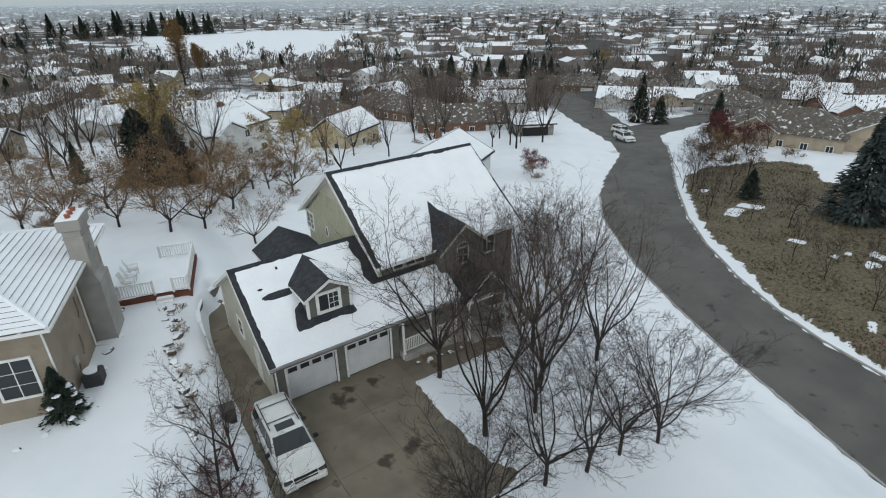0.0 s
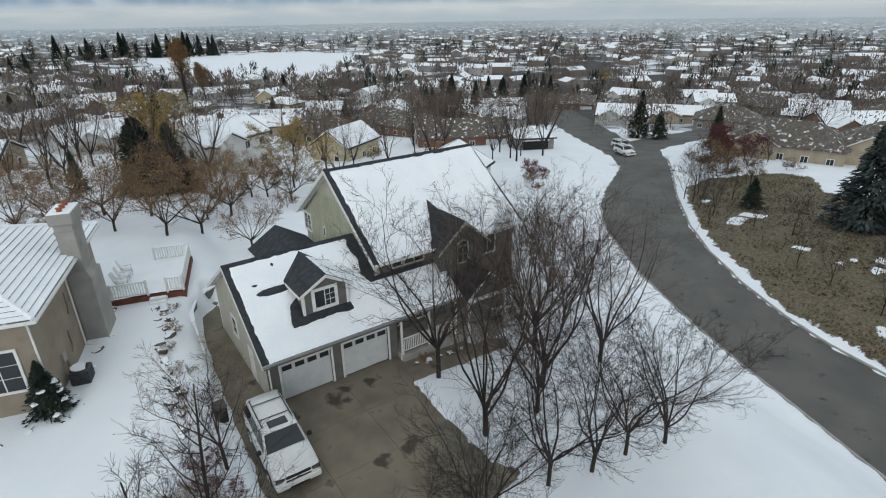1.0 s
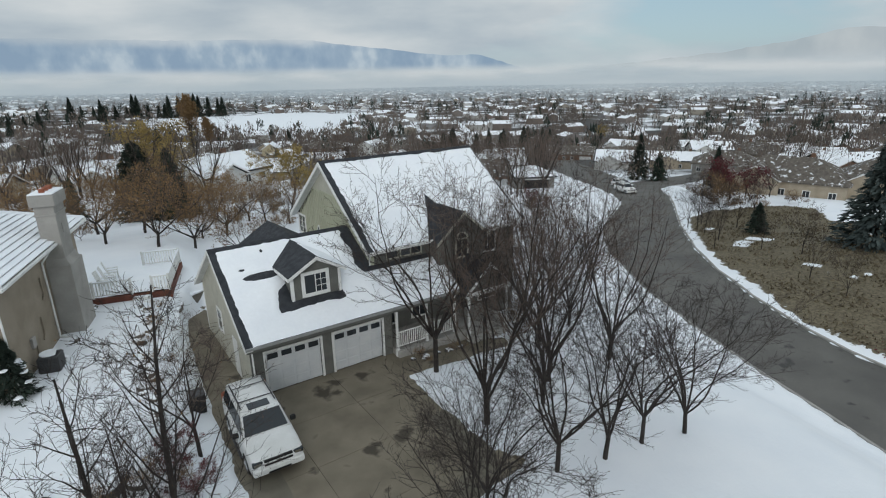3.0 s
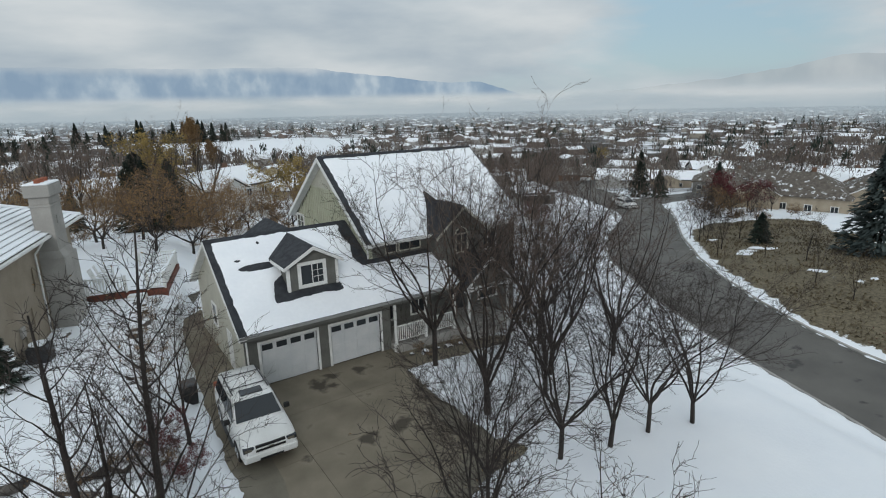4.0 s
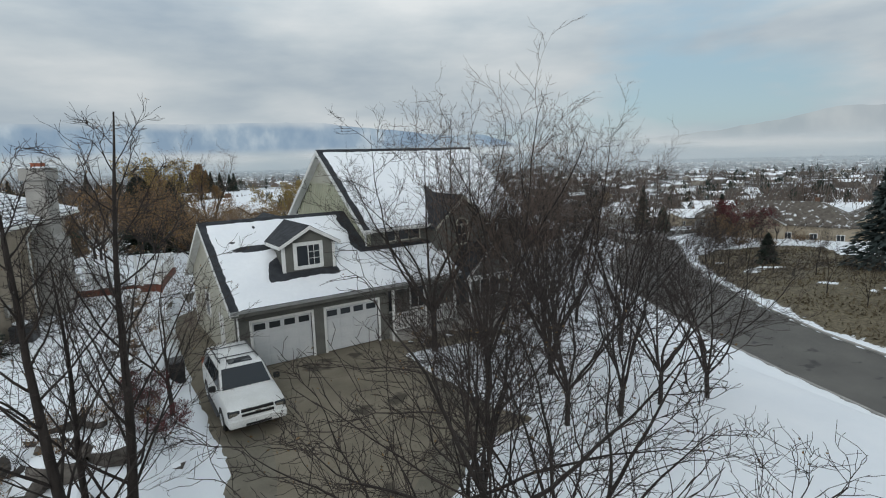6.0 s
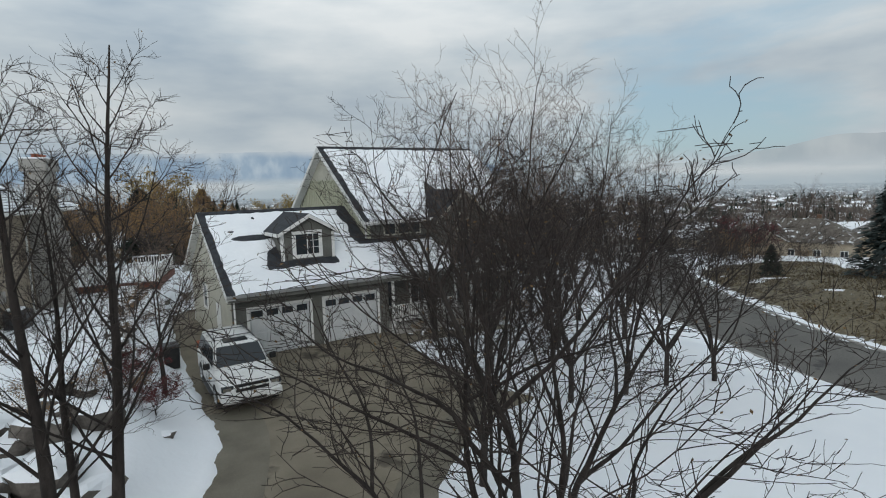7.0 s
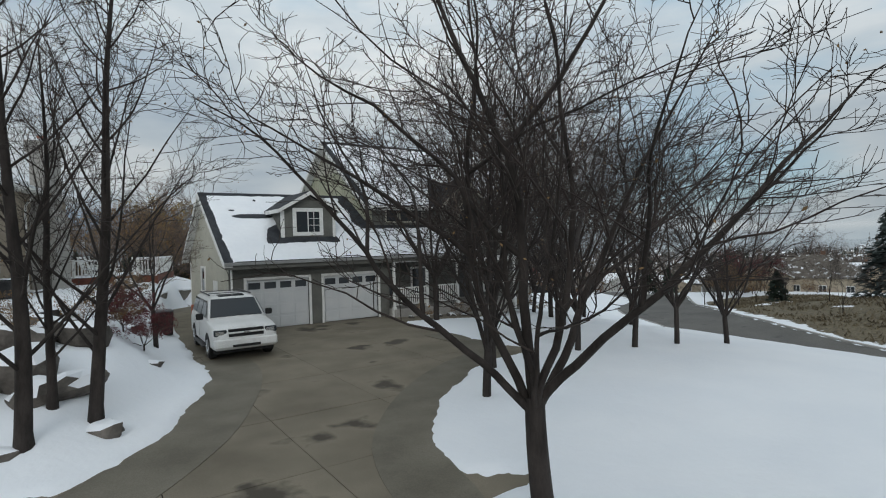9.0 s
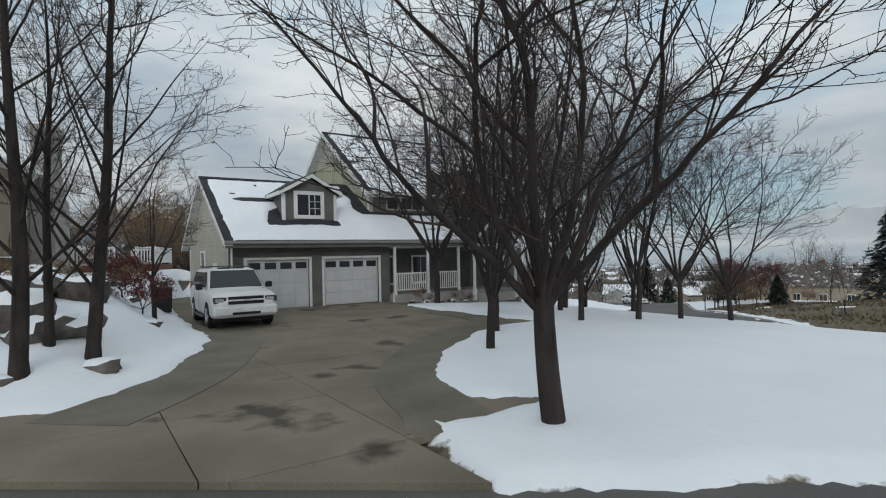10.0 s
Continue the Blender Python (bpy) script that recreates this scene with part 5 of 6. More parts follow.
# chimney: wide base, shoulders, stack, cap and three pots
ch = part("chimney", box(-0.55, 0.55, 6.6, 8.7, 0.3, 5.4, 0.03), CHIMNEY, nb, "grey stucco chimney with a flared cap")
part("shoulder", prism([(-0.55, 6.6, 5.4), (0.55, 6.6, 5.4), (0.32, 6.85, 5.75), (-0.55, 6.85, 5.75)], (0, 1.75, 0)), CHIMNEY, ch)
part("shaft", box(-0.55, 0.32, 6.85, 8.45, 5.74, 8.5, 0.02), CHIMNEY, ch)
part("band", box(-0.6, 0.38, 6.79, 8.51, 8.0, 8.12, 0.02), CHIMNEY, ch)
part("cap", box(-0.68, 0.46, 6.7, 8.6, 8.5, 9.1, 0.04), CHIMNEY, ch)
part("cap_snow", box(-0.66, 0.44, 6.72, 8.58, 9.09, 9.18, 0.04), ROOFSNOW, ch)
for y in (7.1, 7.65, 8.2):
    pot = rod((-0.1, y, 9.1), (-0.1, y, 9.32), 0.15, 12, r2=0.12)
    rod((-0.1, y, 9.32), (-0.1, y, 9.36), 0.16, 12, bm=pot)
    part("chimney_pot", pot, TERRACOTTA, ch, "terracotta chimney pot")
part("cricket", box(0.32, 0.36, 7.4, 7.9, 7.0, 7.5, 0.015), CHIMNEY, ch)

# air conditioner and clipped conifer at the wall
ac = thing("air_conditioner", "dark grey outdoor air-conditioning unit with snow on top", "air conditioner", NB @ pose(0.15, 2.5, float(land(1.4, 29.4))))
part("casing", box(-0.42, 0.42, -0.42, 0.42, 0.02, 0.82, 0.04), DARKMETAL, ac)
for k in range(9):
    z = 0.12 + k * 0.075
    part("louvre", box(-0.435, 0.435, -0.435, 0.435, z, z + 0.02), DARKMETAL, ac)
part("fan_guard", rod((0, 0, 0.82), (0, 0, 0.86), 0.34, 18), RUBBER, ac)
part("snow_cap", prism([(0.4 * math.cos(a), 0.4 * math.sin(a), 0.861) for a in (math.pi * k / 9 for k in range(3, 17))], (0, 0, 0.05)), ROOFSNOW, ac)
dwarf = conifer(15, 2.9, 1.15, 5200, NEEDLE, "clipped conical dwarf conifer with clumps of snow", 0.085)
dwarf.matrix_basis = stand(0.05, 27.5)
rng = np.random.default_rng(9)
for k in range(9):
    f = rng.uniform(0.12, 0.6)
    a = rng.uniform(-2.6, 0.4)
    r = 1.0 * (1 - f)
    bm = bmesh.new()
    bmesh.ops.create_icosphere(bm, subdivisions=2, radius=1.0)
    for v in bm.verts:
        v.co = Vector((v.co.x * 0.24, v.co.y * 0.16, v.co.z * 0.07)) * (0.8 + 0.5 * noise.noise(v.co * 2 + Vector((k, 0, 0))))
    part("snow_clump", bm, ROOFSNOW, dwarf, at=pose(r * math.cos(a), r * math.sin(a), 2.9 * f, 0, 0, math.degrees(a) + 90))

# deck
DZ = 2.05
deck = thing("deck", "raised timber deck with white railings under deep snow", "deck", NB)
part("deck_boards", box(0.0, 4.3, 10.5, 16.3, DZ - 0.14, DZ - 0.02), DECKRED, deck)
snow_on("deck_snow", deck, (0.05, 10.55, DZ - 0.02), (1, 0, 0), (0, 1, 0), 4.2, 5.7, lambda a, b: np.minimum.reduce([a, 4.2 - a, b, 5.7 - b]) + 0.1, 0.2, 0.12)
for x0, x1, y0, y1 in ((0.0, 4.3, 10.44, 10.5), (4.3, 4.36, 10.44, 16.3)):
    part("skirt", box(x0, x1, y0, y1, 1.1, DZ - 0.02), DECKRED, deck, "red-brown stained skirt board")


def deck_rail(p, q):
    p, q = Vector((*p, DZ)), Vector((*q, DZ))
    d = (q - p)
    L = d.length
    turn = math.degrees(math.atan2(d.y, d.x))
    m = pose(p.x, p.y, p.z, 0, 0, turn)
    rl = part("deck_railing", box(0, L, -0.06, 0.06, 0.92, 0.97, 0.01), WHITE, deck, "white railing with snow on the handrail", at=m)
    part("bottom_rail", box(0, L, -0.025, 0.025, 0.1, 0.16), WHITE, rl)
    part("rail_snow", box(0.02, L - 0.02, -0.05, 0.05, 0.971, 1.01, 0.012), ROOFSNOW, rl)
    k = max(1, round(L / 0.16))
    for i in range(k):
        x = L * (i + 0.5) / k
        part("baluster", box(x - 0.025, x + 0.025, -0.02, 0.02, 0.16, 0.92), WHITE, rl)
    for x in (0, L):
        part("rail_post", box(x - 0.06, x + 0.06, -0.06, 0.06, -0.6, 1.04, 0.01), WHITE, rl)


deck_rail((0.1, 10.55), (2.15, 10.55))
deck_rail((3.3, 10.55), (4.25, 10.55))
deck_rail((4.25, 10.6), (4.25, 16.2))
deck_rail((1.9, 16.25), (4.2, 16.25))
for k in range(3):
    part("step", box(2.2, 3.25, 10.44 - 0.3 * (k + 1), 10.44 - 0.3 * k - 0.01, 0.9, DZ - 0.17 * (k + 1), 0.015), WHITE, deck)
    part("step_snow", box(2.25, 3.2, 10.46 - 0.3 * (k + 1), 10.44 - 0.3 * k - 0.02, DZ - 0.17 * (k + 1) - 0.005, DZ - 0.17 * (k + 1) + 0.06, 0.02), ROOFSNOW, deck)


# stacked garden furniture on the deck under snow
def garden_chair(x, y, turn):
    c = thing("garden_chair", "white slatted garden chair folded back, dusted with snow", "chair", NB @ pose(x, y, DZ + 0.02, 0, 0, turn), "chairs on the deck")
    part("seat", box(-0.28, 0.28, -0.28, 0.3, 0.38, 0.43, 0.01), WHITE, c)
    for k in range(5):
        part("slat", prism([(-0.26 + 0.11 * k, 0.3, 0.4), (-0.18 + 0.11 * k, 0.3, 0.4), (-0.18 + 0.11 * k, 0.55, 1.15), (-0.26 + 0.11 * k, 0.55, 1.15)], (0, 0.02, 0)), WHITE, c)
    for sx in (-1, 1):
        for sy in (-0.25, 0.26):
            part("leg", box(sx * 0.27 - 0.025, sx * 0.27 + 0.025, sy - 0.025, sy + 0.025, 0, 0.4), WHITE, c)
        part("armrest", box(sx * 0.3 - 0.05, sx * 0.3 + 0.05, -0.3, 0.36, 0.58, 0.62, 0.01), WHITE, c)
        part("arm_post", box(sx * 0.3 - 0.02, sx * 0.3 + 0.02, -0.28, -0.24, 0.4, 0.58), WHITE, c)
    part("seat_snow", box(-0.27, 0.27, -0.27, 0.26, 0.431, 0.49, 0.025), ROOFSNOW, c)


for x, y, t in ((0.45, 12.2, 80), (0.5, 13.2, 95), (0.45, 14.3, 100)):
    garden_chair(x, y, t)
# ---- parked white sport utility vehicle: front towards -y, built about its own middle ----
def suv(at, label):
    car = thing("car", label, "car", at)
    # cross-sections along the length: y, half width, sill, belt height
    L = [(-2.56, 0.78, 0.52, 0.80), (-2.50, 0.90, 0.42, 0.98), (-2.38, 0.97, 0.36, 1.06), (-1.9, 1.0, 0.34, 1.12), (-1.25, 1.005, 0.34, 1.16), (-1.05, 1.005, 0.34, 1.2), (0.0, 1.005, 0.34, 1.22), (1.6, 1.005, 0.34, 1.23), (2.35, 0.985, 0.36, 1.22), (2.52, 0.95, 0.45, 1.2), (2.56, 0.86, 0.55, 1.1)]
    V, F = [], []
    for y, w, s, b in L:
        top = b + 0.03
        prof = [(-w * 0.9, s), (-w, s + 0.12), (-w, b - 0.22), (-w * 0.975, b - 0.05), (-w * 0.92, b), (-w * 0.45, top), (0, top + 0.012), (w * 0.45, top), (w * 0.92, b), (w * 0.975, b - 0.05), (w, b - 0.22), (w, s + 0.12), (w * 0.9, s)]
        V += [(x, y, z) for x, z in prof]
    k = 13
    for i in range(len(L) - 1):
        for j in range(k):
            a, b = i * k + j, i * k + (j + 1) % k
            F.append((a, b, b + k, a + k))
    F += [tuple(range(k))[::-1], tuple(range((len(L) - 1) * k, len(L) * k))]
    me = mesh_of("body", V, F, CARPAINT, False)
    body = put_mesh("body", me, car, "glossy white bodywork with frost and snow")
    # cabin
    C = [(-1.12, 0.86, 1.2, 1.22), (-0.42, 0.77, 1.2, 1.83), (0.3, 0.76, 1.2, 1.88), (1.7, 0.76, 1.2, 1.87), (2.3, 0.75, 1.2, 1.83), (2.5, 0.82, 1.2, 1.24)]
    V, F = [], []
    for y, w, s, t in C:
        lw = 0.93
        V += [(-lw, y, s), (-w, y, t - 0.05), (-w * 0.9, y, t), (0, y, t + 0.025), (w * 0.9, y, t), (w, y, t - 0.05), (lw, y, s)]
    k = 7
    for i in range(len(C) - 1):
        for j in range(k - 1):
            a = i * k + j
            F.append((a, a + 1, a + 1 + k, a + k))
    F += [tuple(range(k))[::-1], tuple(range((len(C) - 1) * k, len(C) * k))]
    put_mesh("cabin", mesh_of("cabin", V, F, CARPAINT, False), car)

    def pane(name, pts, push, label=""):
        part(name, prism(pts, push), GLASS, car, label)
    pane("windscreen", [(-0.83, -1.09, 1.245), (0.83, -1.09, 1.245), (0.71, -0.47, 1.775), (-0.71, -0.47, 1.775)], (0, -0.025, 0.03), "dark tinted windscreen")
    pane("rear_window", [(0.72, 2.48, 1.32), (-0.72, 2.48, 1.32), (-0.66, 2.35, 1.74), (0.66, 2.35, 1.74)], (0, 0.03, 0.01))
    for sx in (-1, 1):
        for y0, y1, y2, y3 in ((-0.92, 0.1, 0.1, -0.38), (0.2, 1.15, 1.12, 0.2), (1.25, 2.2, 2.1, 1.24)):
            pane("side_window", [(sx * 0.935, y0, 1.27), (sx * 0.935, y1, 1.27), (sx * 0.80, y2, 1.75), (sx * 0.80, y3, 1.75)], (sx * 0.012, 0, 0.004), "dark tinted side window")
        part("roof_rail", box(sx * 0.68 - 0.025, sx * 0.68 + 0.025, -0.1, 2.0, 1.9, 1.945, 0.012), DARKMETAL, car)
        m = part("mirror", box(sx * 1.12 - 0.11, sx * 1.12 + 0.11, -0.92, -0.78, 1.2, 1.4, 0.03), RUBBER, car, "dark door mirror")
        part("mirror_glass", box(sx * 1.12 - 0.09, sx * 1.12 + 0.09, -0.778, -0.77, 1.22, 1.38), CHROME, m)
        part("headlight", box(sx * 0.76 - 0.19, sx * 0.76 + 0.19, -2.53, -2.36, 0.82, 1.01, 0.025), GLASS, car, "clear headlight")
        part("headlight_lens", box(sx * 0.76 - 0.15, sx * 0.76 + 0.1, -2.54, -2.529, 0.86, 0.97), CHROME, car)
        part("tail_light", box(sx * 0.88 - 0.08, sx * 0.88 + 0.08, 2.5, 2.57, 0.95, 1.4, 0.02), TERRACOTTA, car)
        part("fog_light", rod((sx * 0.72, -2.56, 0.56), (sx * 0.72, -2.59, 0.56), 0.06, 12), CHROME, car)
        part("running_board", box(sx * 0.98 - 0.1, sx * 0.98 + 0.1, -1.0, 1.1, 0.3, 0.36, 0.015), DARKMETAL, car)
        for y in (0.12, 1.15):
            part("door_handle", box(sx * 1.01 - 0.015, sx * 1.01 + 0.015, y - 0.22, y - 0.05, 1.03, 1.07, 0.006), CARPAINT, car)
            part("door_seam", box(sx * 1.006 - 0.003, sx * 1.006 + 0.003, y, y + 0.012, 0.5, 1.2), RUBBER, car)
        for y in (-1.55, 1.42):
            arch = [(sx * 0.985, y + 0.47 * math.cos(a), 0.4 + 0.45 * math.sin(a)) for a in (math.pi * q / 12 for q in range(13))]
            part("wheel_arch", prism(arch, (sx * 0.025, 0, 0)), RUBBER, car)
            tyre = rod((sx * 0.74, y, 0.4), (sx * 1.0, y, 0.4), 0.4, 24)
            bmesh.ops.bevel(tyre, geom=[e for e in tyre.edges if len(e.link_faces) == 2 and any(len(f.verts) > 4 for f in e.link_faces)], offset=0.04, segments=2, affect="EDGES")
            wh = part("wheel", tyre, RUBBER, car, "black tyre with alloy rim")
            part("rim", rod((sx * 0.99, y, 0.4), (sx * 1.012, y, 0.4), 0.25, 20), CHROME, wh)
            for q in range(5):
                a = 2 * math.pi * q / 5
                part("spoke", rod((sx * 1.015, y, 0.4), (sx * 1.018, y + 0.23 * math.cos(a), 0.4 + 0.23 * math.sin(a)), 0.03, 5), CHROME, wh)
    part("roof_bar", box(-0.66, 0.66, 0.35, 0.41, 1.925, 1.95, 0.01), DARKMETAL, car)
    part("roof_bar", box(-0.66, 0.66, 1.5, 1.56, 1.925, 1.95, 0.01), DARKMETAL, car)
    part("sunroof", box(-0.42, 0.42, -0.28, 0.18, 1.86, 1.908, 0.01), GLASS, car, "dark glass sunroof")
    part("upper_grille", box(-0.53, 0.53, -2.565, -2.45, 0.93, 1.02, 0.01), RUBBER, car)
    part("lower_grille", box(-0.53, 0.53, -2.57, -2.45, 0.78, 0.88, 0.01), RUBBER, car)
    part("grille_bar", box(-0.55, 0.55, -2.585, -2.46, 0.88, 0.93, 0.01), CARPAINT, car)
    part("badge", box(-0.09, 0.09, -2.592, -2.584, 0.885, 0.925), CHROME, car)
    bump = part("front_bumper", box(-0.96, 0.96, -2.6, -2.3, 0.42, 0.74, 0.06), CARPAINT, car)
    part("air_intake", box(-0.42, 0.42, -2.612, -2.59, 0.46, 0.54, 0.005), RUBBER, bump)
    part("number_plate", box(-0.16, 0.16, -2.615, -2.6, 0.56, 0.7, 0.004), WHITE, bump)
    part("rear_bumper", box(-0.95, 0.95, 2.4, 2.62, 0.42, 0.72, 0.06), CARPAINT, car)
    part("underbody", box(-0.9, 0.9, -2.2, 2.3, 0.24, 0.5), RUBBER, car)
    for sx in (-1, 1):
        part("wiper", rod((sx * 0.1, -1.12, 1.26), (sx * 0.1 + 0.45, -0.98, 1.345), 0.012, 5), RUBBER, car)
    snow_on("hood_snow", car, (-0.85, -2.3, 1.095), (1, 0, 0), (0, 1, 0.085), 1.7, 1.1, lambda a, b: np.minimum.reduce([a, 1.7 - a, b, 1.1 - b]) - 0.25 + 0.3 * wobble(a, b, 2.0, 1.0), 0.07, 0.02, "thin frosted snow")
    return car


suv(pose(8.24, 20.5, 0.0, 0, 0, -2.0), "white sport utility vehicle with roof rails parked beside the garage")
for x, y, t in ((98.5, 71.5, 35), (92.4, 66.2, 30)):
    suv(pose(x, y, float(land(x, y)), 0, 0, t - 50), "white sport utility vehicle parked at the kerb")

# wheeled bin beside the drive
bin_ = thing("wheeled_bin", "black wheeled refuse bin in the snow", "bin", pose(6.55, 24.2, float(land(6.55, 24.2)) - 0.1))
part("bin_body", prism([(-0.27, -0.3, 0.05), (0.27, -0.3, 0.05), (0.3, -0.34, 0.95), (-0.3, -0.34, 0.95)], (0, 0.62, 0)), RUBBER, bin_)
part("lid", box(-0.32, 0.32, -0.38, 0.34, 0.95, 1.03, 0.03), DARKMETAL, bin_)
# ---- houses of the neighbourhood ----
def town_house(name_label, w, d, h, roof, wall_mat, roof_mat=None, snow=True, hip=False, storeys=1, garage=False, cross=False, opening=False):
    """A house about its own middle, ridge along x, front towards -y."""
    o = thing("house", name_label, "house", group="houses of the neighbourhood")
    e = 0.5
    rm = roof_mat or SHINGLE
    part("wall", prism([(-w / 2, -d / 2, -2.0), (w / 2, -d / 2, -2.0), (w / 2, d / 2, -2.0), (-w / 2, d / 2, -2.0)], (0, 0, h + 2.0)), wall_mat, o)
    x0, y0 = w / 2 + e, d / 2 + e
    rx = x0 - (y0 * 0.9 if hip else 0)
    A, B, C, D, P, Q = (-x0, -y0, h), (x0, -y0, h), (x0, y0, h), (-x0, y0, h), (-rx, 0, h + roof), (rx, 0, h + roof)
    faces = [[A, B, Q, P], [C, D, P, Q]] + ([[B, C, Q], [D, A, P]] if hip else [])
    for f in faces:
        part("roof", prism([Vector(p) + Vector((0, 0, 0.03)) for p in f], (0, 0, -0.2)), rm, o)
        if snow:
            m = sum((Vector(p) for p in f), Vector()) / len(f)
            inner = [m + (Vector(p) - m) * 0.955 + Vector((0, 0, 0.035)) for p in f]
            part("roof_snow", prism(inner, (0, 0, 0.1)), ROOFSNOW, o)
    if not hip:
        for sx in (-1, 1):
            part("gable", prism([(sx * (w / 2 - 0.01), -d / 2, h - 0.05), (sx * (w / 2 - 0.01), d / 2, h - 0.05), (sx * (w / 2 - 0.01), 0, h + roof * d / 2 / y0 - 0.15)], (-sx * 0.15, 0, 0)), wall_mat, o)
            for sy in (-1, 1):
                part("bargeboard", prism([(sx * x0, sy * y0, h - 0.17), (sx * x0, sy * y0, h + 0.03), (sx * x0, 0, h + roof + 0.03), (sx * x0, 0, h + roof - 0.17)], (sx * 0.04, 0, 0)), WHITE, o)
    rows = [] if opening else [1.4] if storeys == 1 else [1.4, 4.2]
    for z in rows:
        k = max(2, int(w / 3.2))
        for i in range(k):
            x = -w / 2 + w * (i + 0.5) / k
            if garage and z < 2 and i >= k - 2:
                continue
            for sy in (-1, 1):
                wd = part("window", box(x - 0.6, x + 0.6, sy * d / 2 - 0.06, sy * d / 2 + 0.06, z - 0.6, z + 0.65, 0), WHITE, o)
                part("pane", box(x - 0.5, x + 0.5, sy * d / 2 - 0.075, sy * d / 2 + 0.075, z - 0.5, z + 0.55, 0), GLASS, wd)
                part("sash_bar", box(x - 0.03, x + 0.03, sy * d / 2 - 0.085, sy * d / 2 + 0.085, z - 0.5, z + 0.55, 0), WHITE, wd)
        for sx in (-1, 1):
            for y in (-d / 5, d / 5):
                wd = part("window", box(sx * w / 2 - 0.06, sx * w / 2 + 0.06, y - 0.55, y + 0.55, z - 0.6, z + 0.65), WHITE, o)
                part("pane", box(sx * w / 2 - 0.075, sx * w / 2 + 0.075, y - 0.45, y + 0.45, z - 0.5, z + 0.55), GLASS, wd)
    if garage:
        x = w / 2 - 2.9
        part("garage_door", box(x - 2.4, x + 2.4, -d / 2 - 0.06, -d / 2 + 0.02, -0.1, 2.2), DOOR_WHITE, o)
    if cross:
        cw, cd = w * 0.2, 1.6
        part("wing", prism([(-w * 0.22 - cw, -d / 2 - cd, -2.0), (-w * 0.22 + cw, -d / 2 - cd, -2.0), (-w * 0.22 + cw, -d / 2 - cd, h), (-w * 0.22, -d / 2 - cd, h + roof * 0.62), (-w * 0.22 - cw, -d / 2 - cd, h)], (0, cd + d * 0.3, 0)), wall_mat, o)
        for sx in (-1, 1):
            x1 = -w * 0.22 + sx * (cw + 0.4)
            f = [(x1, -d / 2 - cd - 0.4, h - 0.08), (-w * 0.22, -d / 2 - cd - 0.4, h + roof * 0.66), (-w * 0.22, 0, h + roof * 0.66), (x1, 0, h - 0.08)]
            part("roof", prism(f, (0, 0, 0.16)), rm, o)
            if snow:
                part("roof_snow", prism([Vector(p) + Vector((0, 0, 0.165)) for p in f], (0, 0, 0.09)), ROOFSNOW, o)
            part("bargeboard", prism([Vector(f[0]) + Vector((0, -0.03, 0)), Vector(f[1]) + Vector((0, -0.03, 0)), Vector(f[1]) + Vector((0, -0.03, 0.2)), Vector(f[0]) + Vector((0, -0.03, 0.2))], (0, 0.028, 0)), WHITE, o)
    if opening:
        # flat black panel on the solid wall; its colour stands for the shaded inside
        part("garage_opening", box(-2.6, 2.6, -d / 2 - 0.02, -d / 2 + 0.1, -0.3, 2.3), RUBBER, o, "flat black panel painted as the dark open garage doorway")
        part("lintel", box(-2.8, 2.8, -d / 2 - 0.07, -d / 2 + 0.02, 2.3, 2.55, 0.01), WHITE, o)
        return o
    part("chimney", box(w * 0.15, w * 0.15 + 0.7, 0.4, 1.1, h, h + roof + 0.7, 0.03), BRICK, o)
    return o


def set_down(o, x, y, turn, drop=0.0):
    o.matrix_basis = pose(x, y, float(land(x, y)) - drop, 0, 0, turn)
    return o


protos = {
    "white": town_house("white two-storey house with a snowy cross-gabled roof", 13, 9, 5.4, 2.4, PALE_WALL, storeys=2, cross=True),
    "tan": town_house("tan house with a snow-covered gabled roof", 17, 9, 3.0, 2.3, TAN_WALL, cross=True, garage=True),
    "grey": town_house("grey house with a snow-dusted hip roof", 16, 11, 3.0, 3.0, GREY_WALL, BROWN_SHINGLE, snow=False, hip=True, garage=True),
    "yellow": town_house("cream-yellow house with a steep snowy gable roof", 11, 8, 3.6, 3.0, YELLOW_WALL),
    "brick": town_house("brown brick house with a snowy gabled roof", 15, 10, 3.0, 2.6, BRICK, cross=True),
    "pale": town_house("pale-sided house with white snowy roof and garage", 15, 10, 3.0, 2.8, PALE_WALL, garage=True, cross=True),
    "stone": town_house("taupe stone house with a brown hip roof", 19, 12, 3.4, 3.6, TAN_WALL, BROWN_SHINGLE, snow=False, hip=True, cross=True),
    "long": town_house("long tan house with a snowy roof and garage", 25, 10, 3.2, 2.6, TAN_WALL, garage=True, cross=True),
    "brown": town_house("brown timber house with a bare brown shingle roof", 20, 11, 3.0, 3.0, BRICK, BROWN_SHINGLE, snow=False, garage=True),
    "carport": town_house("small dark garage with a snowy hip roof", 7.5, 7, 2.9, 1.7, GREY_WALL, hip=True, opening=True),
    "hip": town_house("tan house with a snowy hip roof", 15, 10, 3.0, 2.3, TAN_WALL, hip=True, garage=True),
}
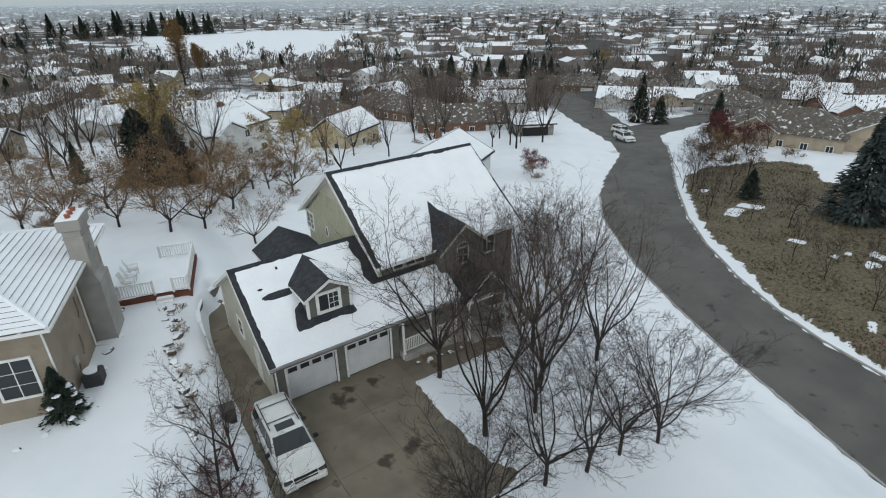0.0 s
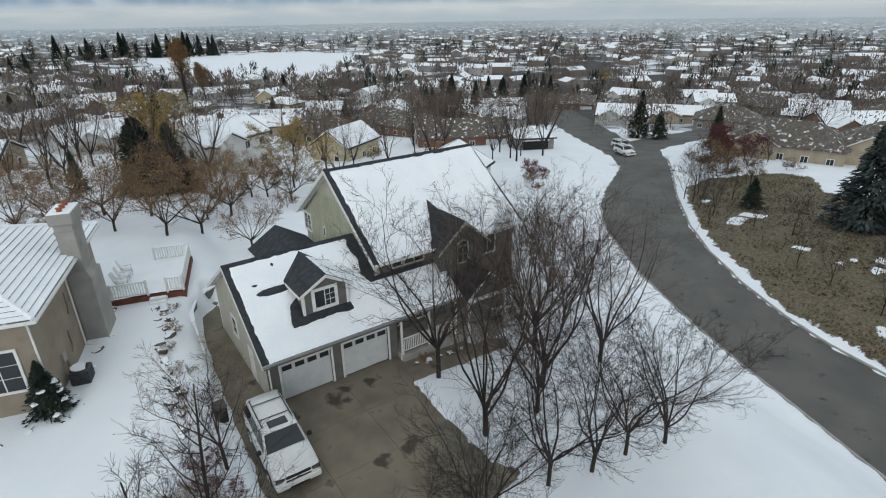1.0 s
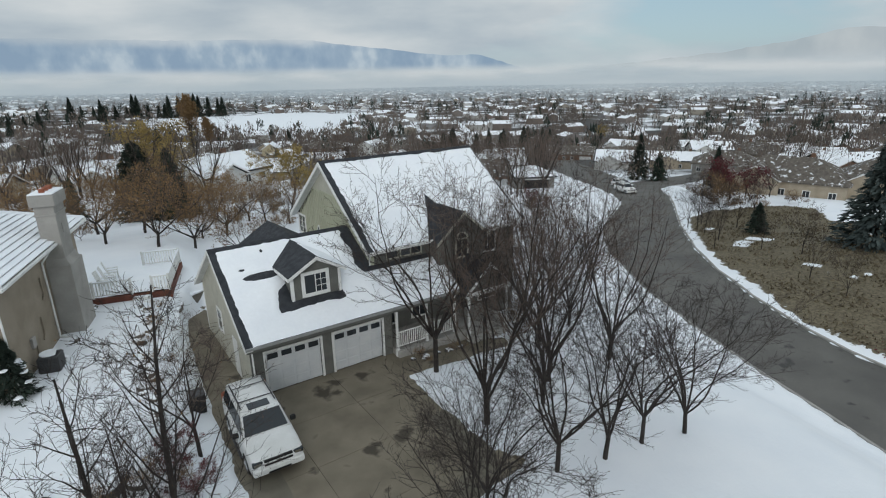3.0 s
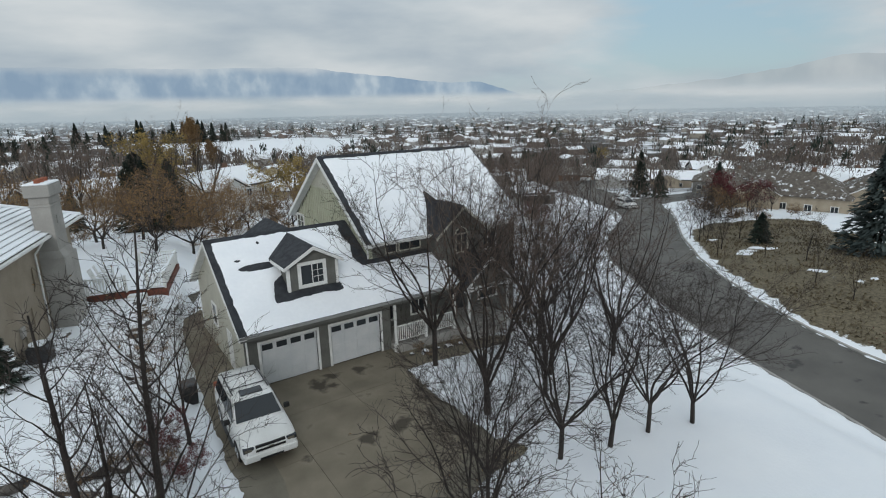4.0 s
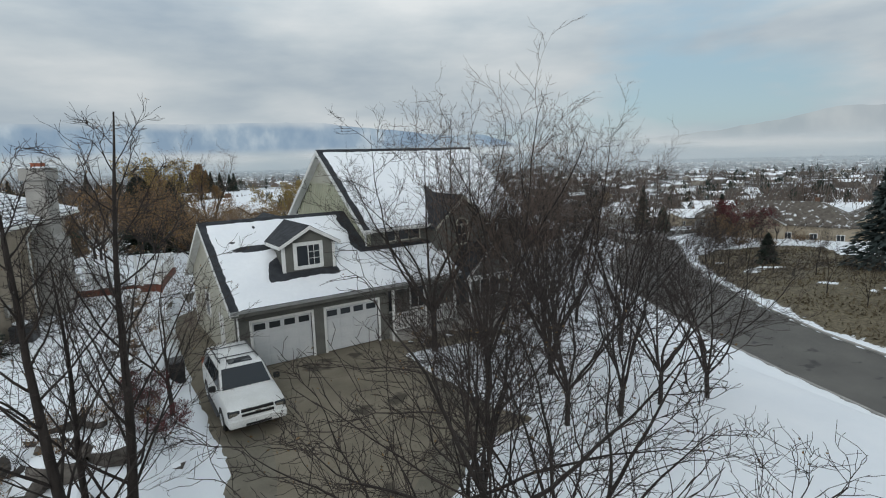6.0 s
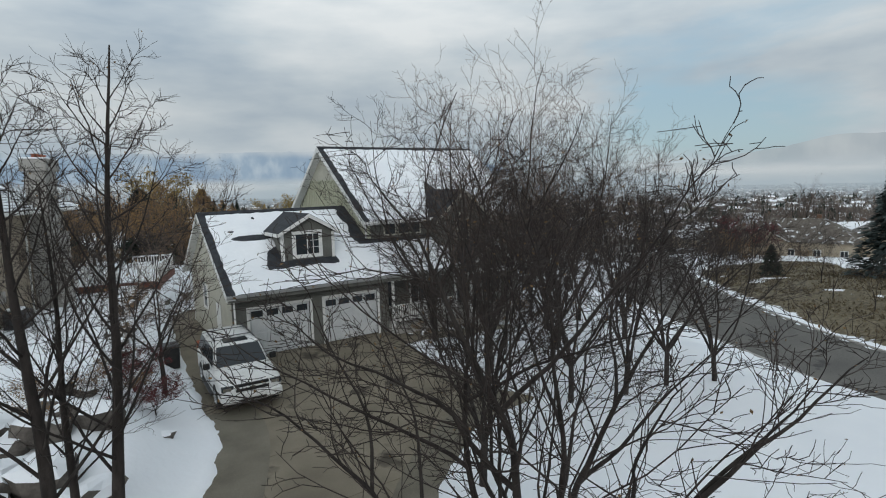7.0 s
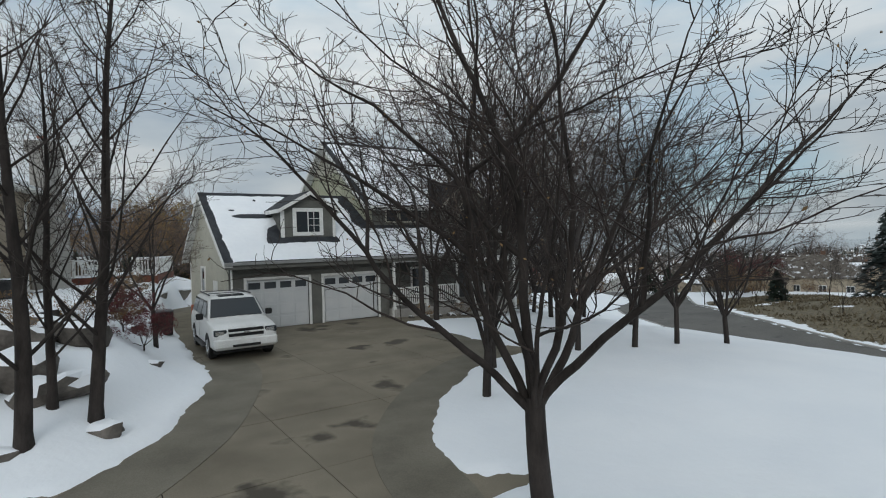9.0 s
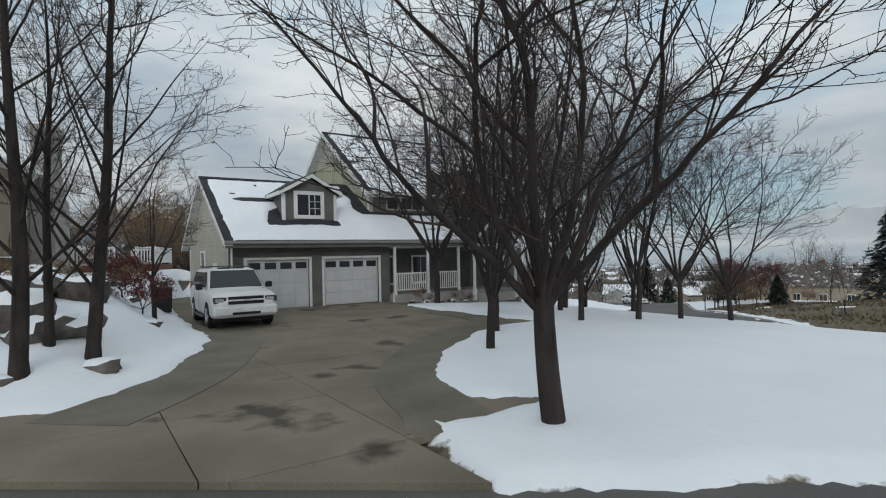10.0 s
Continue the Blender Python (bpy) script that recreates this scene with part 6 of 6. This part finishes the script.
spots = [("white", 22.7, 89.4, 30, 0.6), ("long", 29, 152, -14, 0.3), ("pale", 17, 262, -8, 0), ("brick", 66, 184, -28, 0), ("yellow", 48, 97.5, 30, 0.4), ("grey", 88, 154, -22, 0.3), ("pale", 43, 59.0, 30, 0.5), ("tan", -12, 112, -20, 0.5),
         ("carport", 82.2, 81.8, -28, 0.1), ("brown", 77, 99, -28, 0.3), ("pale", 142, 105, -55, 0.2), ("brown", 184, 164, -55, 0), ("tan", 161, 98, -55, 0), ("grey", 151, 78, -62, 0), ("white", 188, 104, -45, 0), ("stone", 113, 46, -75, 0.4),
         ("hip", 173, 66, -66, 0), ("grey", 177, 49, -66, 0), ("stone", 122, 31, -72, 0), ("hip", 52, 205, -25, 0), ("pale", 92, 210, -30, 0), ("white", 220, 128, -45, 0), ("tan", 120, 150, -35, 0), ("pale", 108, 182, 40, 0), ("tan", 205, 78, -60, 0),
         ("white", 133, 250, 30, 0), ("brick", 250, 180, -40, 0), ("tan", 100, 300, 20, 0), ("pale", 205, 270, 35, 0), ("tan", -22, 168, 5, 0), ("hip", -30, 205, 30, 0), ("yellow", 40, 330, -30, 0)]
done = set()
busy = []
for kind, x, y, turn, drop in spots:
    busy.append((x, y))
    if kind in done:
        set_down(copy_thing(protos[kind], Matrix()), x, y, turn, drop)
    else:
        done.add(kind)
        set_down(protos[kind], x, y, turn, drop)

rng = random.Random(77)
road_mid = [((a + c) / 2, (b + d) / 2) for (a, b), (c, d) in zip(ROAD_L, ROAD_R)]


def clear_of(x, y, r, extra=9.0):
    if any(math.hypot(x - a, y - b) < r for a, b in busy):
        return False
    if depth_in(np.array([[x]]), np.array([[y]]), ROAD)[0, 0] > -extra or depth_in(np.array([[x]]), np.array([[y]]), SIDE_ROAD)[0, 0] > -extra:
        return False
    return depth_in(np.array([[x]]), np.array([[y]]), [(70, 480), (170, 410), (330, 640), (300, 760), (110, 800)])[0, 0] < 0


names = list(protos)
n = 0
while n < 62:
    r, a = 120 + 210 * rng.random(), radians(rng.uniform(-14, 82))
    x, y = 3.8 + r * math.sin(a), r * math.cos(a)
    if clear_of(x, y, 21):
        busy.append((x, y))
        set_down(copy_thing(protos[names[rng.randrange(len(names))]], Matrix()), x, y, rng.choice((-35, 55, -35, 20, -70)) + rng.uniform(-15, 15))
        n += 1

# garden trees between the houses
n, house_spots = 0, list(busy)
while n < 125:
    r, a = 62 + 330 * rng.random(), radians(rng.uniform(-16, 82))
    x, y = 3.8 + r * math.sin(a), r * math.cos(a)
    if any(math.hypot(x - p, y - q) < 9 for p, q in house_spots) or depth_in(np.array([[x]]), np.array([[y]]), ROAD)[0, 0] > -2.5 or depth_in(np.array([[x]]), np.array([[y]]), BANK)[0, 0] > -2:
        continue
    if depth_in(np.array([[x]]), np.array([[y]]), [(70, 480), (170, 410), (330, 640), (300, 760), (110, 800)])[0, 0] > -5 or (50 < x < 105 and 34 < y < 62) or (x - 3.8) ** 2 + y ** 2 < 3600:
        continue
    k = rng.random()
    ob = bare_far if k < 0.64 else bronze if k < 0.69 else gold if k < 0.71 else fir if k < 0.84 else pine if k < 0.93 else shrub
    place_copy(ob, x, y, rng.uniform(0, 360), rng.uniform(0.8, 1.5))
    n += 1
rs = np.random.default_rng(5)
# brown thickets behind the back gardens and along the road
for x0, x1, y0, y1, count, mix in ((-14, 34, 47, 74, 34, (shrub, shrub, bronze, shrub)), (58, 150, 62, 165, 44, (bare_far, bare_far, bare_far, shrub, bare_far)), (84, 104, 38, 52, 7, (shrub, shrub, bare_far)), (-22, 14, 84, 130, 14, (bare_far, shrub, bare_far)), (-12, 66, 66, 130, 36, (shrub, bare_far, shrub)), (60, 150, 85, 190, 8, (bare_far, shrub, bare_far))):
    k = 0
    while k < count:
        x, y = rng.uniform(x0, x1), rng.uniform(y0, y1)
        if any(math.hypot(x - p, y - q) < 8.5 for p, q in house_spots) or max(depth_in(np.array([[x]]), np.array([[y]]), line)[0, 0] for line in (ROAD, SIDE_ROAD)) > -3 or (y > x * 0.6 + 12 and 50 < x < 76 and y < 62):
            continue
        place_copy(mix[rng.randrange(len(mix))], x, y, rng.uniform(0, 360), rng.uniform(0.9, 1.5) if y0 > 55 else rng.uniform(0.6, 0.95))
        k += 1
poplar = tree_thing("tall narrow poplar with a few brown leaves", *bare_tree(91, 15.0, 1.5, 0.22, 22, (10, 20), leader=True, counts=(6, 5, 3), lift=0.1), twig=TWIG_RED, group="garden trees")
put_mesh("leaves", leaf_cloud("leaves", tips(bare_tree(91, 15.0, 1.5, 0.22, 22, (10, 20), leader=True, counts=(6, 5, 3), lift=0.1)[1], 1500, rs), 0.17, rs, LEAF_BROWN, 4), poplar)
poplar.matrix_basis = stand(56, 290)
poplar.scale = (2.1, 2.1, 2.0)
place_copy(poplar, 63, 284, 120, 1.3)
row = [(150 + 7 * k + 4 * math.sin(k * 3.0), 205 + 9 * math.sin(k * 1.7)) for k in range(10)] + [(x + 5 * math.sin(x * 7.0), 780 + 60 * math.sin(x * 0.9)) for x in range(24, 186, 7)] + [(x, 500 + 6 * math.sin(x)) for x in range(-70, 0, 9)]
for x, y in row:
    place_copy(fir, x, y, rng.uniform(0, 360), rng.uniform(1.7, 3.4) if y > 700 else rng.uniform(1.6, 2.4) if y > 300 else rng.uniform(1.2, 1.7))

# far woods and the town on the plain
rs = np.random.default_rng(5)


def far_clumps(name, label, count, r0, r1, size, mat, blades, tall, shard=0.13):
    a = np.radians(rs.uniform(-22, 88, count))
    r = r0 + (r1 - r0) * rs.uniform(0, 1, count) ** 1.1
    patch = np.array([noise.noise(Vector((x * 0.011, y * 0.011, 8.0))) for x, y in zip(r * np.sin(a), r * np.cos(a))])
    keep = patch > rs.uniform(-0.55, 0.35, count)
    a, r = a[keep], r[keep]
    x, y = 3.8 + r * np.sin(a), r * np.cos(a)
    out = depth_in(x[None], y[None], [(70, 480), (170, 410), (330, 640), (300, 760), (110, 800)])[0] < 0
    x, y = x[out], y[out]
    z = land(x, y)
    m = len(x)
    s = size * rs.uniform(0.6, 1.4, m)
    base = np.stack([x, y, z], 1)[:, None] + np.zeros((m, blades, 3))
    f = rs.uniform(0.1, 1, (m, blades))
    ang = rs.uniform(0, 2 * np.pi, (m, blades))
    w = s[:, None] * 0.45 * np.sin(np.pi * np.clip(f, 0.12, 0.97)) ** 0.7 * rs.uniform(0.4, 1, (m, blades)) / tall
    c = base + np.stack([w * np.cos(ang), w * np.sin(ang), f * s[:, None]], -1)
    t = rs.normal(0, 1, (m, blades, 3, 3)) * s[:, None, None, None] * shard * np.array((0.45, 0.45, 1.7))
    V = (c[:, :, None] + t).reshape(-1, 3)
    stems = np.stack([base[:, 0] + (-0.012 * s[:, None]) * [1, 0, 0], base[:, 0] + (0.012 * s[:, None]) * [1, 0, 0], base[:, 0] + s[:, None] * [0, 0, 0.9]], 1).reshape(-1, 3)
    V = np.concatenate([V, stems])
    return tagged(new(name, mesh_of(name, V, np.arange(len(V)).reshape(-1, 3).tolist(), mat)), label, "trees", kind="stuff")


far_clumps("far_woods", "distant bare brown trees across the valley", 6200, 280, 1900, 9.0, LEAF_FAR, 60, 0.9, 0.075)
far_clumps("far_conifers", "distant dark conifers across the valley", 900, 240, 1500, 11.0, NEEDLE, 60, 1.8, 0.075)
far_clumps("brown_woods", "brown leafless trees between the houses down the hill", 1300, 135, 430, 8.0, LEAF_FAR, 220, 0.9, 0.03)
far_clumps("far_woods", "distant leafless woods at the foot of the hill", 5200, 1300, 4200, 10.0, LEAF_FAR, 9, 0.7)


def far_roofs(count, r0, r1):
    V, F, W = [], [], []
    for k in range(count):
        a, r = radians(rng.uniform(-22, 88)), r0 + (r1 - r0) * rng.random()
        x, y = 3.8 + r * math.sin(a), r * math.cos(a)
        if depth_in(np.array([[x]]), np.array([[y]]), [(70, 480), (170, 410), (330, 640), (300, 760), (110, 800)])[0, 0] > -5:
            continue
        z, t = float(land(x, y)), rng.uniform(0, math.pi)
        w, d, h, p = rng.uniform(6, 10), rng.uniform(4, 6), rng.uniform(2.8, 5.5), rng.uniform(1.8, 3)
        u, v = Vector((math.cos(t), math.sin(t), 0)), Vector((-math.sin(t), math.cos(t), 0))
        c = Vector((x, y, z))
        b = len(V)
        V += [c + u * w * i + v * d * j + Vector((0, 0, q)) for q in (-1, h) for i, j in ((-1, -1), (1, -1), (1, 1), (-1, 1))] + [c - u * w + Vector((0, 0, h + p)), c + u * w + Vector((0, 0, h + p))]
        F += [(b, b + 1, b + 5, b + 4), (b + 1, b + 2, b + 6, b + 5), (b + 2, b + 3, b + 7, b + 6), (b + 3, b, b + 4, b + 7), (b + 5, b + 6, b + 9), (b + 7, b + 4, b + 8), (b + 4, b + 5, b + 9, b + 8), (b + 6, b + 7, b + 8, b + 9)]
        W += [0] * 6 + [1, 1]
    me = mesh_of("far_houses", V, F, FAR_WALL)
    me.materials.append(ROOFSNOW)
    me.polygons.foreach_set("material_index", W)
    return tagged(new("far_houses", me), "distant snow-roofed houses of the town", "houses", kind="stuff")


far_roofs(480, 320, 1600)
far_roofs(900, 1500, 4200)
# ---- dry grass and stones on the brown bank ----
rt = np.random.default_rng(31)
bx, by = rt.uniform(40, 98, 60000), rt.uniform(-14, 42, 60000)
inside = depth_in(bx, by, BANK) > 0.3
bx, by = bx[inside], by[inside]
patchy = np.array([noise.noise(Vector((a * 0.35, b * 0.35, 2.0))) for a, b in zip(bx, by)]) > rt.uniform(-0.5, 0.4, len(bx))
bx, by = bx[patchy], by[patchy]
m = len(bx)
root = np.stack([bx, by, land(bx, by) - 0.05], 1)
up = np.stack([rt.normal(0, 0.1, m), rt.normal(0, 0.1, m), rt.uniform(0.08, 0.3, m)], 1)
side = np.stack([rt.normal(0, 1, m), rt.normal(0, 1, m), np.zeros(m)], 1) * 0.07
V = np.stack([root - side, root + side, root + up + side * 0.4], 1).reshape(-1, 3)
tagged(new("dry_grass", mesh_of("dry_grass", V, np.arange(3 * m).reshape(m, 3).tolist(), DRYGRASS)), "dry brown grass tufts covering the bank", "grass", kind="stuff")

lx, ly = rt.normal(44.5, 1.8, 1500), rt.normal(8.0, 2.2, 1500)
keep = depth_in(lx, ly, ROAD) < -1.2
c = np.stack([lx, ly, land(lx, ly) + 0.09], 1)[keep]
litter = leaf_cloud("leaf_litter", c, 0.07, rt, LEAF_RED, 1)
tagged(new("leaf_litter", litter), "reddish brown fallen leaves on the verge", "leaves", kind="stuff")
for x, y, turn, s in ((5.2, 24.5, 10, 0.3), (5.6, 27.0, 80, 0.35), (5.3, 29.5, 150, 0.3), (6.0, 31.5, 220, 0.35), (6.4, 34.2, 300, 0.3), (17.4, 22.4, 30, 0.3), (19.5, 22.3, 100, 0.28), (24.6, 23.0, 60, 0.5), (25.8, 24.6, 130, 0.55), (1.2, 15.5, 200, 0.5), (2.6, 17.6, 20, 0.5)):
    place_copy(shrub, x, y, turn, s)
# ---- far mountains, low cloud and valley haze: glowing backdrop, haze painted in, at the end of the plain ----
def backdrop(name, label, radius, a0, a1, profile, colour, base=-70.0, n=160, rows=24):
    vs, fs = [], []
    for i in range(n + 1):
        a = radians(a0 + (a1 - a0) * i / n)
        top = profile(a0 + (a1 - a0) * i / n)
        for j in range(rows + 1):
            vs.append((3.8 + radius * math.sin(a), radius * math.cos(a), base + (top - base) * j / rows))
    for i in range(n):
        for j in range(rows):
            k = i * (rows + 1) + j
            fs.append((k, k + rows + 1, k + rows + 2, k + 1))
    m = bpy.data.materials.new(name)
    m.use_nodes = True
    t = m.node_tree
    t.nodes.clear()
    pos = t.nodes.new("ShaderNodeNewGeometry").outputs["Position"]
    sep = t.nodes.new("ShaderNodeSeparateXYZ")
    t.links.new(pos, sep.inputs[0])
    col, alpha = colour(t, pos, sep.outputs["Z"])
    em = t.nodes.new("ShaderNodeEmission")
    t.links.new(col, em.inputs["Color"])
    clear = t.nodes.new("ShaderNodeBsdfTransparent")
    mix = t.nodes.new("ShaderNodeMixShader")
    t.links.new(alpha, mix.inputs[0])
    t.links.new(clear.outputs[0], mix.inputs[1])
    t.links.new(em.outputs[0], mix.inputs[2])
    t.links.new(mix.outputs[0], t.nodes.new("ShaderNodeOutputMaterial").inputs[0])
    ob = new(name, mesh_of(name, vs, fs, m, False))
    return tagged(ob, label, "backdrop", kind="structure")


def stretch_noise(t, pos, scale, squash, detail=7.0):
    mp = t.nodes.new("ShaderNodeMapping")
    mp.inputs["Scale"].default_value = (scale, scale, scale * squash)
    t.links.new(pos, mp.inputs["Vector"])
    n = t.nodes.new("ShaderNodeTexNoise")
    n.inputs["Scale"].default_value, n.inputs["Detail"].default_value = 1.0, detail
    t.links.new(mp.outputs[0], n.inputs["Vector"])
    return n.outputs["Fac"]


def ranged(t, v, lo, hi, a=0.0, b=1.0):
    n = t.nodes.new("ShaderNodeMapRange")
    n.interpolation_type = "SMOOTHSTEP"
    for key, val in (("From Min", lo), ("From Max", hi), ("To Min", a), ("To Max", b)):
        n.inputs[key].default_value = val
    t.links.new(v, n.inputs["Value"])
    return n.outputs[0]


def times_of(t, a, b):
    n = t.nodes.new("ShaderNodeMath")
    n.operation = "MULTIPLY"
    t.links.new(a, n.inputs[0])
    t.links.new(b, n.inputs[1])
    return n.outputs[0]


# blue haze painted into the rock colour; fading alpha stands for fog and low cloud
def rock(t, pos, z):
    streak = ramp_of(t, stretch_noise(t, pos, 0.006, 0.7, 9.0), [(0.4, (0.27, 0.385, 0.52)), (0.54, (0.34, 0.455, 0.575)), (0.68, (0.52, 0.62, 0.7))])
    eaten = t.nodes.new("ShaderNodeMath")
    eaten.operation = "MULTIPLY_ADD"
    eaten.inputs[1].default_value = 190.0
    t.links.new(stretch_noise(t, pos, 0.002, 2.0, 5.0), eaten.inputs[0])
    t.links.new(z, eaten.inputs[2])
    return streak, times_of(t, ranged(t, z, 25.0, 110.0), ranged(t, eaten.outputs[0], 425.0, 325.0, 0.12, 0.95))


# haze painted in as a paler, see-through rock colour
def hazed_rock(t, pos, z):
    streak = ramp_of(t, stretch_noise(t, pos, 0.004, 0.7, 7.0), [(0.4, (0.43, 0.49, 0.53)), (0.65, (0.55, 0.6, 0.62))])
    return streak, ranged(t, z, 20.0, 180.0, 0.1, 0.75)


# fog painted as a white glow that thins upwards
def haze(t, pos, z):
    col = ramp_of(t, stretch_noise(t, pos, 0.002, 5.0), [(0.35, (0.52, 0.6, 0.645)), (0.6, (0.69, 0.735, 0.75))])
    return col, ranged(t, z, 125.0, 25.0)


def ridge_left(a):
    h = float(np.interp(a, (-30, 5, 14, 21, 25, 29.5, 34.4, 38.5, 40.6, 44), (290, 300, 305, 312, 275, 228, 182, 180, 128, 30)))
    return h + 9 * noise.noise(Vector((a * 0.55, 1.3, 0))) + 6 * noise.noise(Vector((a * 1.9, 4.1, 0)))


def ridge_right(a):
    h = float(np.interp(a, (46, 55, 61, 66, 69.5, 73, 80, 100), (40, 110, 150, 205, 275, 262, 245, 200)))
    return h + 9 * noise.noise(Vector((a * 0.7, 7.3, 0))) + 5 * noise.noise(Vector((a * 2.1, 2.1, 0)))


backdrop("backdrop_mountain_left", "snow-streaked mountain sheet with blue haze and low cloud painted in", 4560, -30, 44, ridge_left, rock)
backdrop("backdrop_mountain_right", "distant mountain sheet with pale valley haze painted in", 4600, 46, 100, ridge_right, hazed_rock)
backdrop("backdrop_haze", "glowing sheet painted as white valley fog along the far horizon", 4500, -60, 130, lambda a: 170.0, haze)


# haze painted as a faint blue glow, see-through
def painted_thin_haze(t, pos, z):
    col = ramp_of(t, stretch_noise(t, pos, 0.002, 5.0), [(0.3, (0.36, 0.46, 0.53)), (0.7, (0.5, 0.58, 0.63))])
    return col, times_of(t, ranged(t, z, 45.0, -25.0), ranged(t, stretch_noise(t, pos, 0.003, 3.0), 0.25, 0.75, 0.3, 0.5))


# three glowing sheets, added nearer than the mountains, imitate haze over the valley
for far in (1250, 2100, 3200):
    backdrop("backdrop_haze", "glowing see-through sheet painted as thin blue haze over the valley", far, -60, 130, lambda a: 50.0, painted_thin_haze)
